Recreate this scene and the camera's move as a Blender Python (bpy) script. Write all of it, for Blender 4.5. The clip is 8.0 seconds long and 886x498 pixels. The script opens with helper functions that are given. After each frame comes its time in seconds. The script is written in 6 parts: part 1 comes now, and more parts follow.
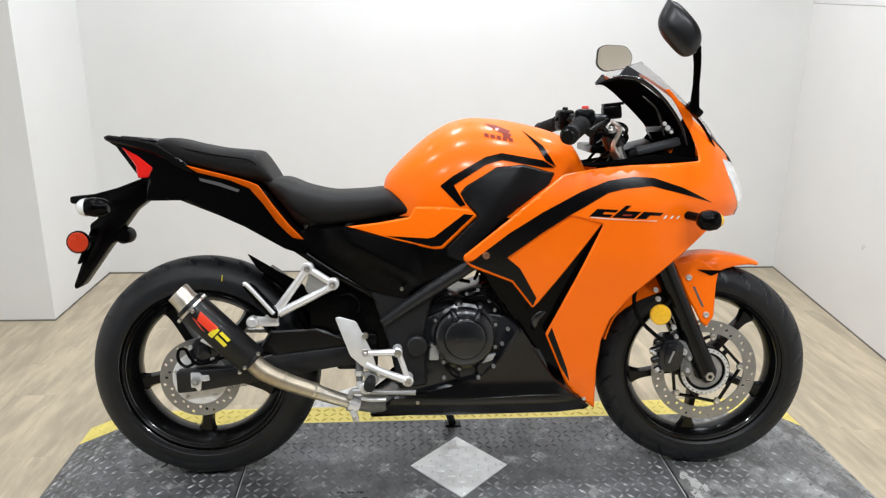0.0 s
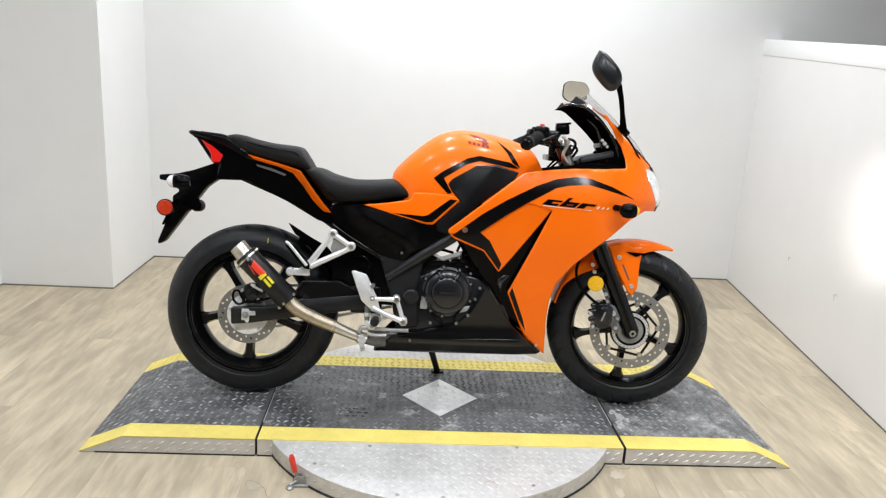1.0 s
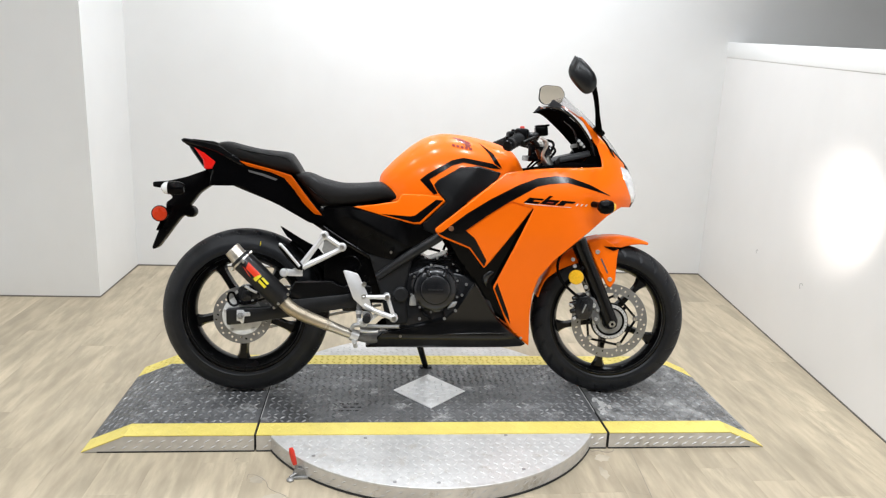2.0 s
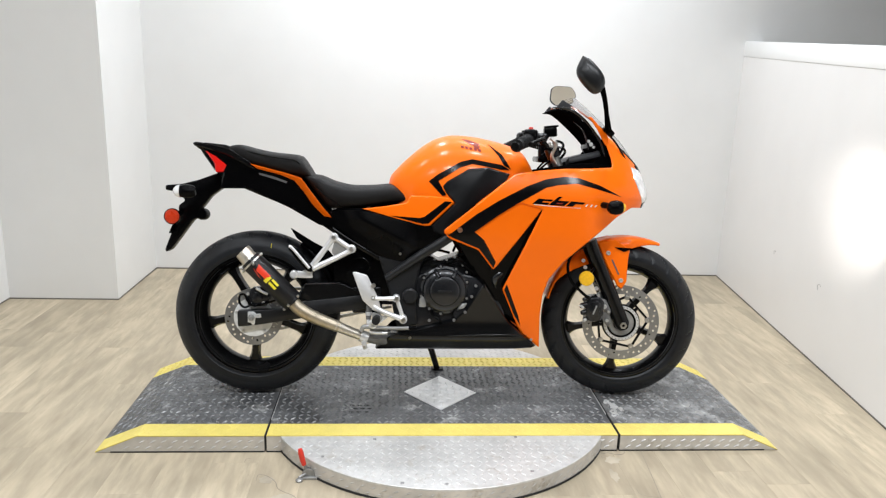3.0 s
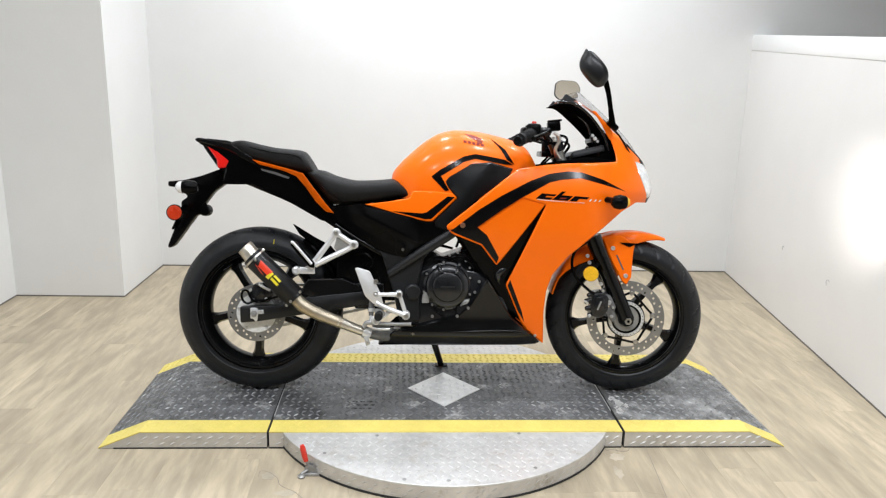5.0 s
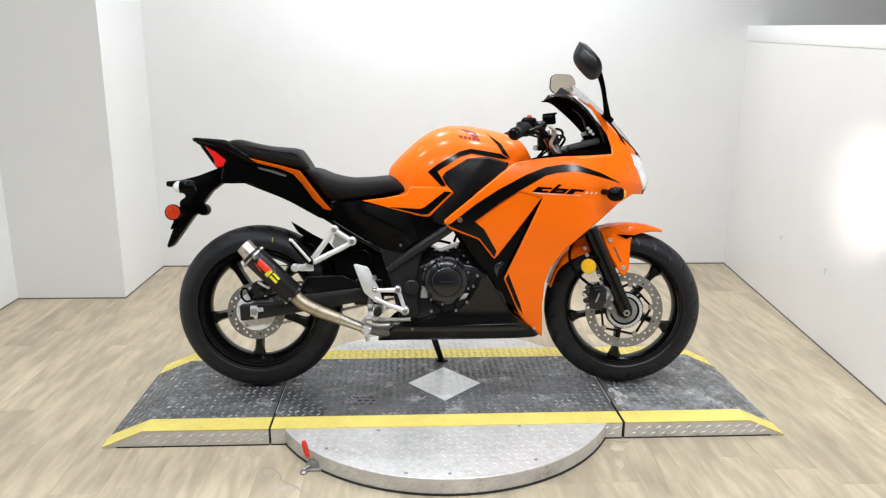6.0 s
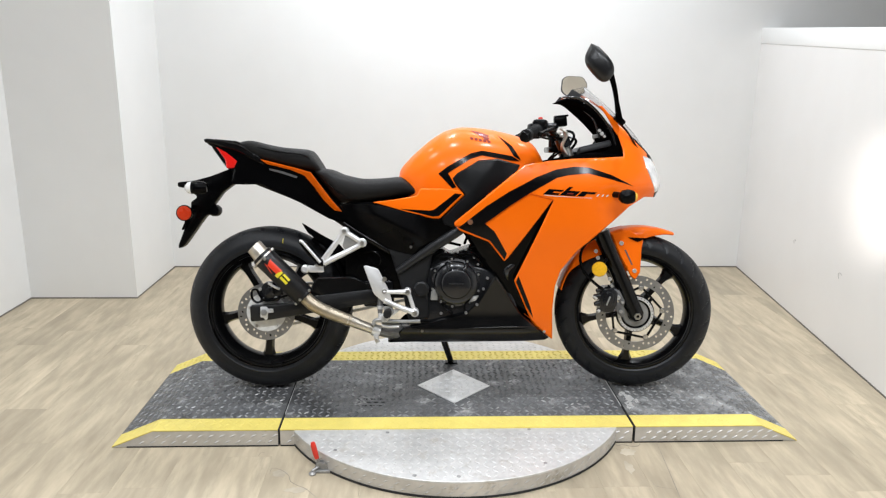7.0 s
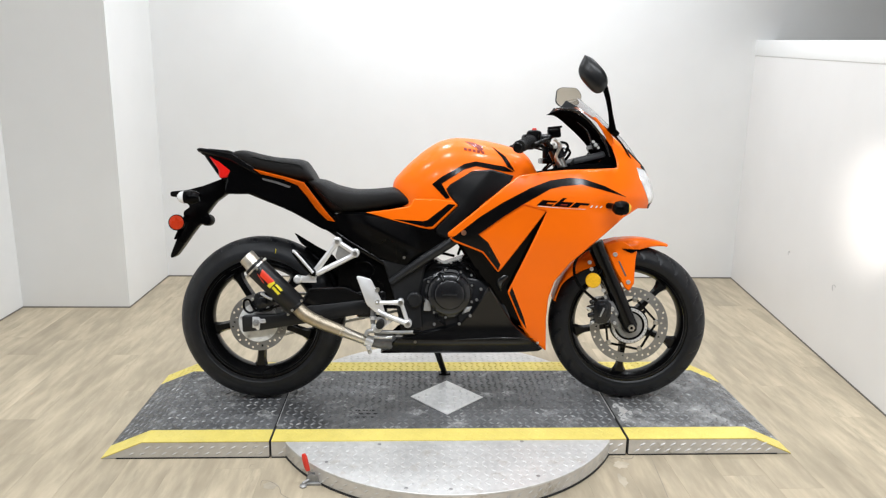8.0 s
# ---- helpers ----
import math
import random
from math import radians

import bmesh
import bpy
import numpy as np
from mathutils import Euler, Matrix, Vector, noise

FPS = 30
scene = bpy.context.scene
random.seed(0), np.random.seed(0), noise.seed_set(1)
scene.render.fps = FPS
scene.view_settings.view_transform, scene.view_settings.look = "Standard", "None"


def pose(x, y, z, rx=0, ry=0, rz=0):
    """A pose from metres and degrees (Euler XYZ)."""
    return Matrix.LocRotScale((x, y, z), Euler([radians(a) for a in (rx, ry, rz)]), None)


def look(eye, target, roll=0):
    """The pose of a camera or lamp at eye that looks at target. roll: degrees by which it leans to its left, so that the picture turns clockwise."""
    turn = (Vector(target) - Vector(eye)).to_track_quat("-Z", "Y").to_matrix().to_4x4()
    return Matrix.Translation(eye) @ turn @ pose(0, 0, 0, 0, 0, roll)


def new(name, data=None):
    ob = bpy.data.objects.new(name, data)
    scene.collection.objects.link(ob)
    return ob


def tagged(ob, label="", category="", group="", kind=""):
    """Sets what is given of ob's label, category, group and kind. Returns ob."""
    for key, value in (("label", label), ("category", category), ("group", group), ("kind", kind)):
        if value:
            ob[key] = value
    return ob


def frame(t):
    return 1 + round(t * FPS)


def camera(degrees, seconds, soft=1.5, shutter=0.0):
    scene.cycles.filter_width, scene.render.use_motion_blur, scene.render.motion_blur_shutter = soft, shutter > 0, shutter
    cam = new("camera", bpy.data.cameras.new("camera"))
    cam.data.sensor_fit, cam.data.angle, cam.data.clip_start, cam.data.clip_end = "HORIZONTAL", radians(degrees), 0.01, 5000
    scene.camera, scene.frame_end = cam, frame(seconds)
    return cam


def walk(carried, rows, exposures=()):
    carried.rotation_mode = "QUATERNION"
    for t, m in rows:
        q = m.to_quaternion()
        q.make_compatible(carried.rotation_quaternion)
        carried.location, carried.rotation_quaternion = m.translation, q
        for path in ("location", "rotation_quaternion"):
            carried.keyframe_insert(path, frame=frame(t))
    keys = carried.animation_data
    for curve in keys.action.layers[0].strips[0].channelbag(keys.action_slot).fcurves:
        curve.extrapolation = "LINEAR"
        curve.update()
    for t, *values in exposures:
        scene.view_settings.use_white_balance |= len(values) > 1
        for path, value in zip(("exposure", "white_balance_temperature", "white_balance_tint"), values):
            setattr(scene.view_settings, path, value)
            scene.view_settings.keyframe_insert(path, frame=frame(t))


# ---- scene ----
cam = camera(62.9, 8.0, 1.25)
PATH = [
    (0, (-0.1860, -1.8233, 1.2758), (-0.0395, 0.0860, 0.6986), 0.87),
    (0.1, (-0.1936, -1.9072, 1.2759), (-0.0704, 0.0014, 0.6909), 0.29),
    (0.2, (-0.1869, -1.9909, 1.2923), (-0.0494, -0.0812, 0.7143), 0.98),
    (0.3, (-0.1594, -2.0679, 1.2992), (-0.0080, -0.1608, 0.7162), 1.64),
    (0.4, (-0.1481, -2.1380, 1.2943), (0.0037, -0.2283, 0.7199), 3.48),
    (0.5, (-0.1292, -2.2066, 1.2978), (-0.0144, -0.2925, 0.7295), 3.12),
    (0.6, (-0.1319, -2.2661, 1.2871), (-0.0325, -0.3493, 0.7250), 2.96),
    (0.7, (-0.1353, -2.3296, 1.2907), (-0.0583, -0.4054, 0.7509), 2.74),
    (0.8, (-0.1376, -2.3869, 1.2892), (-0.0424, -0.4512, 0.7953), 3.50),
    (0.9, (-0.1541, -2.4412, 1.2896), (-0.0462, -0.5052, 0.7992), 3.78),
    (1, (-0.1760, -2.4939, 1.2865), (-0.0472, -0.5615, 0.7871), 3.39),
    (1.1, (-0.2037, -2.5320, 1.2813), (-0.0832, -0.6124, 0.7329), 3.14),
    (1.2, (-0.2198, -2.5706, 1.2880), (-0.0796, -0.6473, 0.7578), 3.34),
    (1.3, (-0.2186, -2.5952, 1.2831), (-0.0412, -0.6669, 0.7831), 3.71),
    (1.4, (-0.2253, -2.6122, 1.2864), (-0.0203, -0.6852, 0.7915), 3.54),
    (1.5, (-0.2262, -2.6144, 1.2880), (-0.0178, -0.6881, 0.7921), 3.46),
    (1.7, (-0.2283, -2.6183, 1.2869), (-0.0255, -0.6901, 0.7962), 2.58),
    (2, (-0.2332, -2.6034, 1.2854), (-0.0313, -0.6724, 0.8053), 2.54),
    (2.2, (-0.2300, -2.5969, 1.2927), (-0.0327, -0.6662, 0.8096), 2.38),
    (3.3, (-0.1706, -2.6155, 1.2775), (-0.0406, -0.6763, 0.8055), 1.83),
    (3.5, (-0.1630, -2.6171, 1.2762), (-0.0245, -0.6791, 0.8019), 1.53),
    (4, (-0.1592, -2.6094, 1.2756), (-0.0236, -0.6736, 0.7916), 1.26),
    (4.5, (-0.1668, -2.6016, 1.2687), (-0.0486, -0.6682, 0.7708), 1.56),
    (4.7, (-0.1652, -2.5974, 1.2719), (-0.0470, -0.6612, 0.7849), 1.72),
    (5.8, (-0.1526, -2.6090, 1.2642), (-0.0440, -0.6699, 0.7865), 0.66),
    (6, (-0.1498, -2.6123, 1.2632), (-0.0382, -0.6755, 0.7769), 0.54),
    (6.5, (-0.1490, -2.6150, 1.2640), (-0.0430, -0.6773, 0.7801), 0.80),
    (7, (-0.1474, -2.6070, 1.2624), (-0.0655, -0.6676, 0.7808), 0.64),
    (7.2, (-0.1453, -2.6019, 1.2656), (-0.0623, -0.6574, 0.8053), 0.80),
    (7.5, (-0.1403, -2.6049, 1.2641), (-0.0507, -0.6581, 0.8146), 0.87),
    (7.7, (-0.1351, -2.5998, 1.2676), (-0.0418, -0.6548, 0.8111), 0.92),
    (8, (-0.1363, -2.5985, 1.2644), (-0.0444, -0.6533, 0.8086), 0.93),
]
EXPOSURES = [(0.0, 0.17), (0.6, 0.19), (1.5, 0.22), (3.5, 0.21), (6.5, 0.20), (8.0, 0.18)]
walk(cam, [(t, look(eye, target, roll)) for t, eye, target, roll in PATH], EXPOSURES)

# ---- world and lamps ----
world = bpy.data.worlds.new("world")
scene.world = world
world.use_nodes = True
world.node_tree.nodes["Background"].inputs[0].default_value = (0.9, 0.95, 1.0, 1)
world.node_tree.nodes["Background"].inputs[1].default_value = 0.15


def area_lamp(name, at, target, size_x, size_y, watts, colour=(1, 1, 1), spread=180):
    data = bpy.data.lights.new(name, "AREA")
    data.shape, data.size, data.size_y, data.energy, data.color = "RECTANGLE", size_x, size_y, watts, colour
    data.spread = radians(spread)
    ob = new(name, data)
    ob.matrix_world = look(at, target)
    return ob


# square downlights in the ceiling, and a work light turned to the partition on the right
CEILING = 2.75
DOWNLIGHTS = [(x, y) for y in (1.15, -0.2, -2.1) for x in (-1.45, -0.45, 0.45, 1.3)]
ROWS = {1.15: (18.4, 180, 0.14, 0.55), -0.2: (8.2, 160, 1.0, 0.85), -2.1: (20.4, 138, 0.78, 0.92)}  # watts, spread, share of the lamps at either end
for lamp_x, lamp_y in DOWNLIGHTS:
    watts, spread, left_share, right_share = ROWS[lamp_y]
    watts *= left_share if lamp_x < -1 else right_share if lamp_x > 1 else 1.08
    area_lamp("ceiling_downlight", (lamp_x, lamp_y, CEILING - 0.035), (lamp_x, lamp_y, 0), 0.17, 0.17, watts, (0.893, 0.94, 1.0), spread)
spot = bpy.data.lights.new("work_light", "SPOT")
spot.energy, spot.spot_size, spot.spot_blend, spot.shadow_soft_size, spot.color = 24, radians(52), 1.0, 0.05, (1, 0.93, 0.87)
new("work_light", spot).matrix_world = look((1.20, -0.13, 0.86), (1.80, 0.25, 0.77))

# ---- materials ----


def mat(name, colour, rough=0.5, metal=0.0, vary=0.12, grain=30.0, bump=0.0, bump_scale=200.0, coat=0.0, spot_colour=None, spot_scale=6.0, spot_edge=0.6, random_tone=0.0, rough_vary=0.08, spec=0.5, spot_soft=0.12, coat_rough=0.04):
    """A surface with tone varied at two scales, optional worn patches of another colour, and fine relief."""
    m = bpy.data.materials.new(name)
    m.use_nodes = True
    nt = m.node_tree
    bsdf = nt.nodes["Principled BSDF"]
    co = nt.nodes.new("ShaderNodeTexCoord")
    fine = nt.nodes.new("ShaderNodeTexNoise")
    fine.inputs["Scale"].default_value, fine.inputs["Detail"].default_value = grain, 6
    broad = nt.nodes.new("ShaderNodeTexNoise")
    broad.inputs["Scale"].default_value, broad.inputs["Detail"].default_value = grain / 9, 3
    both = nt.nodes.new("ShaderNodeMath")
    both.operation = "ADD"
    ramp = nt.nodes.new("ShaderNodeMapRange")
    ramp.inputs[1].default_value, ramp.inputs[2].default_value = 0.6, 1.4
    ramp.inputs[3].default_value, ramp.inputs[4].default_value = 1 - vary, 1 + vary
    for n in (fine, broad):
        nt.links.new(co.outputs["Object"], n.inputs["Vector"])
    nt.links.new(fine.outputs["Fac"], both.inputs[0])
    nt.links.new(broad.outputs["Fac"], both.inputs[1])
    nt.links.new(both.outputs[0], ramp.inputs[0])
    tone = nt.nodes.new("ShaderNodeVectorMath")
    tone.operation = "SCALE"
    tone.inputs[0].default_value = colour[:3]
    factor = ramp.outputs[0]
    if random_tone:
        info = nt.nodes.new("ShaderNodeObjectInfo")
        rr = nt.nodes.new("ShaderNodeMapRange")
        rr.inputs[3].default_value, rr.inputs[4].default_value = 1 - random_tone, 1 + random_tone
        nt.links.new(info.outputs["Random"], rr.inputs[0])
        times = nt.nodes.new("ShaderNodeMath")
        times.operation = "MULTIPLY"
        nt.links.new(factor, times.inputs[0])
        nt.links.new(rr.outputs[0], times.inputs[1])
        factor = times.outputs[0]
    nt.links.new(factor, tone.inputs["Scale"])
    out = tone.outputs[0]
    if spot_colour:
        blot = nt.nodes.new("ShaderNodeTexNoise")
        blot.inputs["Scale"].default_value, blot.inputs["Detail"].default_value, blot.inputs["Roughness"].default_value = spot_scale, 8, 0.7
        nt.links.new(co.outputs["Object"], blot.inputs["Vector"])
        edge = nt.nodes.new("ShaderNodeMapRange")
        edge.inputs[1].default_value, edge.inputs[2].default_value = spot_edge, spot_edge + spot_soft
        nt.links.new(blot.outputs["Fac"], edge.inputs[0])
        mix = nt.nodes.new("ShaderNodeMix")
        mix.data_type = "RGBA"
        mix.inputs["B"].default_value = (*spot_colour[:3], 1)
        nt.links.new(edge.outputs[0], mix.inputs["Factor"])
        nt.links.new(out, mix.inputs["A"])
        out = mix.outputs["Result"]
    nt.links.new(out, bsdf.inputs["Base Color"])
    rv = nt.nodes.new("ShaderNodeMapRange")
    rv.inputs[3].default_value, rv.inputs[4].default_value = max(0.02, rough - rough_vary), min(1, rough + rough_vary)
    nt.links.new(broad.outputs["Fac"], rv.inputs[0])
    nt.links.new(rv.outputs[0], bsdf.inputs["Roughness"])
    bsdf.inputs["Metallic"].default_value = metal
    bsdf.inputs["Specular IOR Level"].default_value = spec
    bsdf.inputs["Coat Weight"].default_value = coat
    bsdf.inputs["Coat Roughness"].default_value = coat_rough
    if bump:
        relief = nt.nodes.new("ShaderNodeTexNoise")
        relief.inputs["Scale"].default_value, relief.inputs["Detail"].default_value = bump_scale, 4
        bn = nt.nodes.new("ShaderNodeBump")
        bn.inputs["Strength"].default_value, bn.inputs["Distance"].default_value = bump, 0.002
        nt.links.new(co.outputs["Object"], relief.inputs["Vector"])
        nt.links.new(relief.outputs["Fac"], bn.inputs["Height"])
        nt.links.new(bn.outputs[0], bsdf.inputs["Normal"])
    return m


def glass_mat(name, colour, rough=0.02, ior=1.45):
    m = bpy.data.materials.new(name)
    m.use_nodes = True
    b = m.node_tree.nodes["Principled BSDF"]
    b.inputs["Base Color"].default_value = (*colour, 1)
    b.inputs["Roughness"].default_value, b.inputs["IOR"].default_value = rough, ior
    b.inputs["Transmission Weight"].default_value = 1
    return m


def plank_mat():
    """Bleached oak vinyl: streaks along the board, tone set board by board."""
    m = mat("oak_vinyl", (0.432, 0.365, 0.264), 0.45, vary=0.38, grain=12, spot_colour=(0.338, 0.290, 0.211), spot_scale=8, spot_edge=0.47, random_tone=0.05, bump=0.08, bump_scale=90, spec=0.18, spot_soft=0.2)
    nt = m.node_tree
    co = [n for n in nt.nodes if n.type == "TEX_COORD"][0]
    info = [n for n in nt.nodes if n.type == "OBJECT_INFO"][0]
    shift = nt.nodes.new("ShaderNodeVectorMath")
    shift.operation = "MULTIPLY_ADD"
    shift.inputs[1].default_value = (1.0, 0.17, 1.0)
    far = nt.nodes.new("ShaderNodeVectorMath")
    far.operation = "SCALE"
    far.inputs[0].default_value = (37.0, 91.0, 13.0)
    nt.links.new(info.outputs["Random"], far.inputs["Scale"])
    nt.links.new(co.outputs["Object"], shift.inputs[0])
    nt.links.new(far.outputs[0], shift.inputs[2])
    for n in nt.nodes:
        if n.type == "TEX_NOISE":
            nt.links.new(shift.outputs[0], n.inputs["Vector"])
            n.inputs["Scale"].default_value *= 2.2
    return m


WHITE_WALL = mat("white_wall_paint", (0.80, 0.80, 0.79), 0.5, vary=0.025, grain=5, bump=0.08, bump_scale=90)
WHITE_PANEL = mat("white_panel", (0.735, 0.72, 0.705), 0.38, vary=0.03, grain=4, bump=0.04, bump_scale=60)
WHITE_TRIM = mat("white_trim", (0.84, 0.84, 0.83), 0.4, vary=0.02, grain=8)
# for unseen walls behind the camera, kept dark to weaken reflections
UNSEEN_DARK = mat("unseen_dark_wall", (0.16, 0.16, 0.165), 0.6, vary=0.1, grain=4)
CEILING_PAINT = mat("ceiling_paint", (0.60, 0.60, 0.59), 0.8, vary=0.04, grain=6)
PLANK = plank_mat()
UNDERLAY = mat("floor_underlay", (0.27, 0.22, 0.16), 0.8, vary=0.2)
CRACK = mat("crack_grime", (0.255, 0.225, 0.18), 0.8, vary=0.3)
JOINT = mat("dark_floor_joint", (0.16, 0.145, 0.125), 0.8, vary=0.5, grain=12)
PALE_SCUFF = mat("pale_floor_scuff", (0.405, 0.355, 0.275), 0.5, vary=0.3, grain=20, spec=0.2)
SCUFF = mat("wall_scuff", (0.45, 0.44, 0.43), 0.7, vary=0.2, grain=60)
DECK = mat("worn_black_deck", (0.086, 0.087, 0.089), 0.40, vary=0.7, grain=26, bump=0.4, bump_scale=300, spot_colour=(0.37, 0.37, 0.36), spot_scale=13, spot_edge=0.57, rough_vary=0.15, spot_soft=0.13)
DECK_TREAD = mat("worn_tread_tops", (0.160, 0.161, 0.163), 0.36, metal=0.2, vary=0.8, grain=16, spot_colour=(0.44, 0.44, 0.43), spot_scale=14, spot_edge=0.53, rough_vary=0.1)
DECK_DUSTY = mat("dusty_black_deck", (0.105, 0.105, 0.104), 0.5, vary=0.6, grain=14, bump=0.35, bump_scale=300, spot_colour=(0.44, 0.44, 0.43), spot_scale=7, spot_edge=0.45, rough_vary=0.15, spot_soft=0.28)
YELLOW = mat("yellow_safety_paint", (0.73, 0.60, 0.15), 0.45, vary=0.12, grain=14, bump=0.1, spot_colour=(0.42, 0.34, 0.10), spot_scale=9, spot_edge=0.68)
TREAD = mat("bare_tread_plate", (0.575, 0.567, 0.553), 0.42, metal=0.25, vary=0.20, grain=45, bump=0.15, spot_colour=(0.46, 0.43, 0.39), spot_scale=22, spot_edge=0.56, spot_soft=0.16)
INLAY = mat("bright_inlay_plate", (0.70, 0.695, 0.685), 0.36, metal=0.25, vary=0.15, grain=45, bump=0.1)
TREAD_SIDE = mat("bare_plate_edge", (0.61, 0.59, 0.56), 0.4, metal=0.5, vary=0.2, grain=25, bump=0.15, spot_colour=(0.36, 0.33, 0.28), spot_scale=11, spot_edge=0.58)
# black for the painted shadow lines under the stand, and for oily treads
SHADE_AND_OIL = mat("black_shade_and_oil", (0.02, 0.02, 0.02), 0.8)
CLAMP_STEEL = mat("dull_clamp_steel", (0.30, 0.295, 0.285), 0.45, metal=0.6, vary=0.35, grain=60)
COCKPIT_BLACK = mat("black_cockpit_plastic", (0.003, 0.003, 0.0032), 0.5, vary=0.2, spec=0.0)
SHADE_GREY = mat("smoked_screen_top", (0.030, 0.031, 0.034), 0.3, vary=0.2, spec=0.4)
RAIL_GLOSS = mat("black_gloss_rail", (0.006, 0.006, 0.007), 0.10, vary=0.1, spec=0.6, coat=0.4)
COCKPIT_GREY = mat("grey_cockpit_tray", (0.016, 0.0165, 0.018), 0.4, vary=0.2, spec=0.25)
FRAME_SATIN = mat("satin_frame_paint", (0.0085, 0.0088, 0.0098), 0.40, vary=0.35, grain=40, bump=0.10, bump_scale=400, spec=0.34)
# reddish colour stands in for orange bodywork reflected in the screen edge
EDGE_REFLECTION = mat("painted_orange_reflection", (0.30, 0.075, 0.03), 0.3, vary=0.1, coat=0.2)
KNEE_PLASTIC = mat("grained_knee_plastic", (0.005, 0.0051, 0.0056), 0.36, vary=0.25, grain=60, bump=0.14, bump_scale=800, spec=0.17)
DULL_BOLT = mat("dull_steel_bolt", (0.36, 0.355, 0.35), 0.4, metal=0.6, vary=0.2, grain=60)
RED_GRIP = mat("red_vinyl_grip", (0.62, 0.035, 0.02), 0.4, vary=0.08)
ZINC = mat("zinc_plated_steel", (0.66, 0.655, 0.64), 0.32, metal=0.5, vary=0.2, grain=40)
ORANGE = mat("orange_gloss_paint", (0.95, 0.156, 0.0), 0.42, vary=0.03, grain=12, coat=0.27, rough_vary=0.03, spec=0.15, coat_rough=0.16)
BLACK_STRIPE = mat("black_stripe_film", (0.0025, 0.0025, 0.003), 0.2, vary=0.1, spec=0.17)
BLACK_GLOSS = mat("black_gloss_plastic", (0.0014, 0.0014, 0.0016), 0.2, vary=0.1, spec=0.085)
BLACK_SHELL = mat("black_mirror_shell", (0.008, 0.0083, 0.0095), 0.34, vary=0.1, spec=0.5)
BLACK_MATT = mat("black_grained_plastic", (0.0015, 0.0015, 0.0017), 0.26, vary=0.25, grain=60, bump=0.08, bump_scale=700, spec=0.085)
BELLY_BLACK = mat("black_belly_plastic", (0.0035, 0.0035, 0.0038), 0.22, vary=0.3, grain=40, bump=0.05, bump_scale=500, spec=0.38)
WHEEL_BLACK = mat("black_wheel_paint", (0.0014, 0.0014, 0.0016), 0.26, vary=0.15, grain=50, spec=0.30)
BLACK_SATIN = mat("black_satin_paint", (0.0012, 0.0012, 0.0014), 0.22, vary=0.15, grain=50, spec=0.25)
ENGINE_BLACK = mat("black_engine_paint", (0.0085, 0.009, 0.0105), 0.22, metal=0.0, vary=0.25, grain=60, bump=0.04, bump_scale=400, spec=0.5)
SEAT_VINYL = mat("black_seat_vinyl", (0.0068, 0.0063, 0.0060), 0.5, vary=0.3, grain=40, bump=0.4, bump_scale=700, spec=0.14)
RUBBER = mat("tyre_rubber", (0.0066, 0.0074, 0.0094), 0.40, vary=0.45, grain=35, bump=0.12, bump_scale=300, spec=0.32)
DUSTY_RUBBER = mat("dusty_tread_rubber", (0.0125, 0.013, 0.0145), 0.5, vary=0.5, grain=30, bump=0.15, bump_scale=300, spec=0.3, spot_colour=(0.022, 0.022, 0.022), spot_scale=14, spot_edge=0.58)
GRIP_RUBBER = mat("grip_rubber", (0.010, 0.010, 0.010), 0.7, vary=0.15, bump=0.4, bump_scale=500, spec=0.25)
ALLOY = mat("cast_aluminium", (0.74, 0.74, 0.74), 0.36, metal=0.55, vary=0.08, grain=50)
PALE_CAST = mat("pale_cast_alloy", (0.72, 0.72, 0.71), 0.5, metal=0.2, vary=0.2, grain=60)
BRACKET_GREY = mat("dull_bracket_alloy", (0.16, 0.16, 0.16), 0.5, metal=0.3, vary=0.3, grain=60)
GREY_CAST = mat("grey_cast_alloy", (0.34, 0.34, 0.335), 0.42, metal=0.5, vary=0.2, grain=60)
STEEL = mat("stainless_steel", (0.62, 0.60, 0.56), 0.30, metal=0.95, vary=0.12, grain=25)
TITAN = mat("heat_tinted_steel", (0.48, 0.415, 0.315), 0.44, metal=0.9, vary=0.4, grain=22, bump=0.1, bump_scale=120, spot_colour=(0.36, 0.27, 0.15), spot_scale=9, spot_edge=0.52, spot_soft=0.2)
LINK_STEEL = mat("bright_link_steel", (0.60, 0.555, 0.475), 0.36, metal=0.9, vary=0.3, grain=30, bump=0.06, bump_scale=150)
DISC_STEEL = mat("brake_disc_steel", (0.33, 0.33, 0.325), 0.36, metal=0.85, vary=0.15, grain=40)
CARBON = mat("carbon_sleeve", (0.006, 0.006, 0.0065), 0.42, vary=0.6, grain=130, coat=0.08, spec=0.3)
RED_LENS = mat("red_lens", (0.70, 0.012, 0.008), 0.15, vary=0.1, coat=0.3, spec=0.3)
RED_REFLECTOR = mat("red_reflector", (0.60, 0.045, 0.012), 0.3, vary=0.15, grain=150, coat=0.2, spec=0.3)
AMBER = mat("amber_reflector", (0.86, 0.48, 0.02), 0.25, vary=0.2, grain=160, coat=0.5)
CLEAR_LENS = mat("clear_headlight_lens", (0.86, 0.87, 0.88), 0.14, metal=0.4, vary=0.3, grain=45, coat=1.0, spot_colour=(0.30, 0.30, 0.32), spot_scale=28, spot_edge=0.60)
SMOKE_GLASS = glass_mat("clear_screen", (0.85, 0.85, 0.86), 0.02, 1.07)
MIRROR = mat("mirror_glass", (0.64, 0.58, 0.49), 0.05, metal=1.0, vary=0.02, rough_vary=0.01)
RED_DECAL = mat("red_decal", (0.75, 0.05, 0.02), 0.3, vary=0.06, coat=0.5)
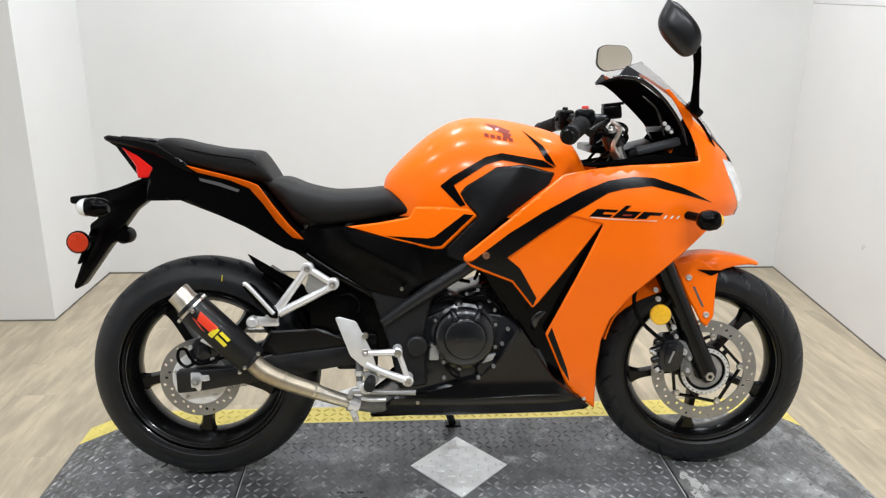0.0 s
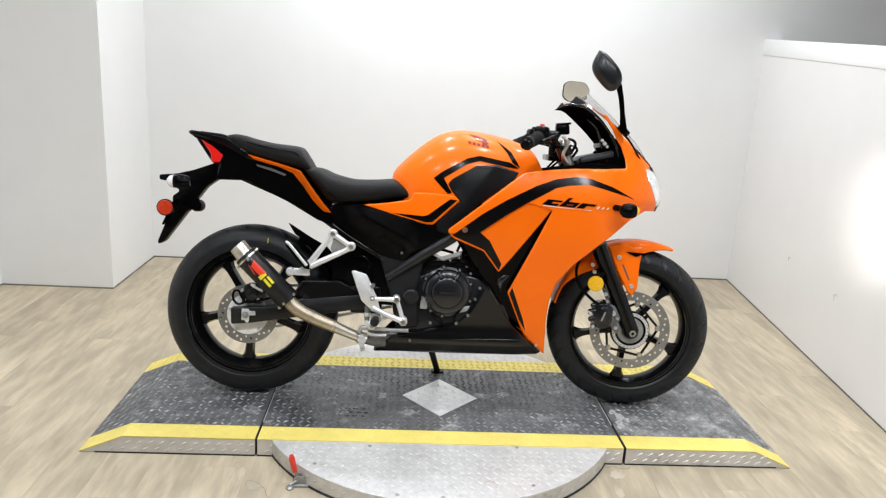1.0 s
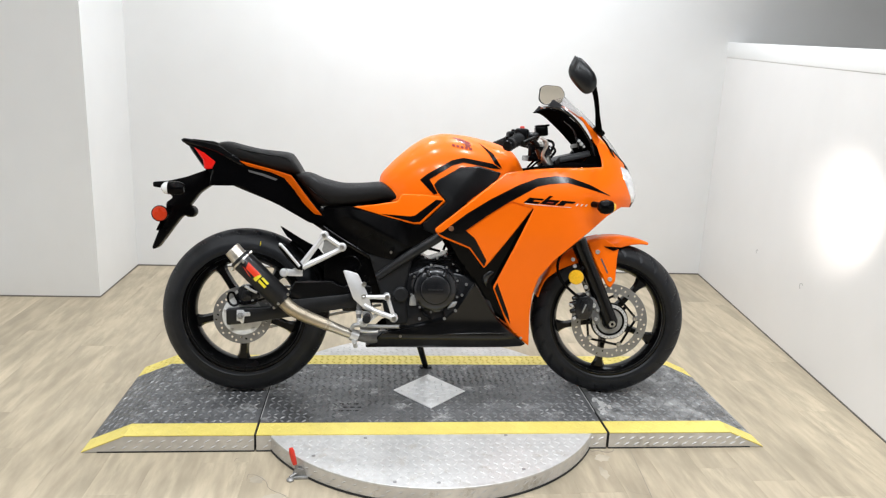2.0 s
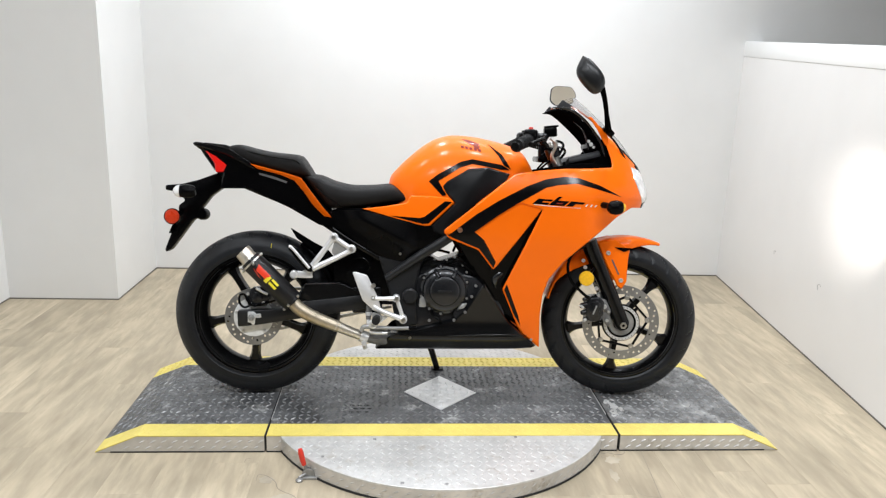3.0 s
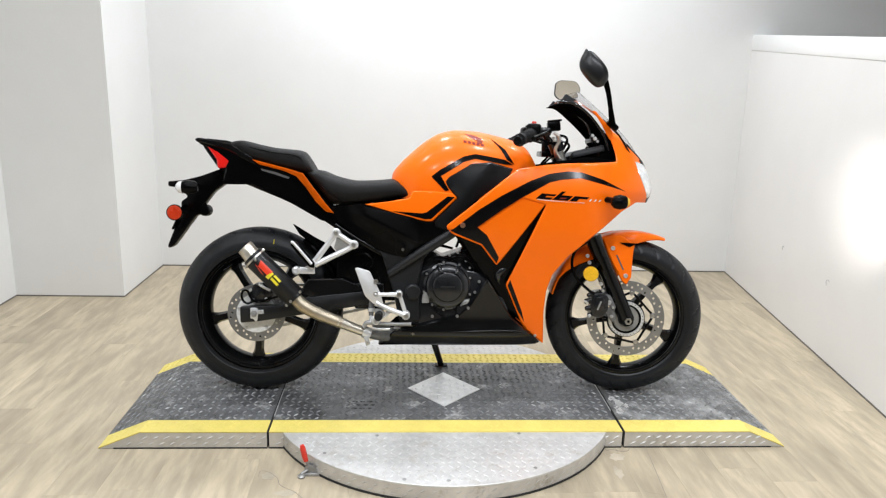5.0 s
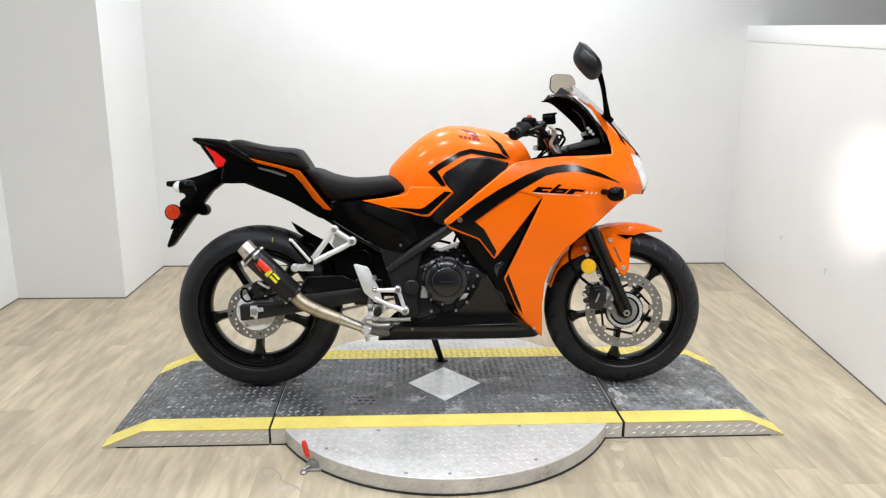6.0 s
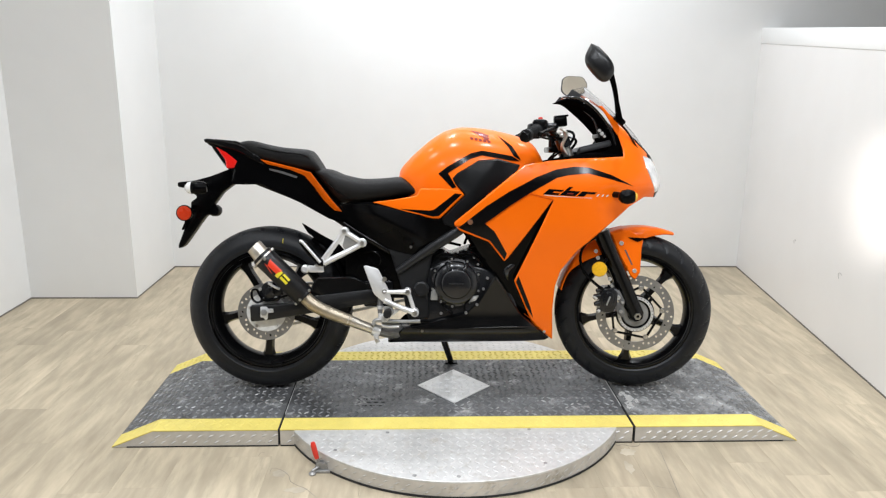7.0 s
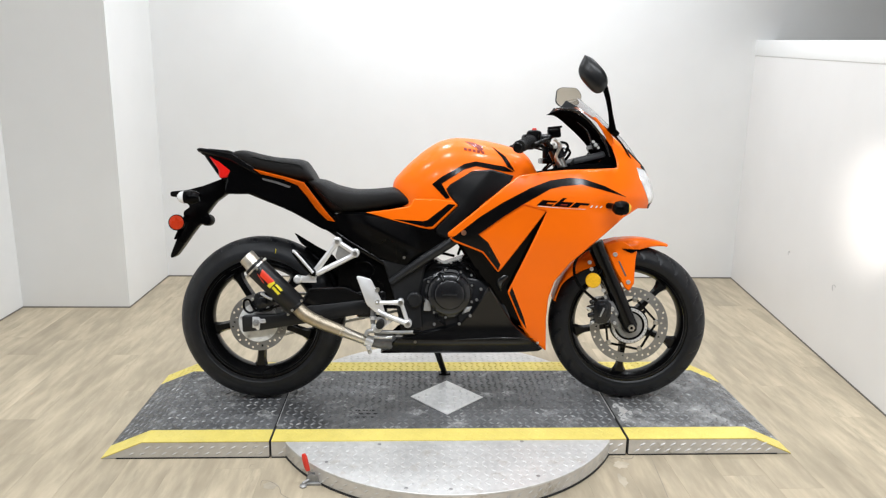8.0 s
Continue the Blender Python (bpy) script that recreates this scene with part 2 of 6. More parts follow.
YELLOW_DECAL = mat("yellow_decal", (0.75, 0.63, 0.03), 0.3, vary=0.06, coat=0.5)
WHITE_DECAL = mat("white_decal", (0.78, 0.76, 0.72), 0.3, vary=0.05, coat=0.4)
MAROON_DECAL = mat("dark_red_decal", (0.22, 0.022, 0.010), 0.45, vary=0.05, coat=0.05, spec=0.15)
GREY_DECAL = mat("grey_decal", (0.10, 0.10, 0.10), 0.3, vary=0.05)
GOLD_HOSE = mat("copper_tinted_steel", (0.45, 0.24, 0.15), 0.35, metal=0.8, vary=0.2)

# ---- mesh tools ----


def part(name, bm, material, parent=None, label="", smooth=True):
    """Links a bmesh as one mesh object under a thing or a part."""
    bmesh.ops.recalc_face_normals(bm, faces=bm.faces[:])
    data = bpy.data.meshes.new(name)
    bm.to_mesh(data)
    bm.free()
    if smooth:
        data.polygons.foreach_set("use_smooth", [True] * len(data.polygons))
        data.set_sharp_from_angle(angle=radians(38))
    data.materials.append(material)
    ob = new(name, data)
    if parent is not None:
        ob.parent = parent
    if label:
        tagged(ob, label)
    return ob


def raw_part(name, verts, faces, material, parent=None, label="", kind=""):
    data = bpy.data.meshes.new(name)
    data.from_pydata(verts, [], faces)
    data.materials.append(material)
    ob = new(name, data)
    if parent is not None:
        ob.parent = parent
    return tagged(ob, label, kind=kind)


def box_bm(sx, sy, sz, m=None, bevel=0.0, segs=2):
    bm = bmesh.new()
    bmesh.ops.create_cube(bm, size=1, matrix=Matrix.Diagonal((sx, sy, sz, 1)))
    if bevel:
        bmesh.ops.bevel(bm, geom=bm.edges[:], offset=bevel, segments=segs, affect="EDGES", profile=0.5)
    if m is not None:
        bmesh.ops.transform(bm, matrix=m, verts=bm.verts[:])
    return bm


def span_bm(x0, x1, y0, y1, z0, z1, bevel=0.0):
    return box_bm(x1 - x0, y1 - y0, z1 - z0, Matrix.Translation(((x0 + x1) / 2, (y0 + y1) / 2, (z0 + z1) / 2)), bevel)


def prism_bm(outline, y0, y1, bevel=0.0, segs=2):
    """A plate: an outline in x and z, from y0 to y1."""
    bm = bmesh.new()
    a = [bm.verts.new((x, y0, z)) for x, z in outline]
    b = [bm.verts.new((x, y1, z)) for x, z in outline]
    n = len(outline)
    bm.faces.new(a)
    bm.faces.new(b[::-1])
    for i in range(n):
        bm.faces.new((a[i], b[i], b[(i + 1) % n], a[(i + 1) % n]))
    bmesh.ops.recalc_face_normals(bm, faces=bm.faces[:])
    if bevel:
        bmesh.ops.bevel(bm, geom=bm.edges[:], offset=bevel, segments=segs, affect="EDGES", profile=0.5)
    return bm


def join(bm, other, m=None):
    if m is not None:
        bmesh.ops.transform(other, matrix=m, verts=other.verts[:])
    data = bpy.data.meshes.new("joined")
    other.to_mesh(data)
    other.free()
    bm.from_mesh(data)
    bpy.data.meshes.remove(data)
    return bm


def glide(x, pts):
    """Smooth curve through (x, value) pairs, flat past its ends."""
    if x <= pts[0][0]:
        return pts[0][1]
    if x >= pts[-1][0]:
        return pts[-1][1]
    for i in range(len(pts) - 1):
        if x <= pts[i + 1][0]:
            break
    slope = lambda j: 0.0 if j < 0 or j >= len(pts) - 1 else (pts[j + 1][1] - pts[j][1]) / (pts[j + 1][0] - pts[j][0])
    d = [slope(j) for j in (i - 1, i, i + 1)]
    if i == 0:
        d[0] = d[1]
    if i == len(pts) - 2:
        d[2] = d[1]
    tangent = lambda p, q: 0.0 if p * q <= 0 else 2 * p * q / (p + q)
    h = pts[i + 1][0] - pts[i][0]
    s = (x - pts[i][0]) / h
    m0, m1 = tangent(d[0], d[1]) * h, tangent(d[1], d[2]) * h
    return (2 * s**3 - 3 * s**2 + 1) * pts[i][1] + (s**3 - 2 * s**2 + s) * m0 + (3 * s**2 - 2 * s**3) * pts[i + 1][1] + (s**3 - s**2) * m1


def spline(points, steps=8):
    """Catmull-Rom through points of any size."""
    p = [Vector(q) for q in points]
    p = [2 * p[0] - p[1]] + p + [2 * p[-1] - p[-2]]
    out = []
    for i in range(1, len(p) - 2):
        for k in range(steps):
            s = k / steps
            out.append(0.5 * (2 * p[i] + (p[i + 1] - p[i - 1]) * s + (2 * p[i - 1] - 5 * p[i] + 4 * p[i + 1] - p[i + 2]) * s * s + (3 * p[i] - p[i - 1] - 3 * p[i + 1] + p[i + 2]) * s**3))
    out.append(p[-2])
    return out


def tube_bm(points, radius, sides=12, steps=6, caps=True):
    """A round bar along a smooth line; radius a number or one for each given point."""
    line = spline(points, steps) if steps > 1 else [Vector(q) for q in points]
    count = len(points) - 1
    bm = bmesh.new()
    rings = []
    side = None
    for i, p in enumerate(line):
        d = (line[min(i + 1, len(line) - 1)] - line[max(i - 1, 0)]).normalized()
        if side is None:
            side = d.orthogonal().normalized()
        side = (side - d * side.dot(d)).normalized()
        up = d.cross(side)
        if isinstance(radius, (int, float)):
            r = radius
        else:
            f = i / (len(line) - 1) * count
            j = min(int(f), count - 1)
            r = radius[j] + (radius[j + 1] - radius[j]) * (f - j)
        rings.append([bm.verts.new(p + r * (math.cos(a) * side + math.sin(a) * up)) for a in (2 * math.pi * k / sides for k in range(sides))])
    for a, b in zip(rings, rings[1:]):
        for k in range(sides):
            bm.faces.new((a[k], a[(k + 1) % sides], b[(k + 1) % sides], b[k]))
    if caps:
        bm.faces.new(rings[0][::-1])
        bm.faces.new(rings[-1])
    return bm


def lathe_bm(profile, sides=48, m=None, closed=False, ripple=None):
    """Turns (radius, y) pairs about the y axis."""
    bm = bmesh.new()
    rings = []
    for k in range(sides):
        a = 2 * math.pi * k / sides
        ring = []
        for i, (r, y) in enumerate(profile):
            rr = r + (ripple(a, r, y) if ripple else 0)
            ring.append(bm.verts.new((rr * math.cos(a), y, rr * math.sin(a))))
        rings.append(ring)
    n = len(profile)
    for k in range(sides):
        a, b = rings[k], rings[(k + 1) % sides]
        for i in range(n if closed else n - 1):
            bm.faces.new((a[i], a[(i + 1) % n], b[(i + 1) % n], b[i]))
    if not closed:
        for end in (0, -1):
            if profile[end][0] > 1e-6:
                bm.faces.new([r[end] for r in rings])
    bmesh.ops.remove_doubles(bm, verts=bm.verts[:], dist=1e-6)
    if m is not None:
        bmesh.ops.transform(bm, matrix=m, verts=bm.verts[:])
    return bm


def bolt_bm(at, r=0.008, h=0.006):
    """A button-head bolt with its socket, its head towards -y."""
    return lathe_bm([(0.0, -h * 0.35), (r * 0.45, -h * 0.35), (r * 0.5, -h), (r * 0.85, -h), (r, -h * 0.6), (r, 0.004)], 16, Matrix.Translation(at))


def rounded(outline, r, steps=4):
    """An outline with its corners rounded off."""
    out = []
    n = len(outline)
    for i in range(n):
        p, a, b = Vector(outline[i]), Vector(outline[i - 1]), Vector(outline[(i + 1) % n])
        d = min(r, (a - p).length * 0.45, (b - p).length * 0.45)
        s, e = p + (a - p).normalized() * d, p + (b - p).normalized() * d
        for k in range(steps + 1):
            f = k / steps
            q = (1 - f) ** 2 * s + 2 * f * (1 - f) * p + f * f * e
            out.append((q.x, q.y))
    return out


from mathutils.geometry import delaunay_2d_cdt


def panel_bm(outline, width, thick=0.004, edge=0.004, step=0.018, lift=0.0, side=-1, corner=0.006):
    """A shell over the side of the machine: an outline in u and w laid on the half-width width(u, w), its rim rounded in."""
    ring = rounded(outline, corner, 3) if corner else list(outline)
    line = []
    n = len(ring)
    for i in range(n):
        a, b = Vector(ring[i]), Vector(ring[(i + 1) % n])
        k = max(1, math.ceil((b - a).length / step))
        line += [a + (b - a) * (j / k) for j in range(k)]
    n = len(line)
    pts = np.array([(p.x, p.y) for p in line])
    nxt = np.roll(pts, -1, axis=0)

    def gap(p):
        d = nxt - pts
        f = np.clip(((p - pts) * d).sum(1) / np.maximum((d * d).sum(1), 1e-12), 0, 1)
        return float(np.sqrt((((pts + d * f[:, None]) - p) ** 2).sum(1)).min())

    def inside(p):
        c = ((pts[:, 1] > p[1]) != (nxt[:, 1] > p[1]))
        x = pts[:, 0] + (p[1] - pts[:, 1]) / np.where(np.abs(nxt[:, 1] - pts[:, 1]) < 1e-12, 1e-12, nxt[:, 1] - pts[:, 1]) * (nxt[:, 0] - pts[:, 0])
        return bool((c & (p[0] < x)).sum() % 2)

    lo, hi = pts.min(0), pts.max(0)
    extra = []
    if edge:
        for i in range(n):
            d = (line[(i + 1) % n] - line[i - 1]).normalized()
            for s in (1, -1):
                p = np.array((line[i].x - s * d.y * edge * 0.9, line[i].y + s * d.x * edge * 0.9))
                if inside(p) and gap(p) > edge * 0.7:
                    extra.append(Vector(p))
    for i, x in enumerate(np.arange(lo[0], hi[0], step)):
        for y in np.arange(lo[1] + (i % 2) * step / 2, hi[1], step):
            p = np.array((x, y))
            if inside(p) and gap(p) > max(step * 0.45, edge * 1.35):
                extra.append(Vector(p))
    verts, _, faces, *_ = delaunay_2d_cdt(line + extra, [(i, (i + 1) % n) for i in range(n)], [], 1, 1e-6)
    bm = bmesh.new()
    outer, inner = [], []
    for p in verts:
        d = gap(np.array(p)) if edge else 1.0
        dip = edge * (1 - math.sqrt(max(0.0, 1 - (1 - min(d / edge, 1)) ** 2))) if edge else 0.0
        w = width(p.x, p.y) + lift
        outer.append(bm.verts.new((p.x, side * (w - dip), p.y)))
        inner.append(bm.verts.new((p.x, side * (w - max(thick, edge * 1.02)), p.y)))
    used = {}
    for f in faces:
        bm.faces.new([outer[i] for i in f])
        bm.faces.new([inner[i] for i in f][::-1])
        for a, b in zip(f, list(f[1:]) + [f[0]]):
            if (b, a) in used:
                del used[(b, a)]
            else:
                used[(a, b)] = True
    for a, b in used:
        bm.faces.new((outer[a], inner[a], inner[b], outer[b]))
    return bm


def both_sides(name, outline, width, material, parent, label="", **more):
    """The same panel on the right and on the left flank; returns the right one."""
    first = part(name, panel_bm(outline, width, side=-1, **more), material, parent, label)
    part(name, panel_bm(outline, width, side=1, **more), material, parent, label)
    return first


def loft_bm(sections, close_ends=True):
    """Skins rings of equal count."""
    bm = bmesh.new()
    rings = [[bm.verts.new(p) for p in s] for s in sections]
    n = len(rings[0])
    for a, b in zip(rings, rings[1:]):
        for k in range(n):
            bm.faces.new((a[k], a[(k + 1) % n], b[(k + 1) % n], b[k]))
    if close_ends:
        bm.faces.new(rings[0][::-1])
        bm.faces.new(rings[-1])
    return bm


def thing(name, label, category, group="", m=None):
    ob = new(name)
    ob.empty_display_size = 0.1
    if m is not None:
        ob.matrix_world = m
    return tagged(ob, label, category, group)

# ---- room ----
BACK, PIER_X, PIER_Y, LEFT, REAR = 1.985, -1.69, 1.325, -2.27, -6.5
LEAN_IN = 0.1322  # the partition runs slightly askew


def right_x(y):
    return 2.01 + (y - BACK) * LEAN_IN


structure = lambda ob, label: tagged(ob, label, kind="structure")
structure(part("wall_north", span_bm(PIER_X, 3.6, BACK, BACK + 0.12, 0, CEILING), WHITE_WALL, smooth=False), "plain white painted back wall")
structure(part("wall_pier", span_bm(LEFT - 0.12, PIER_X, PIER_Y, BACK + 0.12, 0, CEILING), WHITE_WALL, smooth=False), "white boxed-out corner of the back wall")
structure(part("wall_west", span_bm(LEFT - 0.12, LEFT, -2.0, PIER_Y, 0, CEILING), WHITE_WALL, smooth=False), "plain white side wall")
# unseen rear walls, assumed and darkened to hold back bounce and reflections
structure(part("wall_south_west", span_bm(LEFT - 0.12, LEFT, REAR, -2.0, 0, CEILING), UNSEEN_DARK, smooth=False), "unseen side wall, darkened to dim reflections")
structure(part("wall_south", span_bm(LEFT - 0.12, 3.6, REAR - 0.12, REAR, 0, CEILING), UNSEEN_DARK, smooth=False), "unseen wall, darkened to dim reflections")
structure(part("wall_far_east", span_bm(3.48, 3.6, REAR, BACK, 0, CEILING), WHITE_WALL, smooth=False), "plain wall beyond the partition")
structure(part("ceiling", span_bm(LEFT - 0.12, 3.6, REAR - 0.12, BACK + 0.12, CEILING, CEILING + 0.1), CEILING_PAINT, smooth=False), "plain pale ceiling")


LEDGE_FALL = 0.053


def slanted(y0, y1, out0, out1, z0, z1, bevel):
    """A bar that follows the partition's line, from out0 to out1 behind its face."""
    bm = bmesh.new()
    rows = []
    for z in (z0, z1):
        rows.append([bm.verts.new((right_x(y) + o, y, z - (BACK - y) * LEDGE_FALL * (0.5 < z < 2))) for y, o in ((y0, out0), (y0, out1), (y1, out1), (y1, out0))])
    bm.faces.new(rows[0][::-1])
    bm.faces.new(rows[1])
    for k in range(4):
        bm.faces.new((rows[0][k], rows[0][(k + 1) % 4], rows[1][(k + 1) % 4], rows[1][k]))
    bmesh.ops.bevel(bm, geom=bm.edges[:], offset=bevel, segments=2, affect="EDGES", profile=0.5)
    return bm


LEDGE = 1.44  # the capping board falls towards the front
# unseen continuation of the partition line, darkened like the rear walls
structure(part("wall_south_east", slanted(REAR, -2.002, 0.0, 0.1, 0, CEILING, 0.003), UNSEEN_DARK, smooth=False), "unseen wall, darkened to dim reflections")
structure(part("wall_east", slanted(-2.0, BACK + 0.04, 0.0, 0.1, 0, LEDGE, 0.003), WHITE_PANEL, smooth=False), "white half-height partition wall")
structure(part("trim", slanted(-2.0, BACK + 0.04, -0.004, 0.115, LEDGE, LEDGE + 0.093, 0.004), WHITE_TRIM), "white capping board along the partition")
for k, (scuff_y, scuff_z, s) in enumerate(((0.534, 0.354, 1.0), (1.087, 0.386, 0.7))):
    bend = [(right_x(scuff_y) - 0.0006 + LEAN_IN * d, scuff_y + d, scuff_z + e) for d, e in ((-0.022 * s, 0.012 * s), (-0.006 * s, 0.018 * s), (0.010 * s, 0.008 * s), (0.004 * s, -0.012 * s))]
    structure(part("scuff_mark", tube_bm(bend, 0.0014, 6, 4), SCUFF), "faint grey scuff on the partition")

# ceiling fittings above the view
for lamp_x, lamp_y in DOWNLIGHTS:
    lamp = thing("ceiling_light", "white square ceiling downlight", "ceiling light", "ceiling downlights", Matrix.Translation((lamp_x, lamp_y, CEILING)))
    part("housing", span_bm(-0.15, 0.15, -0.15, 0.15, -0.03, 0.0, 0.006), WHITE_TRIM, lamp)

# floor: base slab and vinyl boards laid into the depth
structure(part("floor", span_bm(LEFT - 0.1, 3.6, REAR, BACK + 0.1, -0.12, -0.004), UNDERLAY, smooth=False), "bleached oak-look vinyl plank floor")

# dark joint where the walls meet the floor
for name, bm in (("wall_north", span_bm(PIER_X, right_x(BACK), BACK - 0.003, BACK + 0.002, 0, 0.007)), ("wall_pier", span_bm(LEFT, PIER_X + 0.003, PIER_Y - 0.003, PIER_Y + 0.002, 0, 0.007)), ("wall_pier", span_bm(PIER_X - 0.002, PIER_X + 0.003, PIER_Y, BACK - 0.004, 0, 0.007)), ("wall_west", span_bm(LEFT - 0.002, LEFT + 0.003, -2.0, PIER_Y - 0.004, 0, 0.007)), ("wall_east", slanted(-2.0, BACK + 0.02, -0.003, 0.002, 0, 0.007, 0.0005))):
    part("floor_joint", bm, JOINT, bpy.data.objects[name], smooth=False)

# ---- stand: ramps, deck, turntable ----
DECK_Z = 0.062
NEAR, NEAR_IN, FAR_IN, FAR = -0.335, -0.25, 0.27, 0.368


def lozenge(verts, faces, x, y, z, angle, length=0.0265, width=0.0088, height=0.0026, slope=0.0, upright=False, x_ref=0.0):
    """One raised tread of the plate: a low long pyramid with a ridge."""
    c, s = math.cos(angle), math.sin(angle)
    k = len(verts)
    for a, b, h in ((-length / 2, 0, 0), (0, -width / 2, 0), (length / 2, 0, 0), (0, width / 2, 0), (-length * 0.2, 0, height), (length * 0.2, 0, height)):
        dx, dy = a * c - b * s, a * s + b * c
        if upright:
            verts.append((x + dx, y - h, z + dy))
        else:
            verts.append((x + dx, y + dy, z + h + slope * dx))
    faces += [(k, k + 1, k + 4), (k + 1, k + 5, k + 4), (k + 1, k + 2, k + 5), (k + 2, k + 3, k + 5), (k + 3, k + 4, k + 5), (k + 3, k, k + 4)]


def treads(name, x0, x1, y0, y1, height_at, material, parent, keep=None, pitch=0.0255, label="", rise=0.0034):
    """The tread pattern over a strip, treads turned by quarter turns."""
    verts, faces = [], []
    nx, ny = int((x1 - x0) / pitch), int((y1 - y0) / pitch)
    for i in range(nx):
        for j in range(ny):
            x, y = x0 + (i + 0.5) * (x1 - x0) / nx, y0 + (j + 0.5) * (y1 - y0) / ny
            if keep and not keep(x, y):
                continue
            z = height_at(x)
            slope = (height_at(x + 0.01) - height_at(x - 0.01)) / 0.02
            lozenge(verts, faces, x, y, z, math.pi / 4 if (i + j) % 2 else -math.pi / 4, height=rise, slope=slope)
    raw_part(name, verts, faces, material, parent, label, "stuff")


def strip_bm(xs, y0, y1, height_at, thick=0.004):
    """A sheet that follows height_at along x."""
    bm = bmesh.new()
    top = [[bm.verts.new((x, y, height_at(x))) for y in (y0, y1)] for x in xs]
    low = [[bm.verts.new((x, y, height_at(x) - thick)) for y in (y0, y1)] for x in xs]
    for i in range(len(xs) - 1):
        bm.faces.new((top[i][0], top[i + 1][0], top[i + 1][1], top[i][1]))
        bm.faces.new((low[i][0], low[i][1], low[i + 1][1], low[i + 1][0]))
        bm.faces.new((top[i][0], low[i][0], low[i + 1][0], top[i + 1][0]))
        bm.faces.new((top[i][1], top[i + 1][1], low[i + 1][1], low[i][1]))
    for i in (0, -1):
        bm.faces.new((top[i][0], top[i][1], low[i][1], low[i][0]))
    return bm


def skirt(name, xs, y, height_at, material, parent, toward):
    """The upright side of a deck section, with its row of treads."""
    outline = [(x, height_at(x) - 0.003) for x in xs]
    base = [(x, 0.0047) for x in xs[::-1] if height_at(x) > 0.012]
    ob = part(name, prism_bm(outline + base, y, y - toward * 0.004), material, parent, smooth=False)
    verts, faces = [], []
    x = xs[0] + 0.03
    while x < xs[-1] - 0.02:
        z, row = 0.018, 0
        while z < height_at(x) - 0.014:
            lozenge(verts, faces, x + (0.0175 if row % 2 else 0), y, z, 0.5, 0.026, 0.0075, 0.0026, upright=True)
            z += 0.022
            row += 1
        x += 0.036
    if toward < 0 and verts:
        raw_part("side_tread", verts, faces, TREAD, ob, "", "stuff")


def deck_section(name, label, xs, height_at, skew=0.0):
    root = thing(name, label, "ramp" if "ramp" in name else "platform", "stand sections")
    x0, x1 = xs[0], xs[-1]
    part("deck_plate", strip_bm(xs, NEAR_IN, FAR_IN, height_at), DECK_DUSTY if name == "right_ramp" else DECK, root, "worn black tread plate", smooth=False)
    part("edge_stripe", strip_bm(xs, NEAR, NEAR_IN, height_at), YELLOW, root, "yellow painted edge", smooth=False)
    part("edge_stripe", strip_bm(xs, FAR_IN, FAR, height_at), YELLOW, root, "yellow painted edge", smooth=False)
    skirt("side_plate", xs, NEAR, height_at, TREAD_SIDE, root, -1)
    skirt("side_plate", xs, FAR, height_at, TREAD_SIDE, root, 1)
    flat = [x for x in (x0, x1) if height_at(x) > 0.03]
    lo, hi = (x0 + 0.05 if height_at(x0) < 0.03 else x0), (x1 - 0.05 if height_at(x1) < 0.03 else x1)
    # black strip painted in as the shadow line under the side plates
    part("shadow_strip", span_bm(lo, hi, NEAR - 0.0012, FAR + 0.0012, 0.0, 0.0045), SHADE_AND_OIL, root, smooth=False)
    # black strip that darkens the open gap at each seam
    for x in flat:
        part("seam_dark_strip", span_bm(x - 0.004 if x > 0 else x - 0.001, x + 0.001 if x > 0 else x + 0.004, NEAR + 0.002, FAR - 0.002, 0.006, DECK_Z - 0.0015), SHADE_AND_OIL, root, smooth=False)
    keep = None
    if name == "centre_deck":
        keep = lambda x, y: abs(x - 0.011) / 0.148 + abs(y - 0.004) / 0.162 > 1
    treads("deck_tread", x0 + 0.01, x1 - 0.01, NEAR_IN, FAR_IN, height_at, DECK_TREAD, root, keep)
    treads("stripe_tread", x0 + 0.01, x1 - 0.01, FAR_IN + 0.004, FAR - 0.004, height_at, YELLOW, root)
    treads("stripe_tread", x0 + 0.01, x1 - 0.01, NEAR + 0.004, NEAR_IN - 0.004, height_at, YELLOW, root, rise=0.0012)
    return root


TIP_L, TIP_R, SEAM_L, SEAM_R = -1.172, 1.208, -0.602, 0.618


def ramp_height(tip, crest):
    def height_at(x):
        f = (x - tip) / (crest - tip)
        return 0.004 + (DECK_Z - 0.004) * min(1.0, max(0.0, f))
    return height_at


deck_section("left_ramp", "black tread-plate ramp with yellow edges, scuffed and dusty", [TIP_L, -1.032, SEAM_L - 0.008], ramp_height(TIP_L, -1.032))
deck_section("right_ramp", "black tread-plate ramp with yellow edges, whitish dust by the seam", [SEAM_R + 0.010, 1.075, TIP_R], ramp_height(TIP_R, 1.075))
centre = deck_section("centre_deck", "black tread-plate deck with yellow edges under the motorcycle", [SEAM_L, SEAM_R], lambda x: DECK_Z)

# paint splash beside the seam, and a patch of oily treads
splash_dice = random.Random(11)
for cx, cy, size in ((0.652, -0.075, 0.016), (0.668, -0.115, 0.022), (0.655, -0.160, 0.020), (0.690, -0.135, 0.012), (0.645, -0.190, 0.010)):
    ring = [(cx + size * splash_dice.uniform(0.4, 1.0) * math.cos(2 * math.pi * k / 14), cy + 1.9 * size * splash_dice.uniform(0.4, 1.0) * math.sin(2 * math.pi * k / 14)) for k in range(14)]
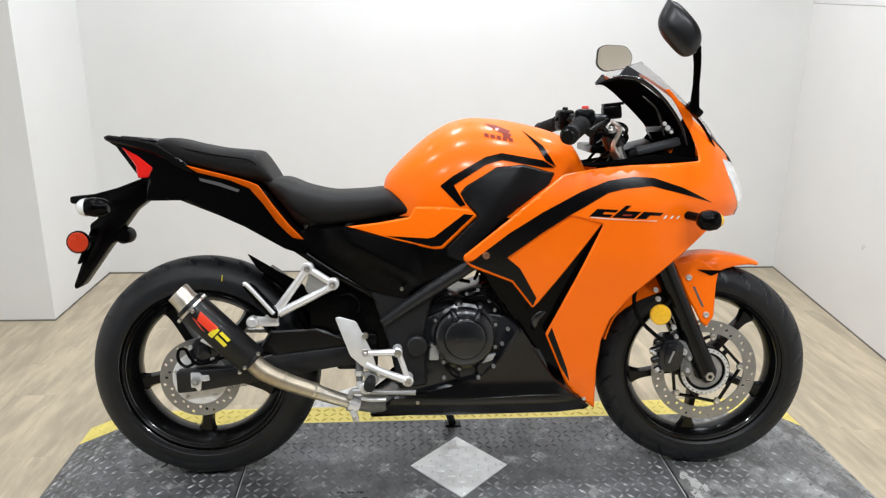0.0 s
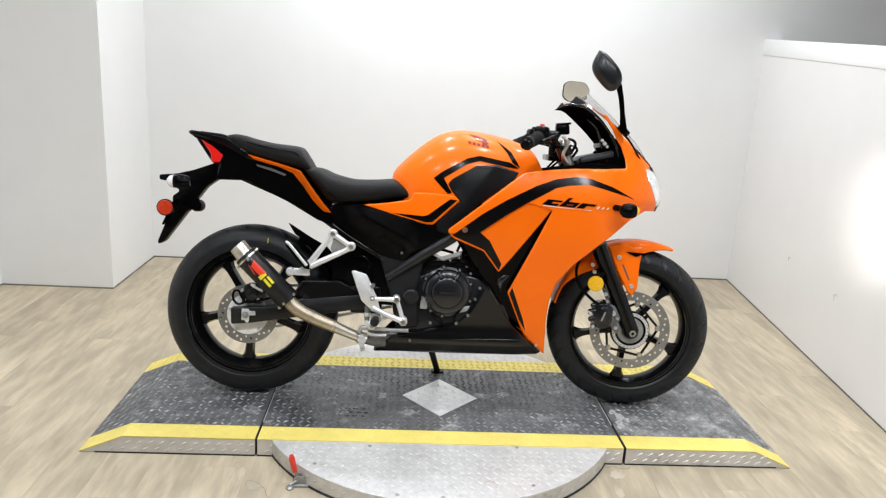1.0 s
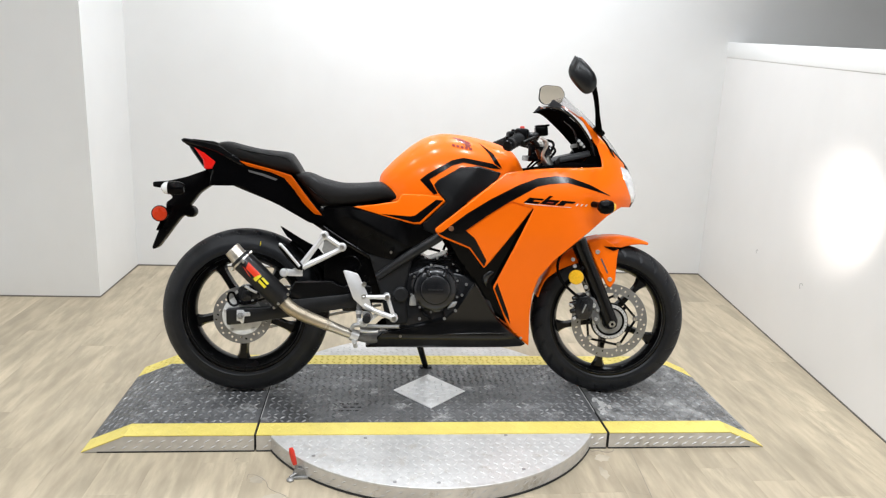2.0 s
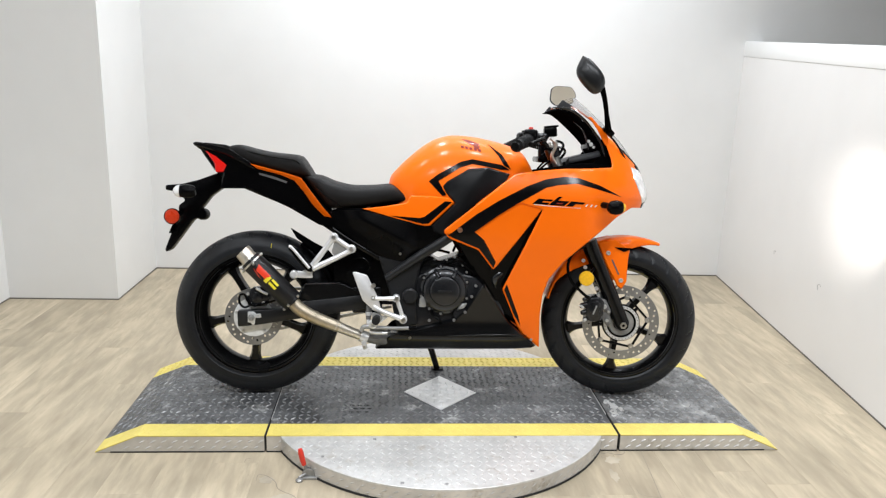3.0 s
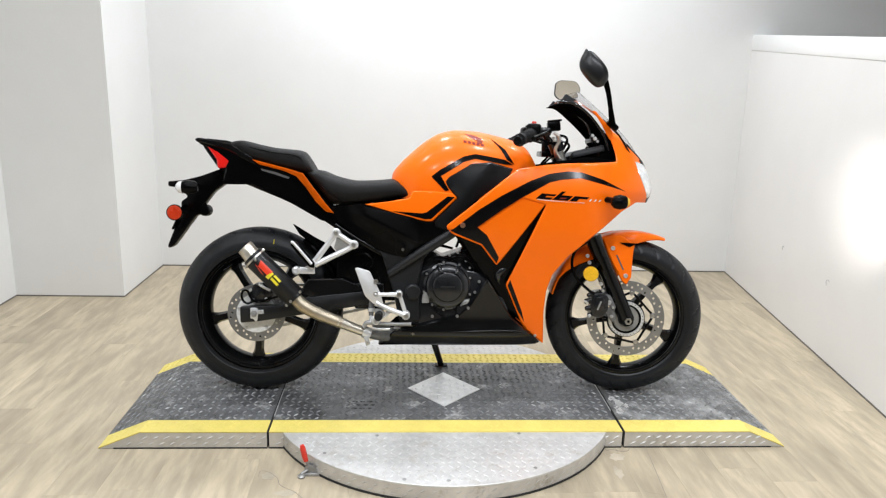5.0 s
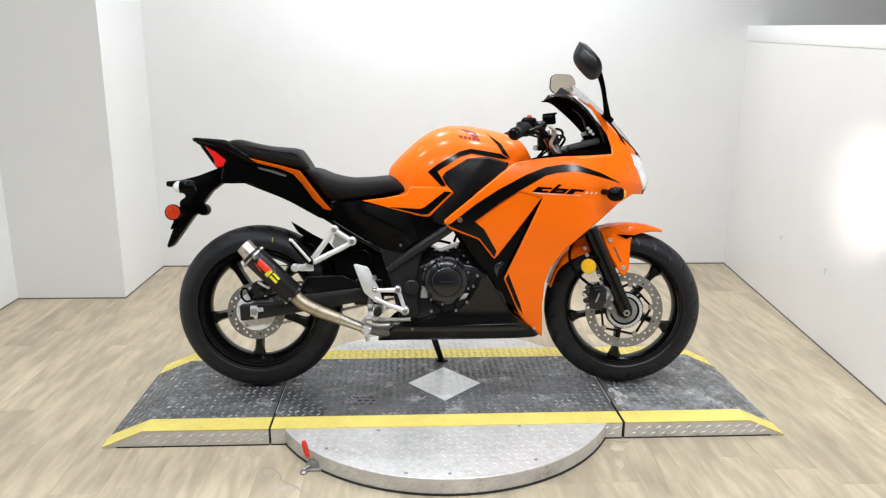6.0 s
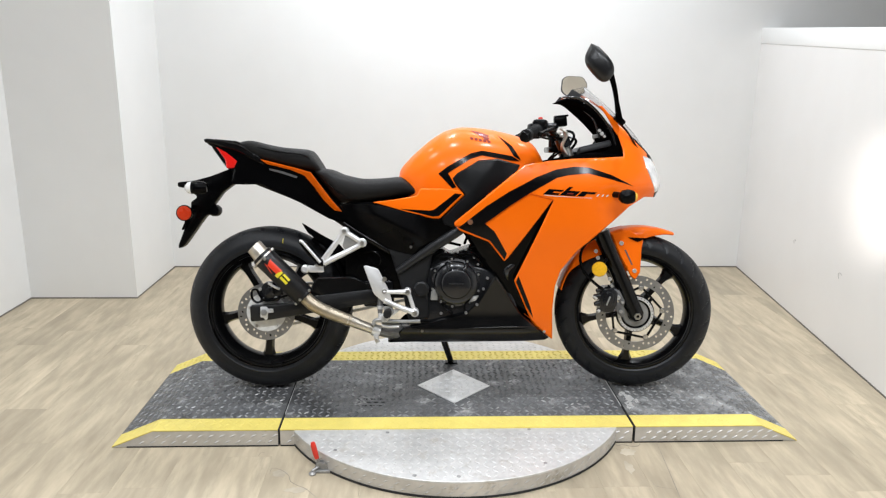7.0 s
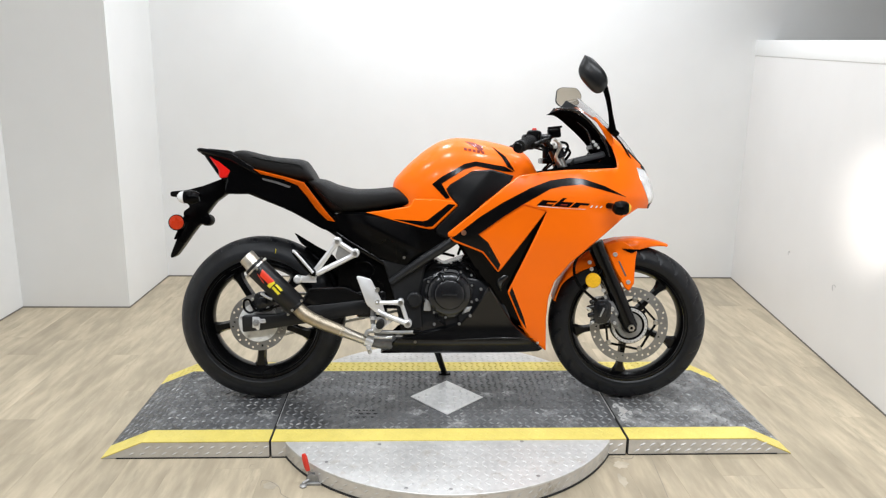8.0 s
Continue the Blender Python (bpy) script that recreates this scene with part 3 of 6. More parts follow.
    splash = part("paint_splash", prism_bm(ring, 0, 0.0012), TREAD, bpy.data.objects["right_ramp"], "dried whitish paint splash", smooth=False)
    splash.data.transform(Matrix(((1, 0, 0, 0), (0, 0, 1, 0), (0, 1, 0, DECK_Z + 0.0003), (0, 0, 0, 1))))
verts, faces = [], []
for i in range(3):
    for j in range(3):
        lozenge(verts, faces, -0.325 + i * 0.027 + 0.013 * (j % 2), -0.160 + j * 0.027, DECK_Z + 0.0006, 0.0, 0.024, 0.012, 0.0030)
raw_part("oily_tread", verts, faces, SHADE_AND_OIL, centre, "dark oily treads")

# bright diamond inlay
inlay = part("diamond_inlay", prism_bm([(-0.130, 0.010), (0.005, -0.147), (0.151, 0.001), (0.017, 0.160)], 0, 0.003), INLAY, centre, "bare aluminium diamond plate", smooth=False)
inlay.data.transform(Matrix(((1, 0, 0, 0), (0, 0, 1, 0), (0, 1, 0, DECK_Z + 0.0005), (0, 0, 0, 1))))
verts, faces = [], []
for i in range(-6, 7):
    for j in range(-6, 7):
        x, y = 0.011 + i * 0.027, 0.004 + j * 0.027
        if abs(x - 0.011) / 0.139 + abs(y - 0.004) / 0.15 < 0.86:
            lozenge(verts, faces, x, y, DECK_Z + 0.0035, 0.0 if (i + j) % 2 else math.pi / 2, 0.024, 0.0085, 0.0032)
raw_part("inlay_tread", verts, faces, INLAY, inlay, "", "stuff")
for bx, by in ((-0.112, 0.004), (0.134, 0.004), (0.011, -0.128), (0.011, 0.136)):
    part("screw", lathe_bm([(0.0, 0.0014), (0.0035, 0.0012), (0.005, 0.0)], 10, Matrix.Translation((bx, by, DECK_Z + 0.0035)) @ pose(0, 0, 0, 90)), ZINC, inlay)

# round turntable under the deck
DISC_R, DISC_X, DISC_Y, DISC_Z = 0.635, 0.003, -0.031, 0.059
table = thing("turntable", "bare aluminium tread-plate turntable disc, scratched", "turntable", "", Matrix.Translation((DISC_X, DISC_Y, 0)))
turn_up = Matrix(((1, 0, 0, 0), (0, 0, -1, 0), (0, 1, 0, 0), (0, 0, 0, 1)))
part("top_plate", lathe_bm([(0, DISC_Z), (DISC_R - 0.0015, DISC_Z), (DISC_R, DISC_Z - 0.0015), (DISC_R, DISC_Z - 0.008), (0, DISC_Z - 0.008)], 128, turn_up), TREAD, table)
part("rim", lathe_bm([(DISC_R - 0.001, 0.008), (DISC_R - 0.001, DISC_Z - 0.0082), (DISC_R - 0.02, DISC_Z - 0.0082), (DISC_R - 0.02, 0.008)], 128, turn_up, True), TREAD_SIDE, table)
# black ring stands in for the shadow line under the turntable rim
part("shadow_ring", lathe_bm([(DISC_R + 0.0008, 0.0005), (DISC_R + 0.0008, 0.0079), (DISC_R - 0.03, 0.0079), (DISC_R - 0.03, 0.0005)], 96, turn_up, True), SHADE_AND_OIL, table)
verts, faces = [], []
for i in range(-24, 25):
    for j in range(-24, 25):
        x, y = i * 0.0262, j * 0.0262
        if math.hypot(x, y) < DISC_R - 0.02 and (y + DISC_Y < NEAR - 0.012 or y + DISC_Y > FAR + 0.012):
            lozenge(verts, faces, x, y, DISC_Z, math.pi / 4 if (i + j) % 2 else -math.pi / 4, 0.0215, 0.0066, 0.0018)
raw_part("disc_tread", verts, faces, TREAD, table, "", "stuff")
verts, faces = [], []
for k in range(108):
    for row in (0, 1):
        a = 2 * math.pi * (k + 0.5 * row) / 108
        z = 0.018 + row * 0.019
        e = 0.011
        base = len(verts)
        for da, dz, out in ((-e, -0.006, 0), (0, 0.0035, 0), (e, 0.006, 0), (0, -0.0035, 0), (0, 0, 0.0016)):
            r = DISC_R + out
            verts.append((r * math.cos(a + da / DISC_R), r * math.sin(a + da / DISC_R), z + dz))
        faces += [(base, base + 3, base + 4), (base + 3, base + 2, base + 4), (base + 2, base + 1, base + 4), (base + 1, base, base + 4)]
raw_part("rim_tread", verts, faces, TREAD, table, "", "stuff")
for bx, by in ((-0.235, -0.356), (-0.143, -0.628), (-0.008, -0.636), (0.252, -0.343), (0.270, -0.565), (-0.400, -0.470)):
    part("screw", lathe_bm([(0.0, 0.0008), (0.0025, 0.0008), (0.003, 0.0016), (0.0058, 0.0013), (0.0065, 0.0)], 14, Matrix.Translation((bx - DISC_X, by - DISC_Y, DISC_Z)) @ pose(0, 0, 0, 90)), DULL_BOLT, table, "dull sunk screw")

# locking clamp with a red grip
clamp = thing("toggle_clamp", "zinc floor clamp with a red vinyl grip", "clamp", "", Matrix.Translation((-0.447, -0.497, 0)) @ Matrix.Diagonal((0.8, 0.8, 0.84, 1)))
part("base", span_bm(-0.022, 0.042, -0.020, 0.026, 0.0, 0.010, 0.002), CLAMP_STEEL, clamp)
part("bracket", prism_bm(rounded([(-0.02, 0.009), (0.035, 0.009), (0.025, 0.035), (0.0, 0.042), (-0.016, 0.03)], 0.006), -0.008, -0.003, 0.001), CLAMP_STEEL, clamp)
part("bracket", prism_bm(rounded([(-0.02, 0.009), (0.035, 0.009), (0.025, 0.035), (0.0, 0.042), (-0.016, 0.03)], 0.006), 0.010, 0.015, 0.001), CLAMP_STEEL, clamp)
part("spindle", tube_bm([(-0.03, -0.022, 0.012), (0.0, 0.0, 0.02), (0.05, 0.03, 0.03)], 0.006, 10, 3), CLAMP_STEEL, clamp)
part("foot", lathe_bm([(0.0, 0.0), (0.014, 0.0), (0.015, 0.006), (0.008, 0.012), (0.0, 0.012)], 16, Matrix.Translation((-0.028, -0.026, 0.0)) @ turn_up), CLAMP_STEEL, clamp)
arm = part("arm", tube_bm([(0.0, 0.004, 0.028), (-0.010, 0.006, 0.05), (-0.017, 0.008, 0.066)], 0.006, 10, 3), CLAMP_STEEL, clamp)
part("grip", tube_bm([(-0.012, 0.007, 0.050), (-0.018, 0.009, 0.07), (-0.025, 0.011, 0.1), (-0.028, 0.012, 0.115)], (0.009, 0.011, 0.0115, 0.008), 14, 5), RED_GRIP, arm, "red vinyl grip")

# ---- motorcycle: u forward, v to its left, w up from the deck; it leans on its side stand ----
LEAN_DEG, STEER_DEG = 9.0, 6.8
bike = thing("motorcycle", "orange and black sport motorcycle leaning on its side stand", "motorcycle", "", pose(0, 0, DECK_Z + 0.003, -LEAN_DEG))
AXIS = Vector((-0.413, 0, 0.911))
HEAD_POINT = Vector((0.668, 0, 0.286))
STEER = Matrix.Translation(HEAD_POINT) @ Matrix.Rotation(radians(-STEER_DEG), 4, AXIS) @ Matrix.Translation(-HEAD_POINT)
REAR_AXLE, FRONT_AXLE = Vector((-0.69, 0, 0.309)), Vector((0.703, 0, 0.300))


def steered(name, bm, material, parent=bike, label="", smooth=True):
    bmesh.ops.transform(bm, matrix=STEER, verts=bm.verts[:])
    return part(name, bm, material, parent, label, smooth)


# half-widths of the bodywork
def nose_u(w):
    return glide(w, [(0.2, 0.80), (0.70, 0.785), (0.737, 0.772), (0.78, 0.790), (0.825, 0.782), (0.885, 0.756), (0.95, 0.712), (1.02, 0.655), (1.1, 0.585)])


def fairing_w(u, w):
    base = glide(w, [(0.1, 0.085), (0.2, 0.105), (0.35, 0.150), (0.5, 0.192), (0.65, 0.226), (0.77, 0.236), (0.88, 0.212), (1.0, 0.165), (1.15, 0.11)])
    d = max(0.0, nose_u(w) - u) / 0.36
    front = math.sqrt(max(0.0, 1 - (1 - min(d, 1.0)) ** 2.3))
    return base * front * glide(u, [(0.0, 0.955), (0.2, 1.0), (0.5, 1.0)])


def flank_w(u, w):
    base = glide(u, [(-1.0, 0.065), (-0.88, 0.075), (-0.6, 0.105), (-0.35, 0.138), (-0.1, 0.165), (0.1, 0.176), (0.3, 0.172)])
    return base * glide(w, [(0.5, 0.86), (0.62, 0.97), (0.72, 1.0), (0.86, 0.94), (0.95, 0.85)])


TANK_TOP = [(-0.203, 0.80), (-0.197, 0.832), (-0.17, 0.868), (-0.122, 0.915), (-0.07, 0.957), (-0.019, 0.985), (0.04, 0.997), (0.10, 0.994), (0.187, 0.979), (0.262, 0.958), (0.30, 0.936), (0.328, 0.895), (0.345, 0.855)]
TANK_HALF = [(-0.203, 0.055), (-0.19, 0.085), (-0.15, 0.120), (-0.09, 0.148), (0.0, 0.168), (0.1, 0.176), (0.2, 0.172), (0.29, 0.150), (0.345, 0.115)]


def tank_w(u, w):
    top, half = glide(u, TANK_TOP), glide(u, TANK_HALF)
    s = min(1.0, max(0.0, (w - 0.74) / max(0.01, top - 0.74)))
    return half * math.sqrt(max(0.0, 1 - s ** 3.2))


def belly_w(u, w):
    return glide(w, [(0.19, 0.116), (0.222, 0.138), (0.252, 0.153), (0.30, 0.147), (0.36, 0.154), (0.46, 0.178)]) * glide(u, [(-0.25, 0.86), (0.0, 1.0), (0.25, 1.0), (0.36, 0.82)])


# wheels
def tyre_bm(centre, radius, half, bead, lanes, reach=0.975):
    crown = []
    for k in range(-12, 13):
        a = k / 12
        y = half * math.sin(a * math.pi / 2) * (1.0 if abs(a) < 0.9 else 1.0)
        drop = (1 - math.cos(a * math.pi / 2)) * (half * 0.92)
        crown.append((radius - drop, y))
    side = [(radius - half * 0.92 - 0.006, half * 1.005), (radius - half * 0.92 - 0.008, half * 0.985), (radius - half * 0.92 - 0.018, half * 0.985), (bead + 0.020, half * 0.945), (bead + 0.018, half * 0.965), (bead + 0.014, half * 0.965), (bead + 0.012, half * 0.91), (bead, half * 0.80), (bead - 0.006, half * 0.74), (bead - 0.006, 0.0)]
    profile = [(r, -y) for r, y in side[::-1]] + crown + side[:-1]

    def groove(a, r, y):
        t = abs(y) / half
        if r < radius - half * 0.91 or t < 0.10:
            return 0.0
        f = (a * lanes / (2 * math.pi) + (t * 1.3 if y > 0 else t * 1.3 + 0.5)) % 1.0
        return -0.006 if f < 0.13 and 0.15 < t < reach else 0.0

    bm = lathe_bm(profile, 432, Matrix.Translation(centre), True, groove)
    for f in bm.faces:  # the running band is dusty, its grooves and the walls are not
        c = f.calc_center_median() - centre
        t = min(1.0, abs(c.y) / half)
        level = radius - (1 - math.sqrt(1 - t * t)) * half * 0.92
        if math.hypot(c.x, c.z) > level - 0.0016 and t < 0.97:
            f.material_index = 1
    return bm


def rim_bm(centre, lip, half, deep=0.036):
    p = [(lip, -half), (lip, -half + 0.006), (lip - 0.014, -half + 0.012), (lip - 0.024, -half * 0.4), (lip - 0.024, half * 0.4), (lip - 0.014, half - 0.012), (lip, half - 0.006), (lip, half),
         (lip - 0.012, half + 0.001), (lip - 0.020, half - 0.006), (lip - deep + 0.004, half * 0.45), (lip - deep, 0), (lip - deep + 0.004, -half * 0.45), (lip - 0.020, -half + 0.006), (lip - 0.012, -half - 0.001)]
    return lathe_bm(p, 96, Matrix.Translation(centre), True)


def spoke_bm(centre, angle, r0, r1, root, tip, deep0, deep1):
    """A cast spoke: broad at hub and rim, waisted between, with a ridge."""
    rings = []
    for k in range(17):
        f = k / 16
        r = r0 + (r1 - r0) * f
        wide = (root * (1 - f) + tip * f) * (1 - 0.24 * math.sin(math.pi * f)) + 0.020 * (max(0, f - 0.72) / 0.28) ** 2
        deep = deep0 * (1 - f) + deep1 * f
        ring = [(wide, 0), (wide * 0.62, deep), (-wide * 0.62, deep), (-wide, 0), (-wide * 0.62, -deep), (wide * 0.62, -deep)]
        rings.append([Vector((r, y, x)) for x, y in ring])
    bm = loft_bm(rings)
    bmesh.ops.transform(bm, matrix=Matrix.Translation(centre) @ Matrix.Rotation(-radians(angle), 4, "Y"), verts=bm.verts[:])
    return bm


def disc_bm(centre, r0, r1, y, thick, count, hole):
    """A drilled brake disc: sectors with a round hole each, staggered."""
    bm = bmesh.new()
    for k in range(count):
        a0, a1 = 2 * math.pi * k / count, 2 * math.pi * (k + 1) / count
        am = (a0 + a1) / 2
        rc = r0 + (r1 - r0) * (0.30, 0.5, 0.72)[k % 3]
        border = [(a0, r0), (am, r0), (a1, r0), (a1, rc), (a1, r1), (am, r1), (a0, r1), (a0, rc)]
        layers = []
        for yy in (y - thick / 2, y + thick / 2):
            out = [bm.verts.new((r * math.cos(a), yy, r * math.sin(a))) for a, r in border]
            inn = []
            for a, r in border:
                d = Vector(((a - am) * rc, r - rc))
                d.normalize()
                inn.append(bm.verts.new(((rc + d.y * hole) * math.cos(am + d.x * hole / rc), yy, (rc + d.y * hole) * math.sin(am + d.x * hole / rc))))
            layers.append((out, inn))
        for out, inn in layers:
            for i in range(8):
                j = (i + 1) % 8
                bm.faces.new((out[i], out[j], inn[j], inn[i]))
        (o0, i0), (o1, i1) = layers
        for i in range(8):
            j = (i + 1) % 8
            bm.faces.new((i0[i], i0[j], i1[j], i1[i]))
        for i in (0, 1, 4, 5):
            bm.faces.new((o0[i], o0[i + 1], o1[i + 1], o1[i]))
    bmesh.ops.remove_doubles(bm, verts=bm.verts[:], dist=1e-5)
    bmesh.ops.transform(bm, matrix=Matrix.Translation(centre), verts=bm.verts[:])
    return bm


REAR_CENTRE = REAR_AXLE + Vector((0, 0.022, 0.0035))
rear_wheel = part("rear_wheel", rim_bm(REAR_CENTRE, 0.232, 0.058, 0.047), WHEEL_BLACK, bike, "black cast five-spoke rear wheel")
part("tyre", tyre_bm(REAR_CENTRE, 0.309, 0.070, 0.228, 26, 0.62), RUBBER, rear_wheel, "worn black tyre").data.materials.append(DUSTY_RUBBER)
part("hub", lathe_bm([(0.0, -0.07), (0.034, -0.07), (0.042, -0.06), (0.046, -0.03), (0.040, 0), (0.048, 0.04), (0.05, 0.07), (0.0, 0.07)], 32, Matrix.Translation(REAR_CENTRE)), WHEEL_BLACK, rear_wheel)
for k in range(5):
    part("spoke", spoke_bm(REAR_CENTRE, -94 + 72 * k, 0.035, 0.206, 0.025, 0.021, 0.026, 0.017), WHEEL_BLACK, rear_wheel)
part("brake_disc", disc_bm(REAR_AXLE, 0.0715, 0.105, -0.084, 0.005, 33, 0.0046), DISC_STEEL, rear_wheel, "drilled steel rear brake disc")
part("disc_carrier", lathe_bm([(0.022, -0.088), (0.060, -0.089), (0.0725, -0.0875), (0.0725, -0.082), (0.022, -0.076)], 40, Matrix.Translation(REAR_AXLE), True), PALE_CAST, rear_wheel, "pale cast disc carrier")
for k in range(5):
    a = radians(72 * k + 20)
    part("carrier_bolt", bolt_bm(REAR_AXLE + Vector((0.064 * math.cos(a), -0.088, 0.064 * math.sin(a))), 0.006, 0.005), ZINC, rear_wheel)
part("sprocket", lathe_bm([(0.05, 0.078), (0.085, 0.078), (0.088, 0.081), (0.085, 0.084), (0.05, 0.084)], 44, Matrix.Translation(REAR_AXLE), True), ZINC, rear_wheel)

front_wheel = steered("front_wheel", rim_bm(FRONT_AXLE, 0.231, 0.044), WHEEL_BLACK, bike, "black cast five-spoke front wheel")
steered("tyre", tyre_bm(FRONT_AXLE, 0.299, 0.056, 0.227, 24), RUBBER, front_wheel, "black front tyre with tread grooves").data.materials.append(DUSTY_RUBBER)
steered("hub", lathe_bm([(0.0, -0.06), (0.030, -0.06), (0.038, -0.05), (0.042, -0.02), (0.036, 0), (0.042, 0.03), (0.038, 0.06), (0.0, 0.06)], 32, Matrix.Translation(FRONT_AXLE)), WHEEL_BLACK, front_wheel)
for k in range(5):
    steered("spoke", spoke_bm(FRONT_AXLE, -96 + 72 * k, 0.032, 0.205, 0.0205, 0.0165, 0.022, 0.015), WHEEL_BLACK, front_wheel)
for lip_r, lip_y in ((0.2295, 0.0425), (0.2120, 0.0395)):
    steered("rim_lip", lathe_bm([(lip_r, -lip_y - 0.003), (lip_r + 0.0018, -lip_y - 0.0015), (lip_r, -lip_y + 0.001), (lip_r - 0.0018, -lip_y - 0.0015)], 96, Matrix.Translation(FRONT_AXLE), True), RAIL_GLOSS, front_wheel)
    part("rim_lip", lathe_bm([(lip_r, -lip_y - 0.017), (lip_r + 0.0018, -lip_y - 0.0155), (lip_r, -lip_y - 0.013), (lip_r - 0.0018, -lip_y - 0.0155)], 96, Matrix.Translation(REAR_CENTRE), True), RAIL_GLOSS, rear_wheel)
DISC_V = -0.063  # plane of the front brake disc
steered("brake_disc", disc_bm(FRONT_AXLE, 0.111, 0.146, DISC_V, 0.005, 42, 0.0044), DISC_STEEL, front_wheel, "drilled steel front brake disc")
steered("sensor_ring", lathe_bm([(0.0565, DISC_V - 0.016), (0.066, DISC_V - 0.016), (0.067, DISC_V - 0.014), (0.067, DISC_V - 0.009), (0.0565, DISC_V - 0.009)], 60, Matrix.Translation(FRONT_AXLE), True), ALLOY, front_wheel, "bright toothed sensor ring")
steered("disc_carrier", lathe_bm([(0.030, DISC_V - 0.010), (0.047, DISC_V - 0.012), (0.049, DISC_V - 0.009), (0.049, DISC_V + 0.004), (0.030, DISC_V + 0.008)], 40, Matrix.Translation(FRONT_AXLE), True), GREY_CAST, front_wheel, "silver hub flange")
steered("carrier_plate", lathe_bm([(0.045, DISC_V - 0.004), (0.072, DISC_V - 0.004), (0.073, DISC_V), (0.072, DISC_V + 0.004), (0.045, DISC_V + 0.004)], 40, Matrix.Translation(FRONT_AXLE), True), BLACK_SATIN, front_wheel, "black centre of the disc carrier")
for k in range(30):
    a = radians(12 * k)
    steered("ring_slot", box_bm(0.004, 0.001, 0.002, Matrix.Translation(FRONT_AXLE + Vector((0.0625, 0, 0)) * math.cos(a) + Vector((0, DISC_V - 0.0166, 0.0625 * math.sin(a)))) @ Matrix.Rotation(-a, 4, "Y")), BLACK_MATT, front_wheel)


def bar_bm(p, q, width, deep):
    """A flat bar in the plane of the wheel from p to q."""
    mid, along = (p + q) / 2, q - p
    return box_bm(along.length, deep, width, Matrix.Translation(mid) @ Matrix.Rotation(-math.atan2(along.z, along.x), 4, "Y"), 0.0012)


def on_disc(angle, r, out=0.0):
    return FRONT_AXLE + Vector((r * math.cos(radians(angle)), DISC_V + out, r * math.sin(radians(angle))))


# five bobbins joined by a pentagon of bars, each with a lug of the disc reaching in to it
for k in range(5):
    a = 7 + 72 * k
    steered("carrier_bar", bar_bm(on_disc(a + 5, 0.099), on_disc(a + 67, 0.099), 0.0085, 0.007), BLACK_SATIN, front_wheel)
    steered("carrier_arm", bar_bm(on_disc(a + 36, 0.064), on_disc(a + 36, 0.082), 0.012, 0.007), BLACK_SATIN, front_wheel)
    steered("disc_lug", bar_bm(on_disc(a, 0.096), on_disc(a, 0.116), 0.020, 0.0046), DISC_STEEL, front_wheel)
    steered("disc_button", bolt_bm(on_disc(a, 0.099, -0.004), 0.0085, 0.005), STEEL, front_wheel)

part("chalk_mark", box_bm(0.0025, 0.0012, 0.017, Matrix.Translation((-0.633, -0.0482, 0.5695)) @ pose(0, 0, 0, 0, 6), 0.0005), YELLOW_DECAL, rear_wheel, "short yellow paint mark")
steered("valve_stem", tube_bm([FRONT_AXLE + Vector((0.012, -0.02, 0.196)), FRONT_AXLE + Vector((0.010, -0.032, 0.170))], (0.005, 0.004), 10, 1), BLACK_MATT, front_wheel)
part("valve_stem", tube_bm([REAR_AXLE + Vector((-0.100, -0.03, 0.170)), REAR_AXLE + Vector((-0.130, -0.045, 0.150))], (0.005, 0.004), 10, 1), BLACK_MATT, rear_wheel)

# front fork, caliper, mudguard
def fork_at(s, v):
    """A point of the fork leg, s metres up from the axle."""
    return FRONT_AXLE + AXIS * s + Vector((0, v, 0))


for v in (-0.090, 0.090):
    leg = steered("fork_leg", tube_bm([fork_at(-0.02, v), fork_at(0.0, v), fork_at(0.03, v), fork_at(0.25, v), fork_at(0.345, v)], (0.018, 0.029, 0.0285, 0.0295, 0.031), 20, 3), BLACK_SATIN, bike, "black fork slider")
    steered("stanchion", tube_bm([fork_at(0.345, v), fork_at(0.72, v)], 0.0185, 18, 1), STEEL, leg, "bright fork tube")
    steered("axle_cap", lathe_bm([(0.0, -0.006), (0.006, -0.006), (0.007, -0.014), (0.012, -0.014), (0.014, -0.010), (0.014, 0.01)], 6, Matrix.Translation(fork_at(0, v * 1.20))), STEEL, leg)
caliper = steered("brake_caliper", prism_bm(rounded([(0.572, 0.404), (0.606, 0.408), (0.626, 0.390), (0.624, 0.342), (0.609, 0.316), (0.574, 0.314), (0.560, 0.338), (0.560, 0.378)], 0.007, 3), -0.128, -0.048, 0.004), ENGINE_BLACK, bike, "black front brake caliper")
steered("caliper_bridge", prism_bm(rounded([(0.578, 0.392), (0.603, 0.396), (0.613, 0.380), (0.604, 0.336), (0.580, 0.328), (0.571, 0.352)], 0.005, 3), -0.136, -0.127, 0.003), ENGINE_BLACK, caliper, "raised black rib of the caliper")
for root_u, root_w, end_u, end_w, r in ((0.572, 0.402, 0.547, 0.394, 0.0085), (0.566, 0.377, 0.538, 0.370, 0.0105), (0.566, 0.350, 0.542, 0.344, 0.0095), (0.572, 0.325, 0.552, 0.319, 0.0080)):
    steered("piston_boss", tube_bm([(root_u, -0.112, root_w), (end_u + 0.004, -0.116, end_w + 0.001), (end_u, -0.117, end_w)], (r * 1.1, r, r * 0.75), 12, 1), ENGINE_BLACK, caliper)
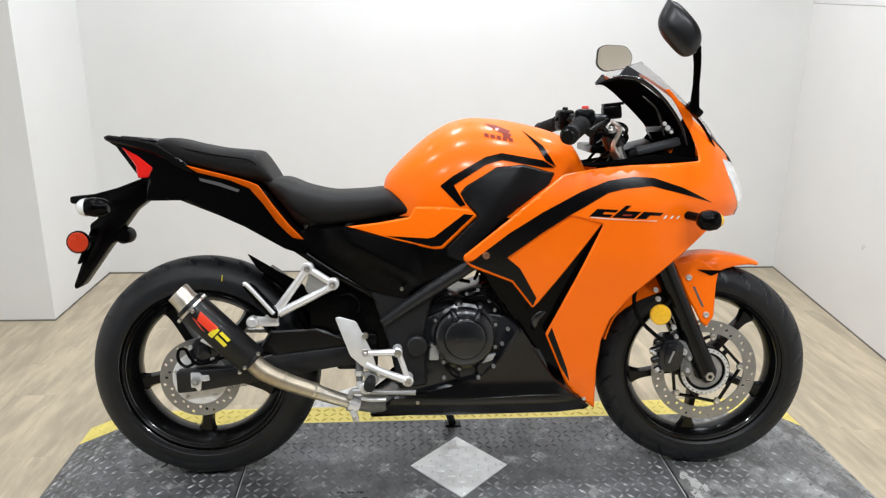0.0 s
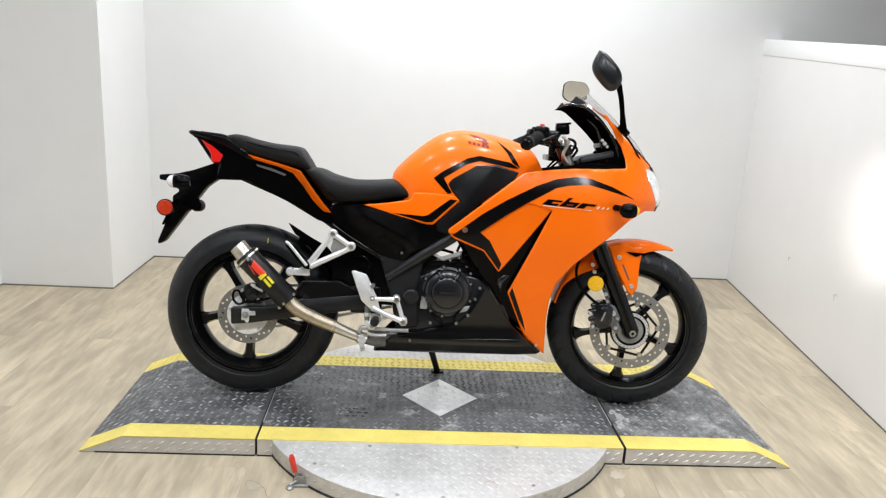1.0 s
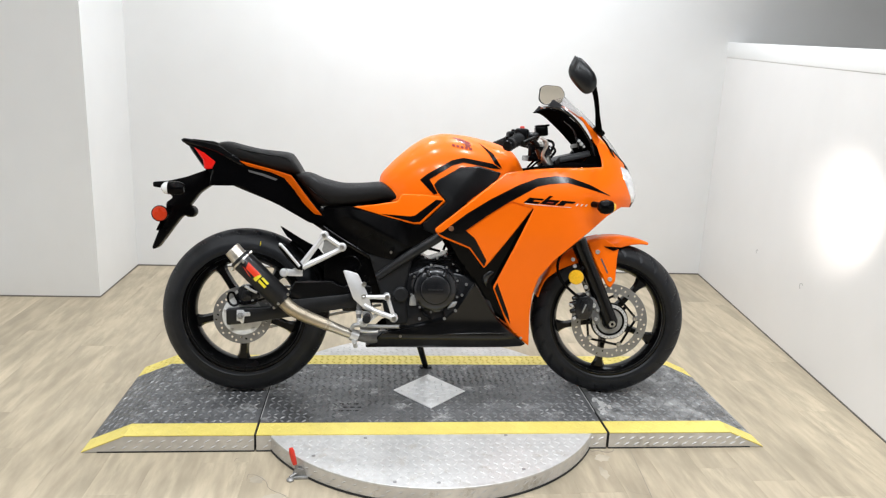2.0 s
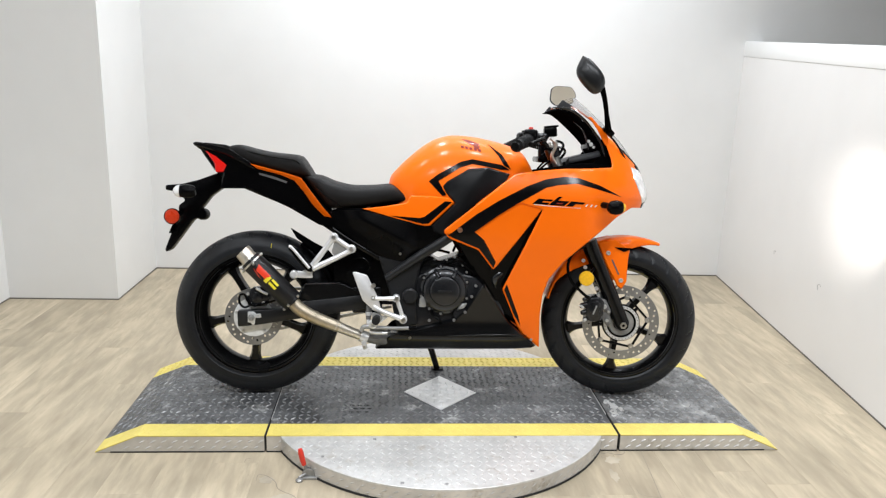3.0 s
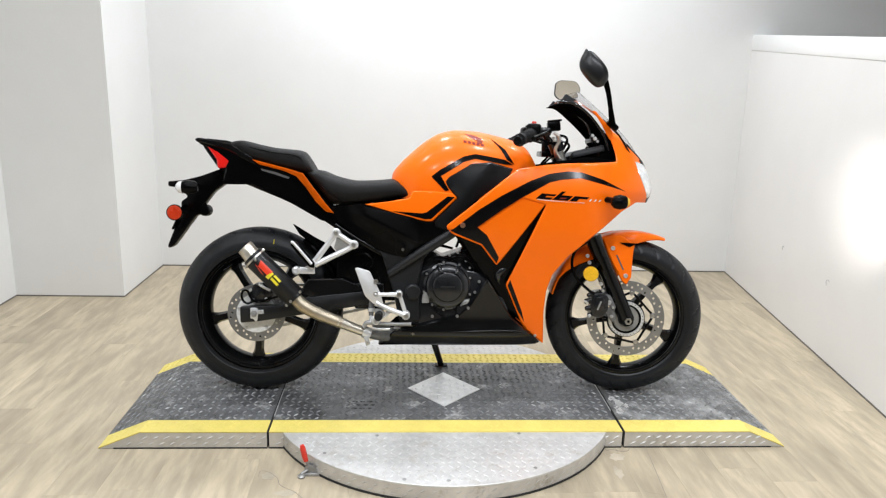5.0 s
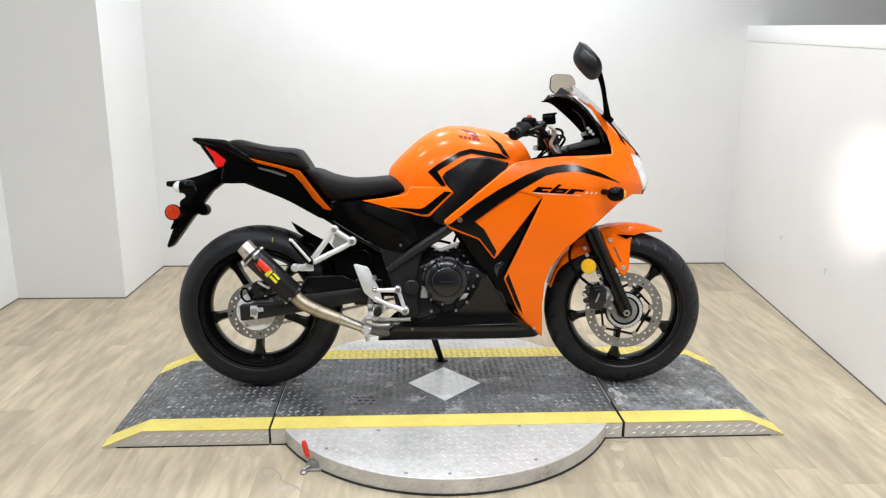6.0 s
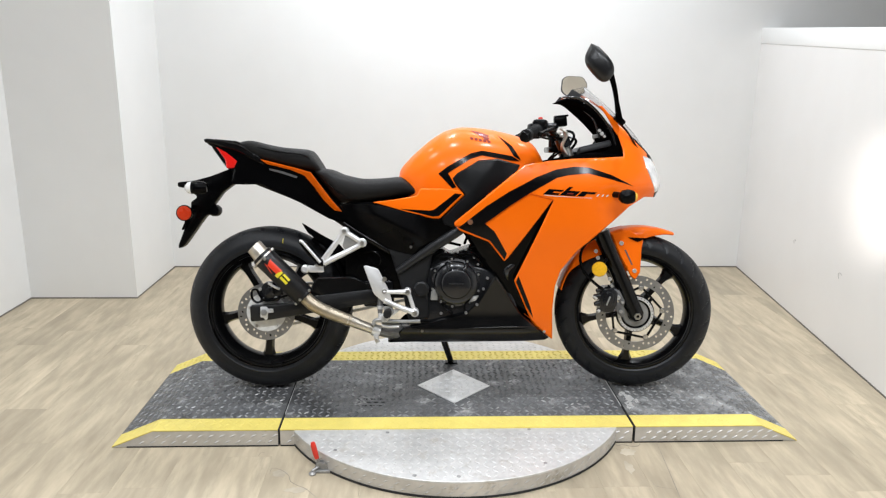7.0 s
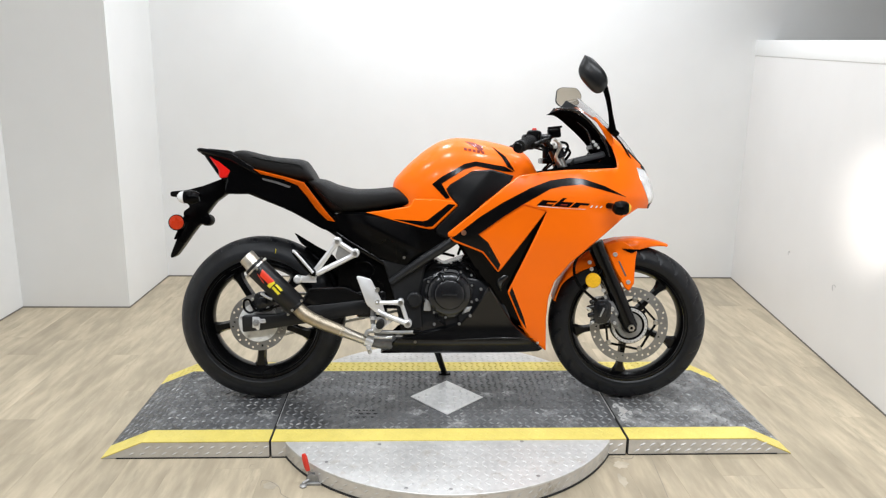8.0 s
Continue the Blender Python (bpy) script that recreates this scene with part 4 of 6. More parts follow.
for arm_v, outline in ((-0.100, [(0.606, 0.404), (0.634, 0.396), (0.657, 0.352), (0.650, 0.334), (0.622, 0.366)]), (-0.096, [(0.620, 0.350), (0.650, 0.346), (0.660, 0.306), (0.646, 0.290), (0.628, 0.312)])):
    steered("bracket", prism_bm(rounded(outline, 0.006), arm_v - 0.010, arm_v, 0.002), BRACKET_GREY, caliper, "grey cast caliper bracket")
steered("bleed_nipple", tube_bm([(0.549, -0.122, 0.366), (0.541, -0.126, 0.372), (0.533, -0.128, 0.376)], (0.0050, 0.0045, 0.0025), 8, 1), ZINC, caliper)
steered("pad_pin", tube_bm([(0.560, -0.122, 0.321), (0.551, -0.128, 0.317)], 0.006, 10, 1), ZINC, caliper)
steered("caliper_label", box_bm(0.0055, 0.002, 0.036, Matrix.Translation((0.590, -0.1365, 0.361)) @ pose(0, 0, 0, 0, 21), 0.0008), GREY_CAST, caliper)
for bu, bw, br in ((0.628, 0.371, 0.0085), (0.604, 0.414, 0.0055), (0.640, 0.318, 0.0060), (0.644, 0.352, 0.0045)):
    steered("bolt", bolt_bm((bu, -0.118, bw), br, 0.008), ZINC, caliper)
steered("brake_hose", tube_bm([(0.574, -0.118, 0.400), (0.545, -0.124, 0.420), (0.500, -0.125, 0.465), (0.484, -0.122, 0.515), (0.495, -0.118, 0.560), (0.530, -0.112, 0.590), (0.560, -0.105, 0.60)], 0.0055, 10, 6), BLACK_MATT, caliper)
steered("side_reflector", lathe_bm([(0.0, -0.008), (0.024, -0.007), (0.0275, -0.004), (0.028, 0.004), (0.0, 0.004)], 32, Matrix.Translation((0.553, -0.138, 0.480))), AMBER, bike, "round amber reflector")
steered("reflector_stay", tube_bm([(0.553, -0.134, 0.480), (0.57, -0.118, 0.50), (0.59, -0.105, 0.52)], 0.006, 8, 3), BLACK_MATT, bike)
for bu, bw in ((0.540, 0.545), (0.548, 0.520), (0.594, 0.441)):
    steered("bolt", bolt_bm((bu, -0.124, bw), 0.007, 0.006), ZINC, bike)


def saddle_bm(centre, radius, a0, a1, half, drop, thick=0.003, steps=40, tuck=0.0, flare=0.0):
    """A mudguard: an arched section swept round the wheel; drop(f) is how far its sides come down."""
    bm = bmesh.new()
    rows = []
    for i in range(steps + 1):
        f = i / steps
        a = radians(a0 + (a1 - a0) * f)
        d = Vector((math.cos(a), 0, math.sin(a)))
        row = []
        for lift in (0.0, -thick):
            line = []
            broad = half * min(1.0, 0.45 + f / 0.4) if flare else half
            for k in range(-8, 9):
                q = k / 8
                v = (broad + (lift if abs(q) > 0.5 else 0)) * math.copysign(min(1.0, abs(q) * 1.25) ** 0.9, q)
                r = radius - tuck * max(0.0, f - 0.35) / 0.65 + flare * max(0.0, 1 - f / 0.45) ** 1.4 + lift - 0.006 * q * q - drop(f) * max(0.0, (abs(q) - 0.45) / 0.55) ** 1.6
                line.append(bm.verts.new(centre + d * r + Vector((0, v, 0))))
            row.append(line)
        rows.append(row)
    n = len(rows[0][0])
    for a, b in zip(rows, rows[1:]):
        for s in (0, 1):
            for k in range(n - 1):
                bm.faces.new((a[s][k], a[s][k + 1], b[s][k + 1], b[s][k]))
        for k in (0, n - 1):
            bm.faces.new((a[0][k], b[0][k], b[1][k], a[1][k]))
    for row in (rows[0], rows[-1]):
        for k in range(n - 1):
            bm.faces.new((row[0][k], row[0][k + 1], row[1][k + 1], row[1][k]))
    return bm


mudguard = steered("front_mudguard", saddle_bm(FRONT_AXLE, 0.326, 65, 163, 0.066, lambda f: 0.002 + 0.055 * math.sin(math.pi * min(1, f * 1.15)) ** 1.3, tuck=0.024, flare=0.011), ORANGE, bike, "orange front mudguard")
stay_outline = [(0.600, 0.606), (0.665, 0.622), (0.722, 0.585), (0.716, 0.548), (0.712, 0.462), (0.694, 0.434), (0.678, 0.445), (0.640, 0.515)]
for s in (-1, 1):
    steered("side_stay", panel_bm(stay_outline, lambda u, w: 0.074 + 0.012 * max(0, (0.58 - w)) / 0.1, 0.004, 0.004, 0.016, side=s), ORANGE, mudguard)
steered("air_slot", panel_bm([(0.662, 0.592), (0.732, 0.590), (0.700, 0.575)], lambda u, w: 0.0775, 0.002, 0.0, 0.012, corner=0.005), BLACK_MATT, mudguard)
steered("decal", panel_bm([(0.652, 0.545), (0.658, 0.545), (0.684, 0.490), (0.678, 0.490)], lambda u, w: 0.0755 + 0.012 * max(0, (0.58 - w)) / 0.1, 0.001, 0.0, 0.012, corner=0), GREY_DECAL, mudguard)
for bu, bw in ((0.640, 0.570), (0.690, 0.468)):
    steered("bolt", bolt_bm((bu, -0.077 if bw > 0.5 else -0.088, bw), 0.0085, 0.006), ZINC, mudguard)

# swing arm, hugger, chain
arm_outline = [(-0.742, 0.338), (-0.740, 0.279), (-0.671, 0.286), (-0.45, 0.322), (-0.270, 0.352), (-0.255, 0.375), (-0.270, 0.402), (-0.489, 0.376), (-0.59, 0.346)]
for v in (-0.128, 0.092):
    swing = part("swing_arm", prism_bm(rounded(arm_outline, 0.006, 2), v, v + 0.034, 0.004), FRAME_SATIN, bike, "black box-section swing arm")
    face = v - 0.005 if v < 0 else v + 0.034
    adjuster = part("chain_adjuster", prism_bm(rounded([(-0.703, 0.336), (-0.680, 0.336), (-0.675, 0.328), (-0.657, 0.329), (-0.655, 0.314), (-0.676, 0.313), (-0.678, 0.289), (-0.686, 0.286), (-0.692, 0.296), (-0.703, 0.296)], 0.003, 2), face, face + 0.005, 0.001), ALLOY, swing, "bright chain adjuster plate")
    part("adjuster_bolt", bolt_bm((-0.666, face, 0.3215), 0.0075, 0.007), ALLOY, adjuster)
part("axle_nut", lathe_bm([(0.0, -0.150), (0.006, -0.150), (0.008, -0.147), (0.008, -0.142), (0.0125, -0.142), (0.0125, -0.130), (0, -0.130)], 6, Matrix.Translation(REAR_AXLE + Vector((0.001, 0, 0.007)))), GREY_CAST, bike, "grey axle nut")
part("pivot_block", span_bm(-0.33, -0.22, -0.115, 0.115, 0.33, 0.43, 0.01), BLACK_SATIN, bike)
part("rear_hugger", saddle_bm(REAR_AXLE, 0.333, 58, 4, 0.074, lambda f: 0.012 + 0.02 * f), BLACK_MATT, bike, "black rear hugger mudguard")
fin = [(-0.560, 0.640), (-0.545, 0.632), (-0.480, 0.592), (-0.420, 0.560), (-0.345, 0.470), (-0.320, 0.420), (-0.375, 0.440), (-0.455, 0.540), (-0.535, 0.600)]
part("hugger_side", panel_bm(fin, lambda u, w: 0.080, 0.004, 0.003, 0.02), BLACK_MATT, bike)
part("arm_cover", panel_bm([(-0.535, 0.385), (-0.500, 0.440), (-0.372, 0.444), (-0.292, 0.410), (-0.275, 0.385), (-0.45, 0.365)], lambda u, w: 0.118, 0.006, 0.005, 0.02), BELLY_BLACK, bike)
for up in (0, 1):
    run = bmesh.new()
    for k in range(46):
        f = k / 45
        p = Vector((-0.66 + 0.47 * f, 0.081, 0.225 + 0.10 * f)) if not up else Vector((-0.68 + 0.49 * f, 0.081, 0.394 - 0.005 * f))
        join(run, box_bm(0.0125, 0.016 if k % 2 else 0.010, 0.010), Matrix.Translation(p))
    part("chain_run", run, ZINC, bike, "dull steel drive chain", smooth=False)
rear_cal = part("rear_caliper", prism_bm(rounded([(-0.706, 0.352), (-0.712, 0.386), (-0.694, 0.420), (-0.650, 0.424), (-0.626, 0.392), (-0.640, 0.352)], 0.008), -0.112, -0.062, 0.004), ENGINE_BLACK, bike, "black rear brake caliper")
part("caliper_rib", prism_bm(rounded([(-0.690, 0.372), (-0.684, 0.404), (-0.660, 0.408), (-0.652, 0.378)], 0.005), -0.120, -0.111, 0.002), ENGINE_BLACK, rear_cal)
for bu, bw, br in ((-0.706, 0.398, 0.0055), (-0.666, 0.416, 0.005), (-0.650, 0.366, 0.0055), (-0.696, 0.362, 0.004)):
    part("bolt", bolt_bm((bu, -0.114, bw), br, 0.006), ZINC, rear_cal)
part("pad_pin", tube_bm([(-0.676, -0.117, 0.420), (-0.652, -0.119, 0.406), (-0.634, -0.119, 0.398)], 0.0045, 8, 2), ALLOY, rear_cal)
part("brake_hose", tube_bm([(-0.690, -0.116, 0.360), (-0.716, -0.122, 0.350), (-0.734, -0.124, 0.368), (-0.732, -0.124, 0.394), (-0.716, -0.122, 0.396), (-0.704, -0.120, 0.372), (-0.680, -0.120, 0.356), (-0.62, -0.118, 0.372), (-0.55, -0.10, 0.39)], 0.0042, 8, 6), BLACK_MATT, rear_cal, "looped black brake hose")

for pts in ([(-0.06, -0.06, 0.560), (-0.02, -0.07, 0.566), (0.03, -0.06, 0.555)], [(0.045, -0.05, 0.56), (0.055, -0.07, 0.60), (0.05, -0.05, 0.64)]):
    part("hose", tube_bm(pts, 0.005, 8, 5), BLACK_MATT, bike)

# exhaust
V_EX = -0.188
tip, cap, foot = Vector((-0.710, V_EX, 0.561)), Vector((-0.684, V_EX, 0.531)), Vector((-0.531, V_EX, 0.379))
axis_ex = (foot - cap).normalized()
pipe = part("exhaust_pipe", tube_bm([foot - axis_ex * 0.01, (-0.506, V_EX, 0.354), (-0.455, V_EX + 0.006, 0.325), (-0.373, V_EX + 0.018, 0.290)], (0.0238, 0.0238, 0.0225, 0.0205), 22, 8), TITAN, bike, "bronze heat-tinted exhaust pipe")
part("link_pipe", tube_bm([(-0.385, V_EX + 0.016, 0.295), (-0.373, V_EX + 0.018, 0.290), (-0.330, V_EX + 0.026, 0.271), (-0.280, V_EX + 0.035, 0.251)], (0.0215, 0.0195, 0.0180, 0.0172), 22, 4), LINK_STEEL, pipe, "brighter steel link pipe")
part("collector", tube_bm([(-0.292, V_EX + 0.033, 0.256), (-0.235, V_EX + 0.060, 0.240), (-0.15, -0.06, 0.225)], (0.017, 0.022, 0.024), 20, 5), BRACKET_GREY, pipe, "dull grey collector")
part("weld_bead", tube_bm([(-0.462, V_EX + 0.004, 0.3305), (-0.456, V_EX + 0.005, 0.3265)], 0.0230, 22, 1), TITAN, pipe)
part("pipe_clamp", tube_bm([(-0.296, V_EX + 0.028, 0.2575), (-0.270, V_EX + 0.032, 0.2475)], 0.0215, 20, 1), ZINC, pipe, "zinc pipe clamp")
part("clamp_ear", box_bm(0.016, 0.014, 0.032, Matrix.Translation((-0.280, V_EX + 0.015, 0.226)) @ pose(0, 0, 0, 0, -18), 0.002), ZINC, pipe)
part("clamp_bolt", bolt_bm((-0.280, V_EX + 0.006, 0.222), 0.006), STEEL, pipe)
muffler = part("muffler", tube_bm([cap, cap + axis_ex * 0.004, foot - axis_ex * 0.004, foot], (0.0375, 0.0395, 0.0395, 0.0365), 40, 1), CARBON, bike, "short carbon-black muffler with a steel outlet")
part("outlet", tube_bm([tip, tip + axis_ex * 0.003, cap - axis_ex * 0.010, cap], (0.0275, 0.0298, 0.0298, 0.033), 36, 1, False), LINK_STEEL, muffler, "brushed steel outlet")
part("outlet_bore", tube_bm([tip + axis_ex * 0.006, cap], 0.0262, 30, 1), BLACK_MATT, muffler)
part("strap", tube_bm([cap + axis_ex * 0.011, cap + axis_ex * 0.017], 0.0412, 40, 1), STEEL, muffler, "thin bright strap")
part("strap", tube_bm([foot - axis_ex * 0.010, foot - axis_ex * 0.006], 0.0408, 40, 1), CARBON, muffler, "dark end strap")
across = axis_ex.cross(Vector((0, 1, 0))).normalized()
for s, at in ((1, cap + axis_ex * 0.014), (-1, cap + axis_ex * 0.014)):
    part("strap_lug", tube_bm([at + across * s * 0.038 + Vector((0, -0.012, 0)), at + across * s * 0.047 + Vector((0, -0.008, 0))], 0.005, 10, 1), STEEL, muffler)
for f, s in ((0.10, 0.006), (0.965, -0.012), (0.965, 0.032), (0.965, -0.036)):
    p = cap + (foot - cap) * f + across * s
    part("rivet", lathe_bm([(0, -0.005), (0.004, -0.004), (0.0055, 0)], 12, Matrix.Translation((p.x, V_EX - math.sqrt(0.0412**2 - s * s), p.z))), STEEL, muffler)


def muffler_patch(name, material, corners):
    """A decal wrapped on the muffler: corners as (along the axis in m, angle round it in degrees)."""
    bm = bmesh.new()
    grid = []
    (a0, b0), (a1, b1), (a2, b2), (a3, b3) = corners
    for i in range(7):
        f = i / 6
        row = []
        for j in range(7):
            g = j / 6
            along = (a0 * (1 - f) + a1 * f) * (1 - g) + (a3 * (1 - f) + a2 * f) * g
            ang = radians((b0 * (1 - f) + b1 * f) * (1 - g) + (b3 * (1 - f) + b2 * f) * g)
            out = Vector((0, -1, 0)) * math.cos(ang) + across * math.sin(ang)
            row.append(bm.verts.new(cap + axis_ex * along + out * 0.0401))
        grid.append(row)
    for i in range(6):
        for j in range(6):
            bm.faces.new((grid[i][j], grid[i + 1][j], grid[i + 1][j + 1], grid[i][j + 1]))
    return part(name, bm, material, muffler)


UPSIDE = 1 if across.z > 0 else -1
muffler_patch("red_mark", RED_DECAL, [(0.034, 26 * UPSIDE), (0.094, 26 * UPSIDE), (0.086, -6 * UPSIDE), (0.044, -6 * UPSIDE)])
muffler_patch("red_mark", RED_DECAL, [(0.030, -8 * UPSIDE), (0.040, -8 * UPSIDE), (0.078, -20 * UPSIDE), (0.064, -20 * UPSIDE)])
muffler_patch("yellow_mark", YELLOW_DECAL, [(0.086, 22 * UPSIDE), (0.100, 22 * UPSIDE), (0.100, -18 * UPSIDE), (0.086, -18 * UPSIDE)])
muffler_patch("yellow_mark", YELLOW_DECAL, [(0.106, 24 * UPSIDE), (0.136, 22 * UPSIDE), (0.134, 10 * UPSIDE), (0.104, 12 * UPSIDE)])
muffler_patch("yellow_mark", YELLOW_DECAL, [(0.104, 4 * UPSIDE), (0.138, 2 * UPSIDE), (0.136, -12 * UPSIDE), (0.104, -10 * UPSIDE)])

# engine and frame
engine = part("engine", prism_bm(rounded([(-0.16, 0.24), (0.21, 0.24), (0.24, 0.33), (0.20, 0.42), (0.12, 0.475), (-0.03, 0.50), (-0.12, 0.46), (-0.17, 0.36)], 0.02), -0.128, 0.128, 0.008), ENGINE_BLACK, bike, "black engine casing")
part("cylinder_head", prism_bm(rounded([(-0.09, 0.47), (-0.065, 0.540), (-0.030, 0.538), (-0.004, 0.522), (0.065, 0.546), (0.10, 0.552), (0.14, 0.47)], 0.008), -0.098, 0.098, 0.005), ENGINE_BLACK, engine)
part("cylinder", prism_bm(rounded([(0.085, 0.42), (0.20, 0.40), (0.29, 0.56), (0.20, 0.62), (0.125, 0.585)], 0.015), -0.095, 0.095, 0.006), ENGINE_BLACK, engine)
COVER = Vector((0.008, -0.128, 0.424))
cover = part("clutch_cover", lathe_bm([(0.0, -0.046), (0.048, -0.046), (0.053, -0.043), (0.056, -0.036), (0.068, -0.034), (0.076, -0.028), (0.080, -0.012), (0.088, -0.008), (0.088, 0.004)], 56, Matrix.Translation(COVER)), ENGINE_BLACK, engine, "round black clutch cover")
part("cover_badge", box_bm(0.052, 0.002, 0.006, Matrix.Translation(COVER + Vector((0, -0.0465, 0.0))), 0.0008), FRAME_SATIN, cover)
for a in (20, 62, 100, 150, 195, 232, 262, 305, 340):
    b = COVER + Vector((0.088 * math.cos(radians(a)), -0.006, 0.088 * math.sin(radians(a))))
    part("cover_lug", lathe_bm([(0, -0.004), (0.010, -0.004), (0.011, 0.01)], 14, Matrix.Translation(b)), ENGINE_BLACK, cover)
    part("bolt", bolt_bm(b + Vector((0, -0.004, 0)), 0.0042, 0.006), DULL_BOLT, cover)
for a0 in (60, 115):
    rib = [COVER + Vector((r * math.cos(radians(a0)), y, r * math.sin(radians(a0)))) for r, y in ((0.055, -0.040), (0.068, -0.036), (0.08, -0.02))]
    part("cover_rib", tube_bm(rib, 0.008, 10, 4), ENGINE_BLACK, cover)
part("casing_plug", prism_bm(rounded([(-0.085, 0.360), (-0.058, 0.360), (-0.060, 0.395), (-0.072, 0.402), (-0.082, 0.392)], 0.005), -0.140, -0.126, 0.002), GREY_CAST, engine, "grey plug on the casing")
part("pump_cover", lathe_bm([(0, -0.016), (0.026, -0.016), (0.030, -0.010), (0.030, 0)], 28, Matrix.Translation((0.07, -0.128, 0.335))), ENGINE_BLACK, engine)
for bu, bw in ((0.045, 0.315), (0.085, 0.345), (-0.045, 0.31), (0.11, 0.40), (0.125, 0.44)):
    part("bolt", bolt_bm((bu, -0.150 if bw < 0.35 and bu > 0 else -0.131, bw), 0.0052, 0.007), DULL_BOLT, engine)
part("sender", prism_bm(rounded([(0.055, 0.352), (0.082, 0.360), (0.092, 0.378), (0.070, 0.375)], 0.004), -0.150, -0.136, 0.002), GREY_CAST, engine)
for pts, r in (([(-0.05, -0.12, 0.36), (-0.03, -0.15, 0.33), (-0.005, -0.15, 0.31), (-0.01, -0.12, 0.29)], 0.004), ([(0.02, -0.12, 0.52), (0.06, -0.13, 0.53), (0.10, -0.12, 0.50), (0.12, -0.1, 0.46)], 0.006), ([(-0.08, -0.11, 0.50), (-0.05, -0.13, 0.53), (0.0, -0.12, 0.525), (0.05, -0.11, 0.535)], 0.005), ([(0.06, -0.11, 0.55), (0.10, -0.13, 0.56), (0.13, -0.12, 0.52)], 0.008)):
    part("hose", tube_bm(pts, r, 10, 6), BLACK_MATT, engine)
for bu, bw in ((-0.03, 0.535), (0.015, 0.535), (0.045, 0.545), (0.075, 0.515), (0.09, 0.49)):
    part("bolt", bolt_bm((bu, -0.125, bw), 0.0042, 0.006), DULL_BOLT, engine)
part("throttle_body", lathe_bm([(0, -0.05), (0.026, -0.05), (0.03, -0.03), (0.026, 0.03), (0, 0.03)], 20, Matrix.Translation((-0.03, -0.02, 0.625))), ENGINE_BLACK, engine)
part("air_box", prism_bm(rounded([(-0.30, 0.60), (-0.10, 0.625), (0.10, 0.66), (0.24, 0.74), (0.26, 0.82), (-0.16, 0.76), (-0.32, 0.70)], 0.02), -0.11, 0.11, 0.01), BLACK_MATT, bike)

plate = [(-0.235, 0.545), (-0.150, 0.530), (-0.05, 0.585), (-0.020, 0.588), (-0.078, 0.522), (-0.098, 0.430), (-0.090, 0.295), (-0.165, 0.285), (-0.188, 0.396), (-0.215, 0.483)]
for s in (-1, 1):
    spar = part("frame_plate", panel_bm(plate, lambda u, w: 0.142 + 0.02 * max(0, 0.5 - w), 0.012, 0.006, 0.02, side=s), FRAME_SATIN, bike, "black pivot plate of the frame")
    part("frame_spar", tube_bm([(-0.205, s * 0.146, 0.465), (-0.10, s * 0.155, 0.540), (0.02, s * 0.165, 0.620), (0.12, s * 0.16, 0.70), (0.28, s * 0.09, 0.84)], (0.013, 0.018, 0.019, 0.019, 0.018), 16, 5), FRAME_SATIN, spar)
    part("seat_rail", tube_bm([(-0.22, s * 0.12, 0.53), (-0.34, s * 0.115, 0.60), (-0.50, s * 0.09, 0.70), (-0.72, s * 0.07, 0.79)], 0.0125, 12, 4), BLACK_SATIN, spar)
part("pivot_cap", lathe_bm([(0, -0.010), (0.022, -0.010), (0.027, -0.006), (0.028, 0.002)], 28, Matrix.Translation((-0.118, -0.152, 0.403))), FRAME_SATIN, bike)
part("battery_box", span_bm(-0.40, -0.16, -0.10, 0.10, 0.36, 0.64, 0.012), BLACK_MATT, bike)
part("shock_absorber", tube_bm([(-0.30, 0, 0.40), (-0.24, 0, 0.62)], 0.028, 16, 1), BLACK_SATIN, bike)
part("wiring", tube_bm([(-0.33, -0.105, 0.53), (-0.29, -0.115, 0.535), (-0.265, -0.118, 0.51), (-0.275, -0.115, 0.485), (-0.30, -0.11, 0.49)], 0.003, 8, 6), BLACK_GLOSS, bike)

# rider's foot control and pillion bracket
V_F = -0.198
heel = part("heel_plate", prism_bm(rounded([(-0.325, 0.492), (-0.314, 0.494), (-0.272, 0.482), (-0.233, 0.402), (-0.222, 0.362), (-0.255, 0.362), (-0.288, 0.392)], 0.007, 3), V_F, V_F + 0.006, 0.0022), ALLOY, bike, "cast aluminium heel guard")
part("bracket_arm", tube_bm([(-0.255, V_F + 0.004, 0.398), (-0.215, V_F + 0.006, 0.398), (-0.168, V_F + 0.008, 0.398)], (0.009, 0.0075, 0.010), 14, 3), ALLOY, heel)
part("bracket_arm", tube_bm([(-0.250, V_F + 0.006, 0.368), (-0.215, V_F + 0.006, 0.351), (-0.142, V_F + 0.008, 0.322)], (0.012, 0.009, 0.0105), 14, 3), ALLOY, heel)
part("bracket_arm", tube_bm([(-0.164, V_F + 0.010, 0.392), (-0.155, V_F + 0.010, 0.365), (-0.142, V_F + 0.010, 0.326)], 0.0075, 12, 3), ALLOY, heel)
for bu, bw, r in ((-0.168, 0.398, 0.0125), (-0.142, 0.322, 0.0145)):
    part("boss", lathe_bm([(0, -0.012), (r - 0.003, -0.012), (r, -0.009), (r, 0.03)], 24, Matrix.Translation((bu, V_F + 0.012, bw))), ALLOY, heel)
    part("bolt", bolt_bm((bu, V_F, bw), 0.009, 0.008), STEEL, heel)
for bu, bw in ((-0.250, 0.445), (-0.250, 0.402)):
    part("bolt", bolt_bm((bu, V_F, bw), 0.0085, 0.006), STEEL, heel)
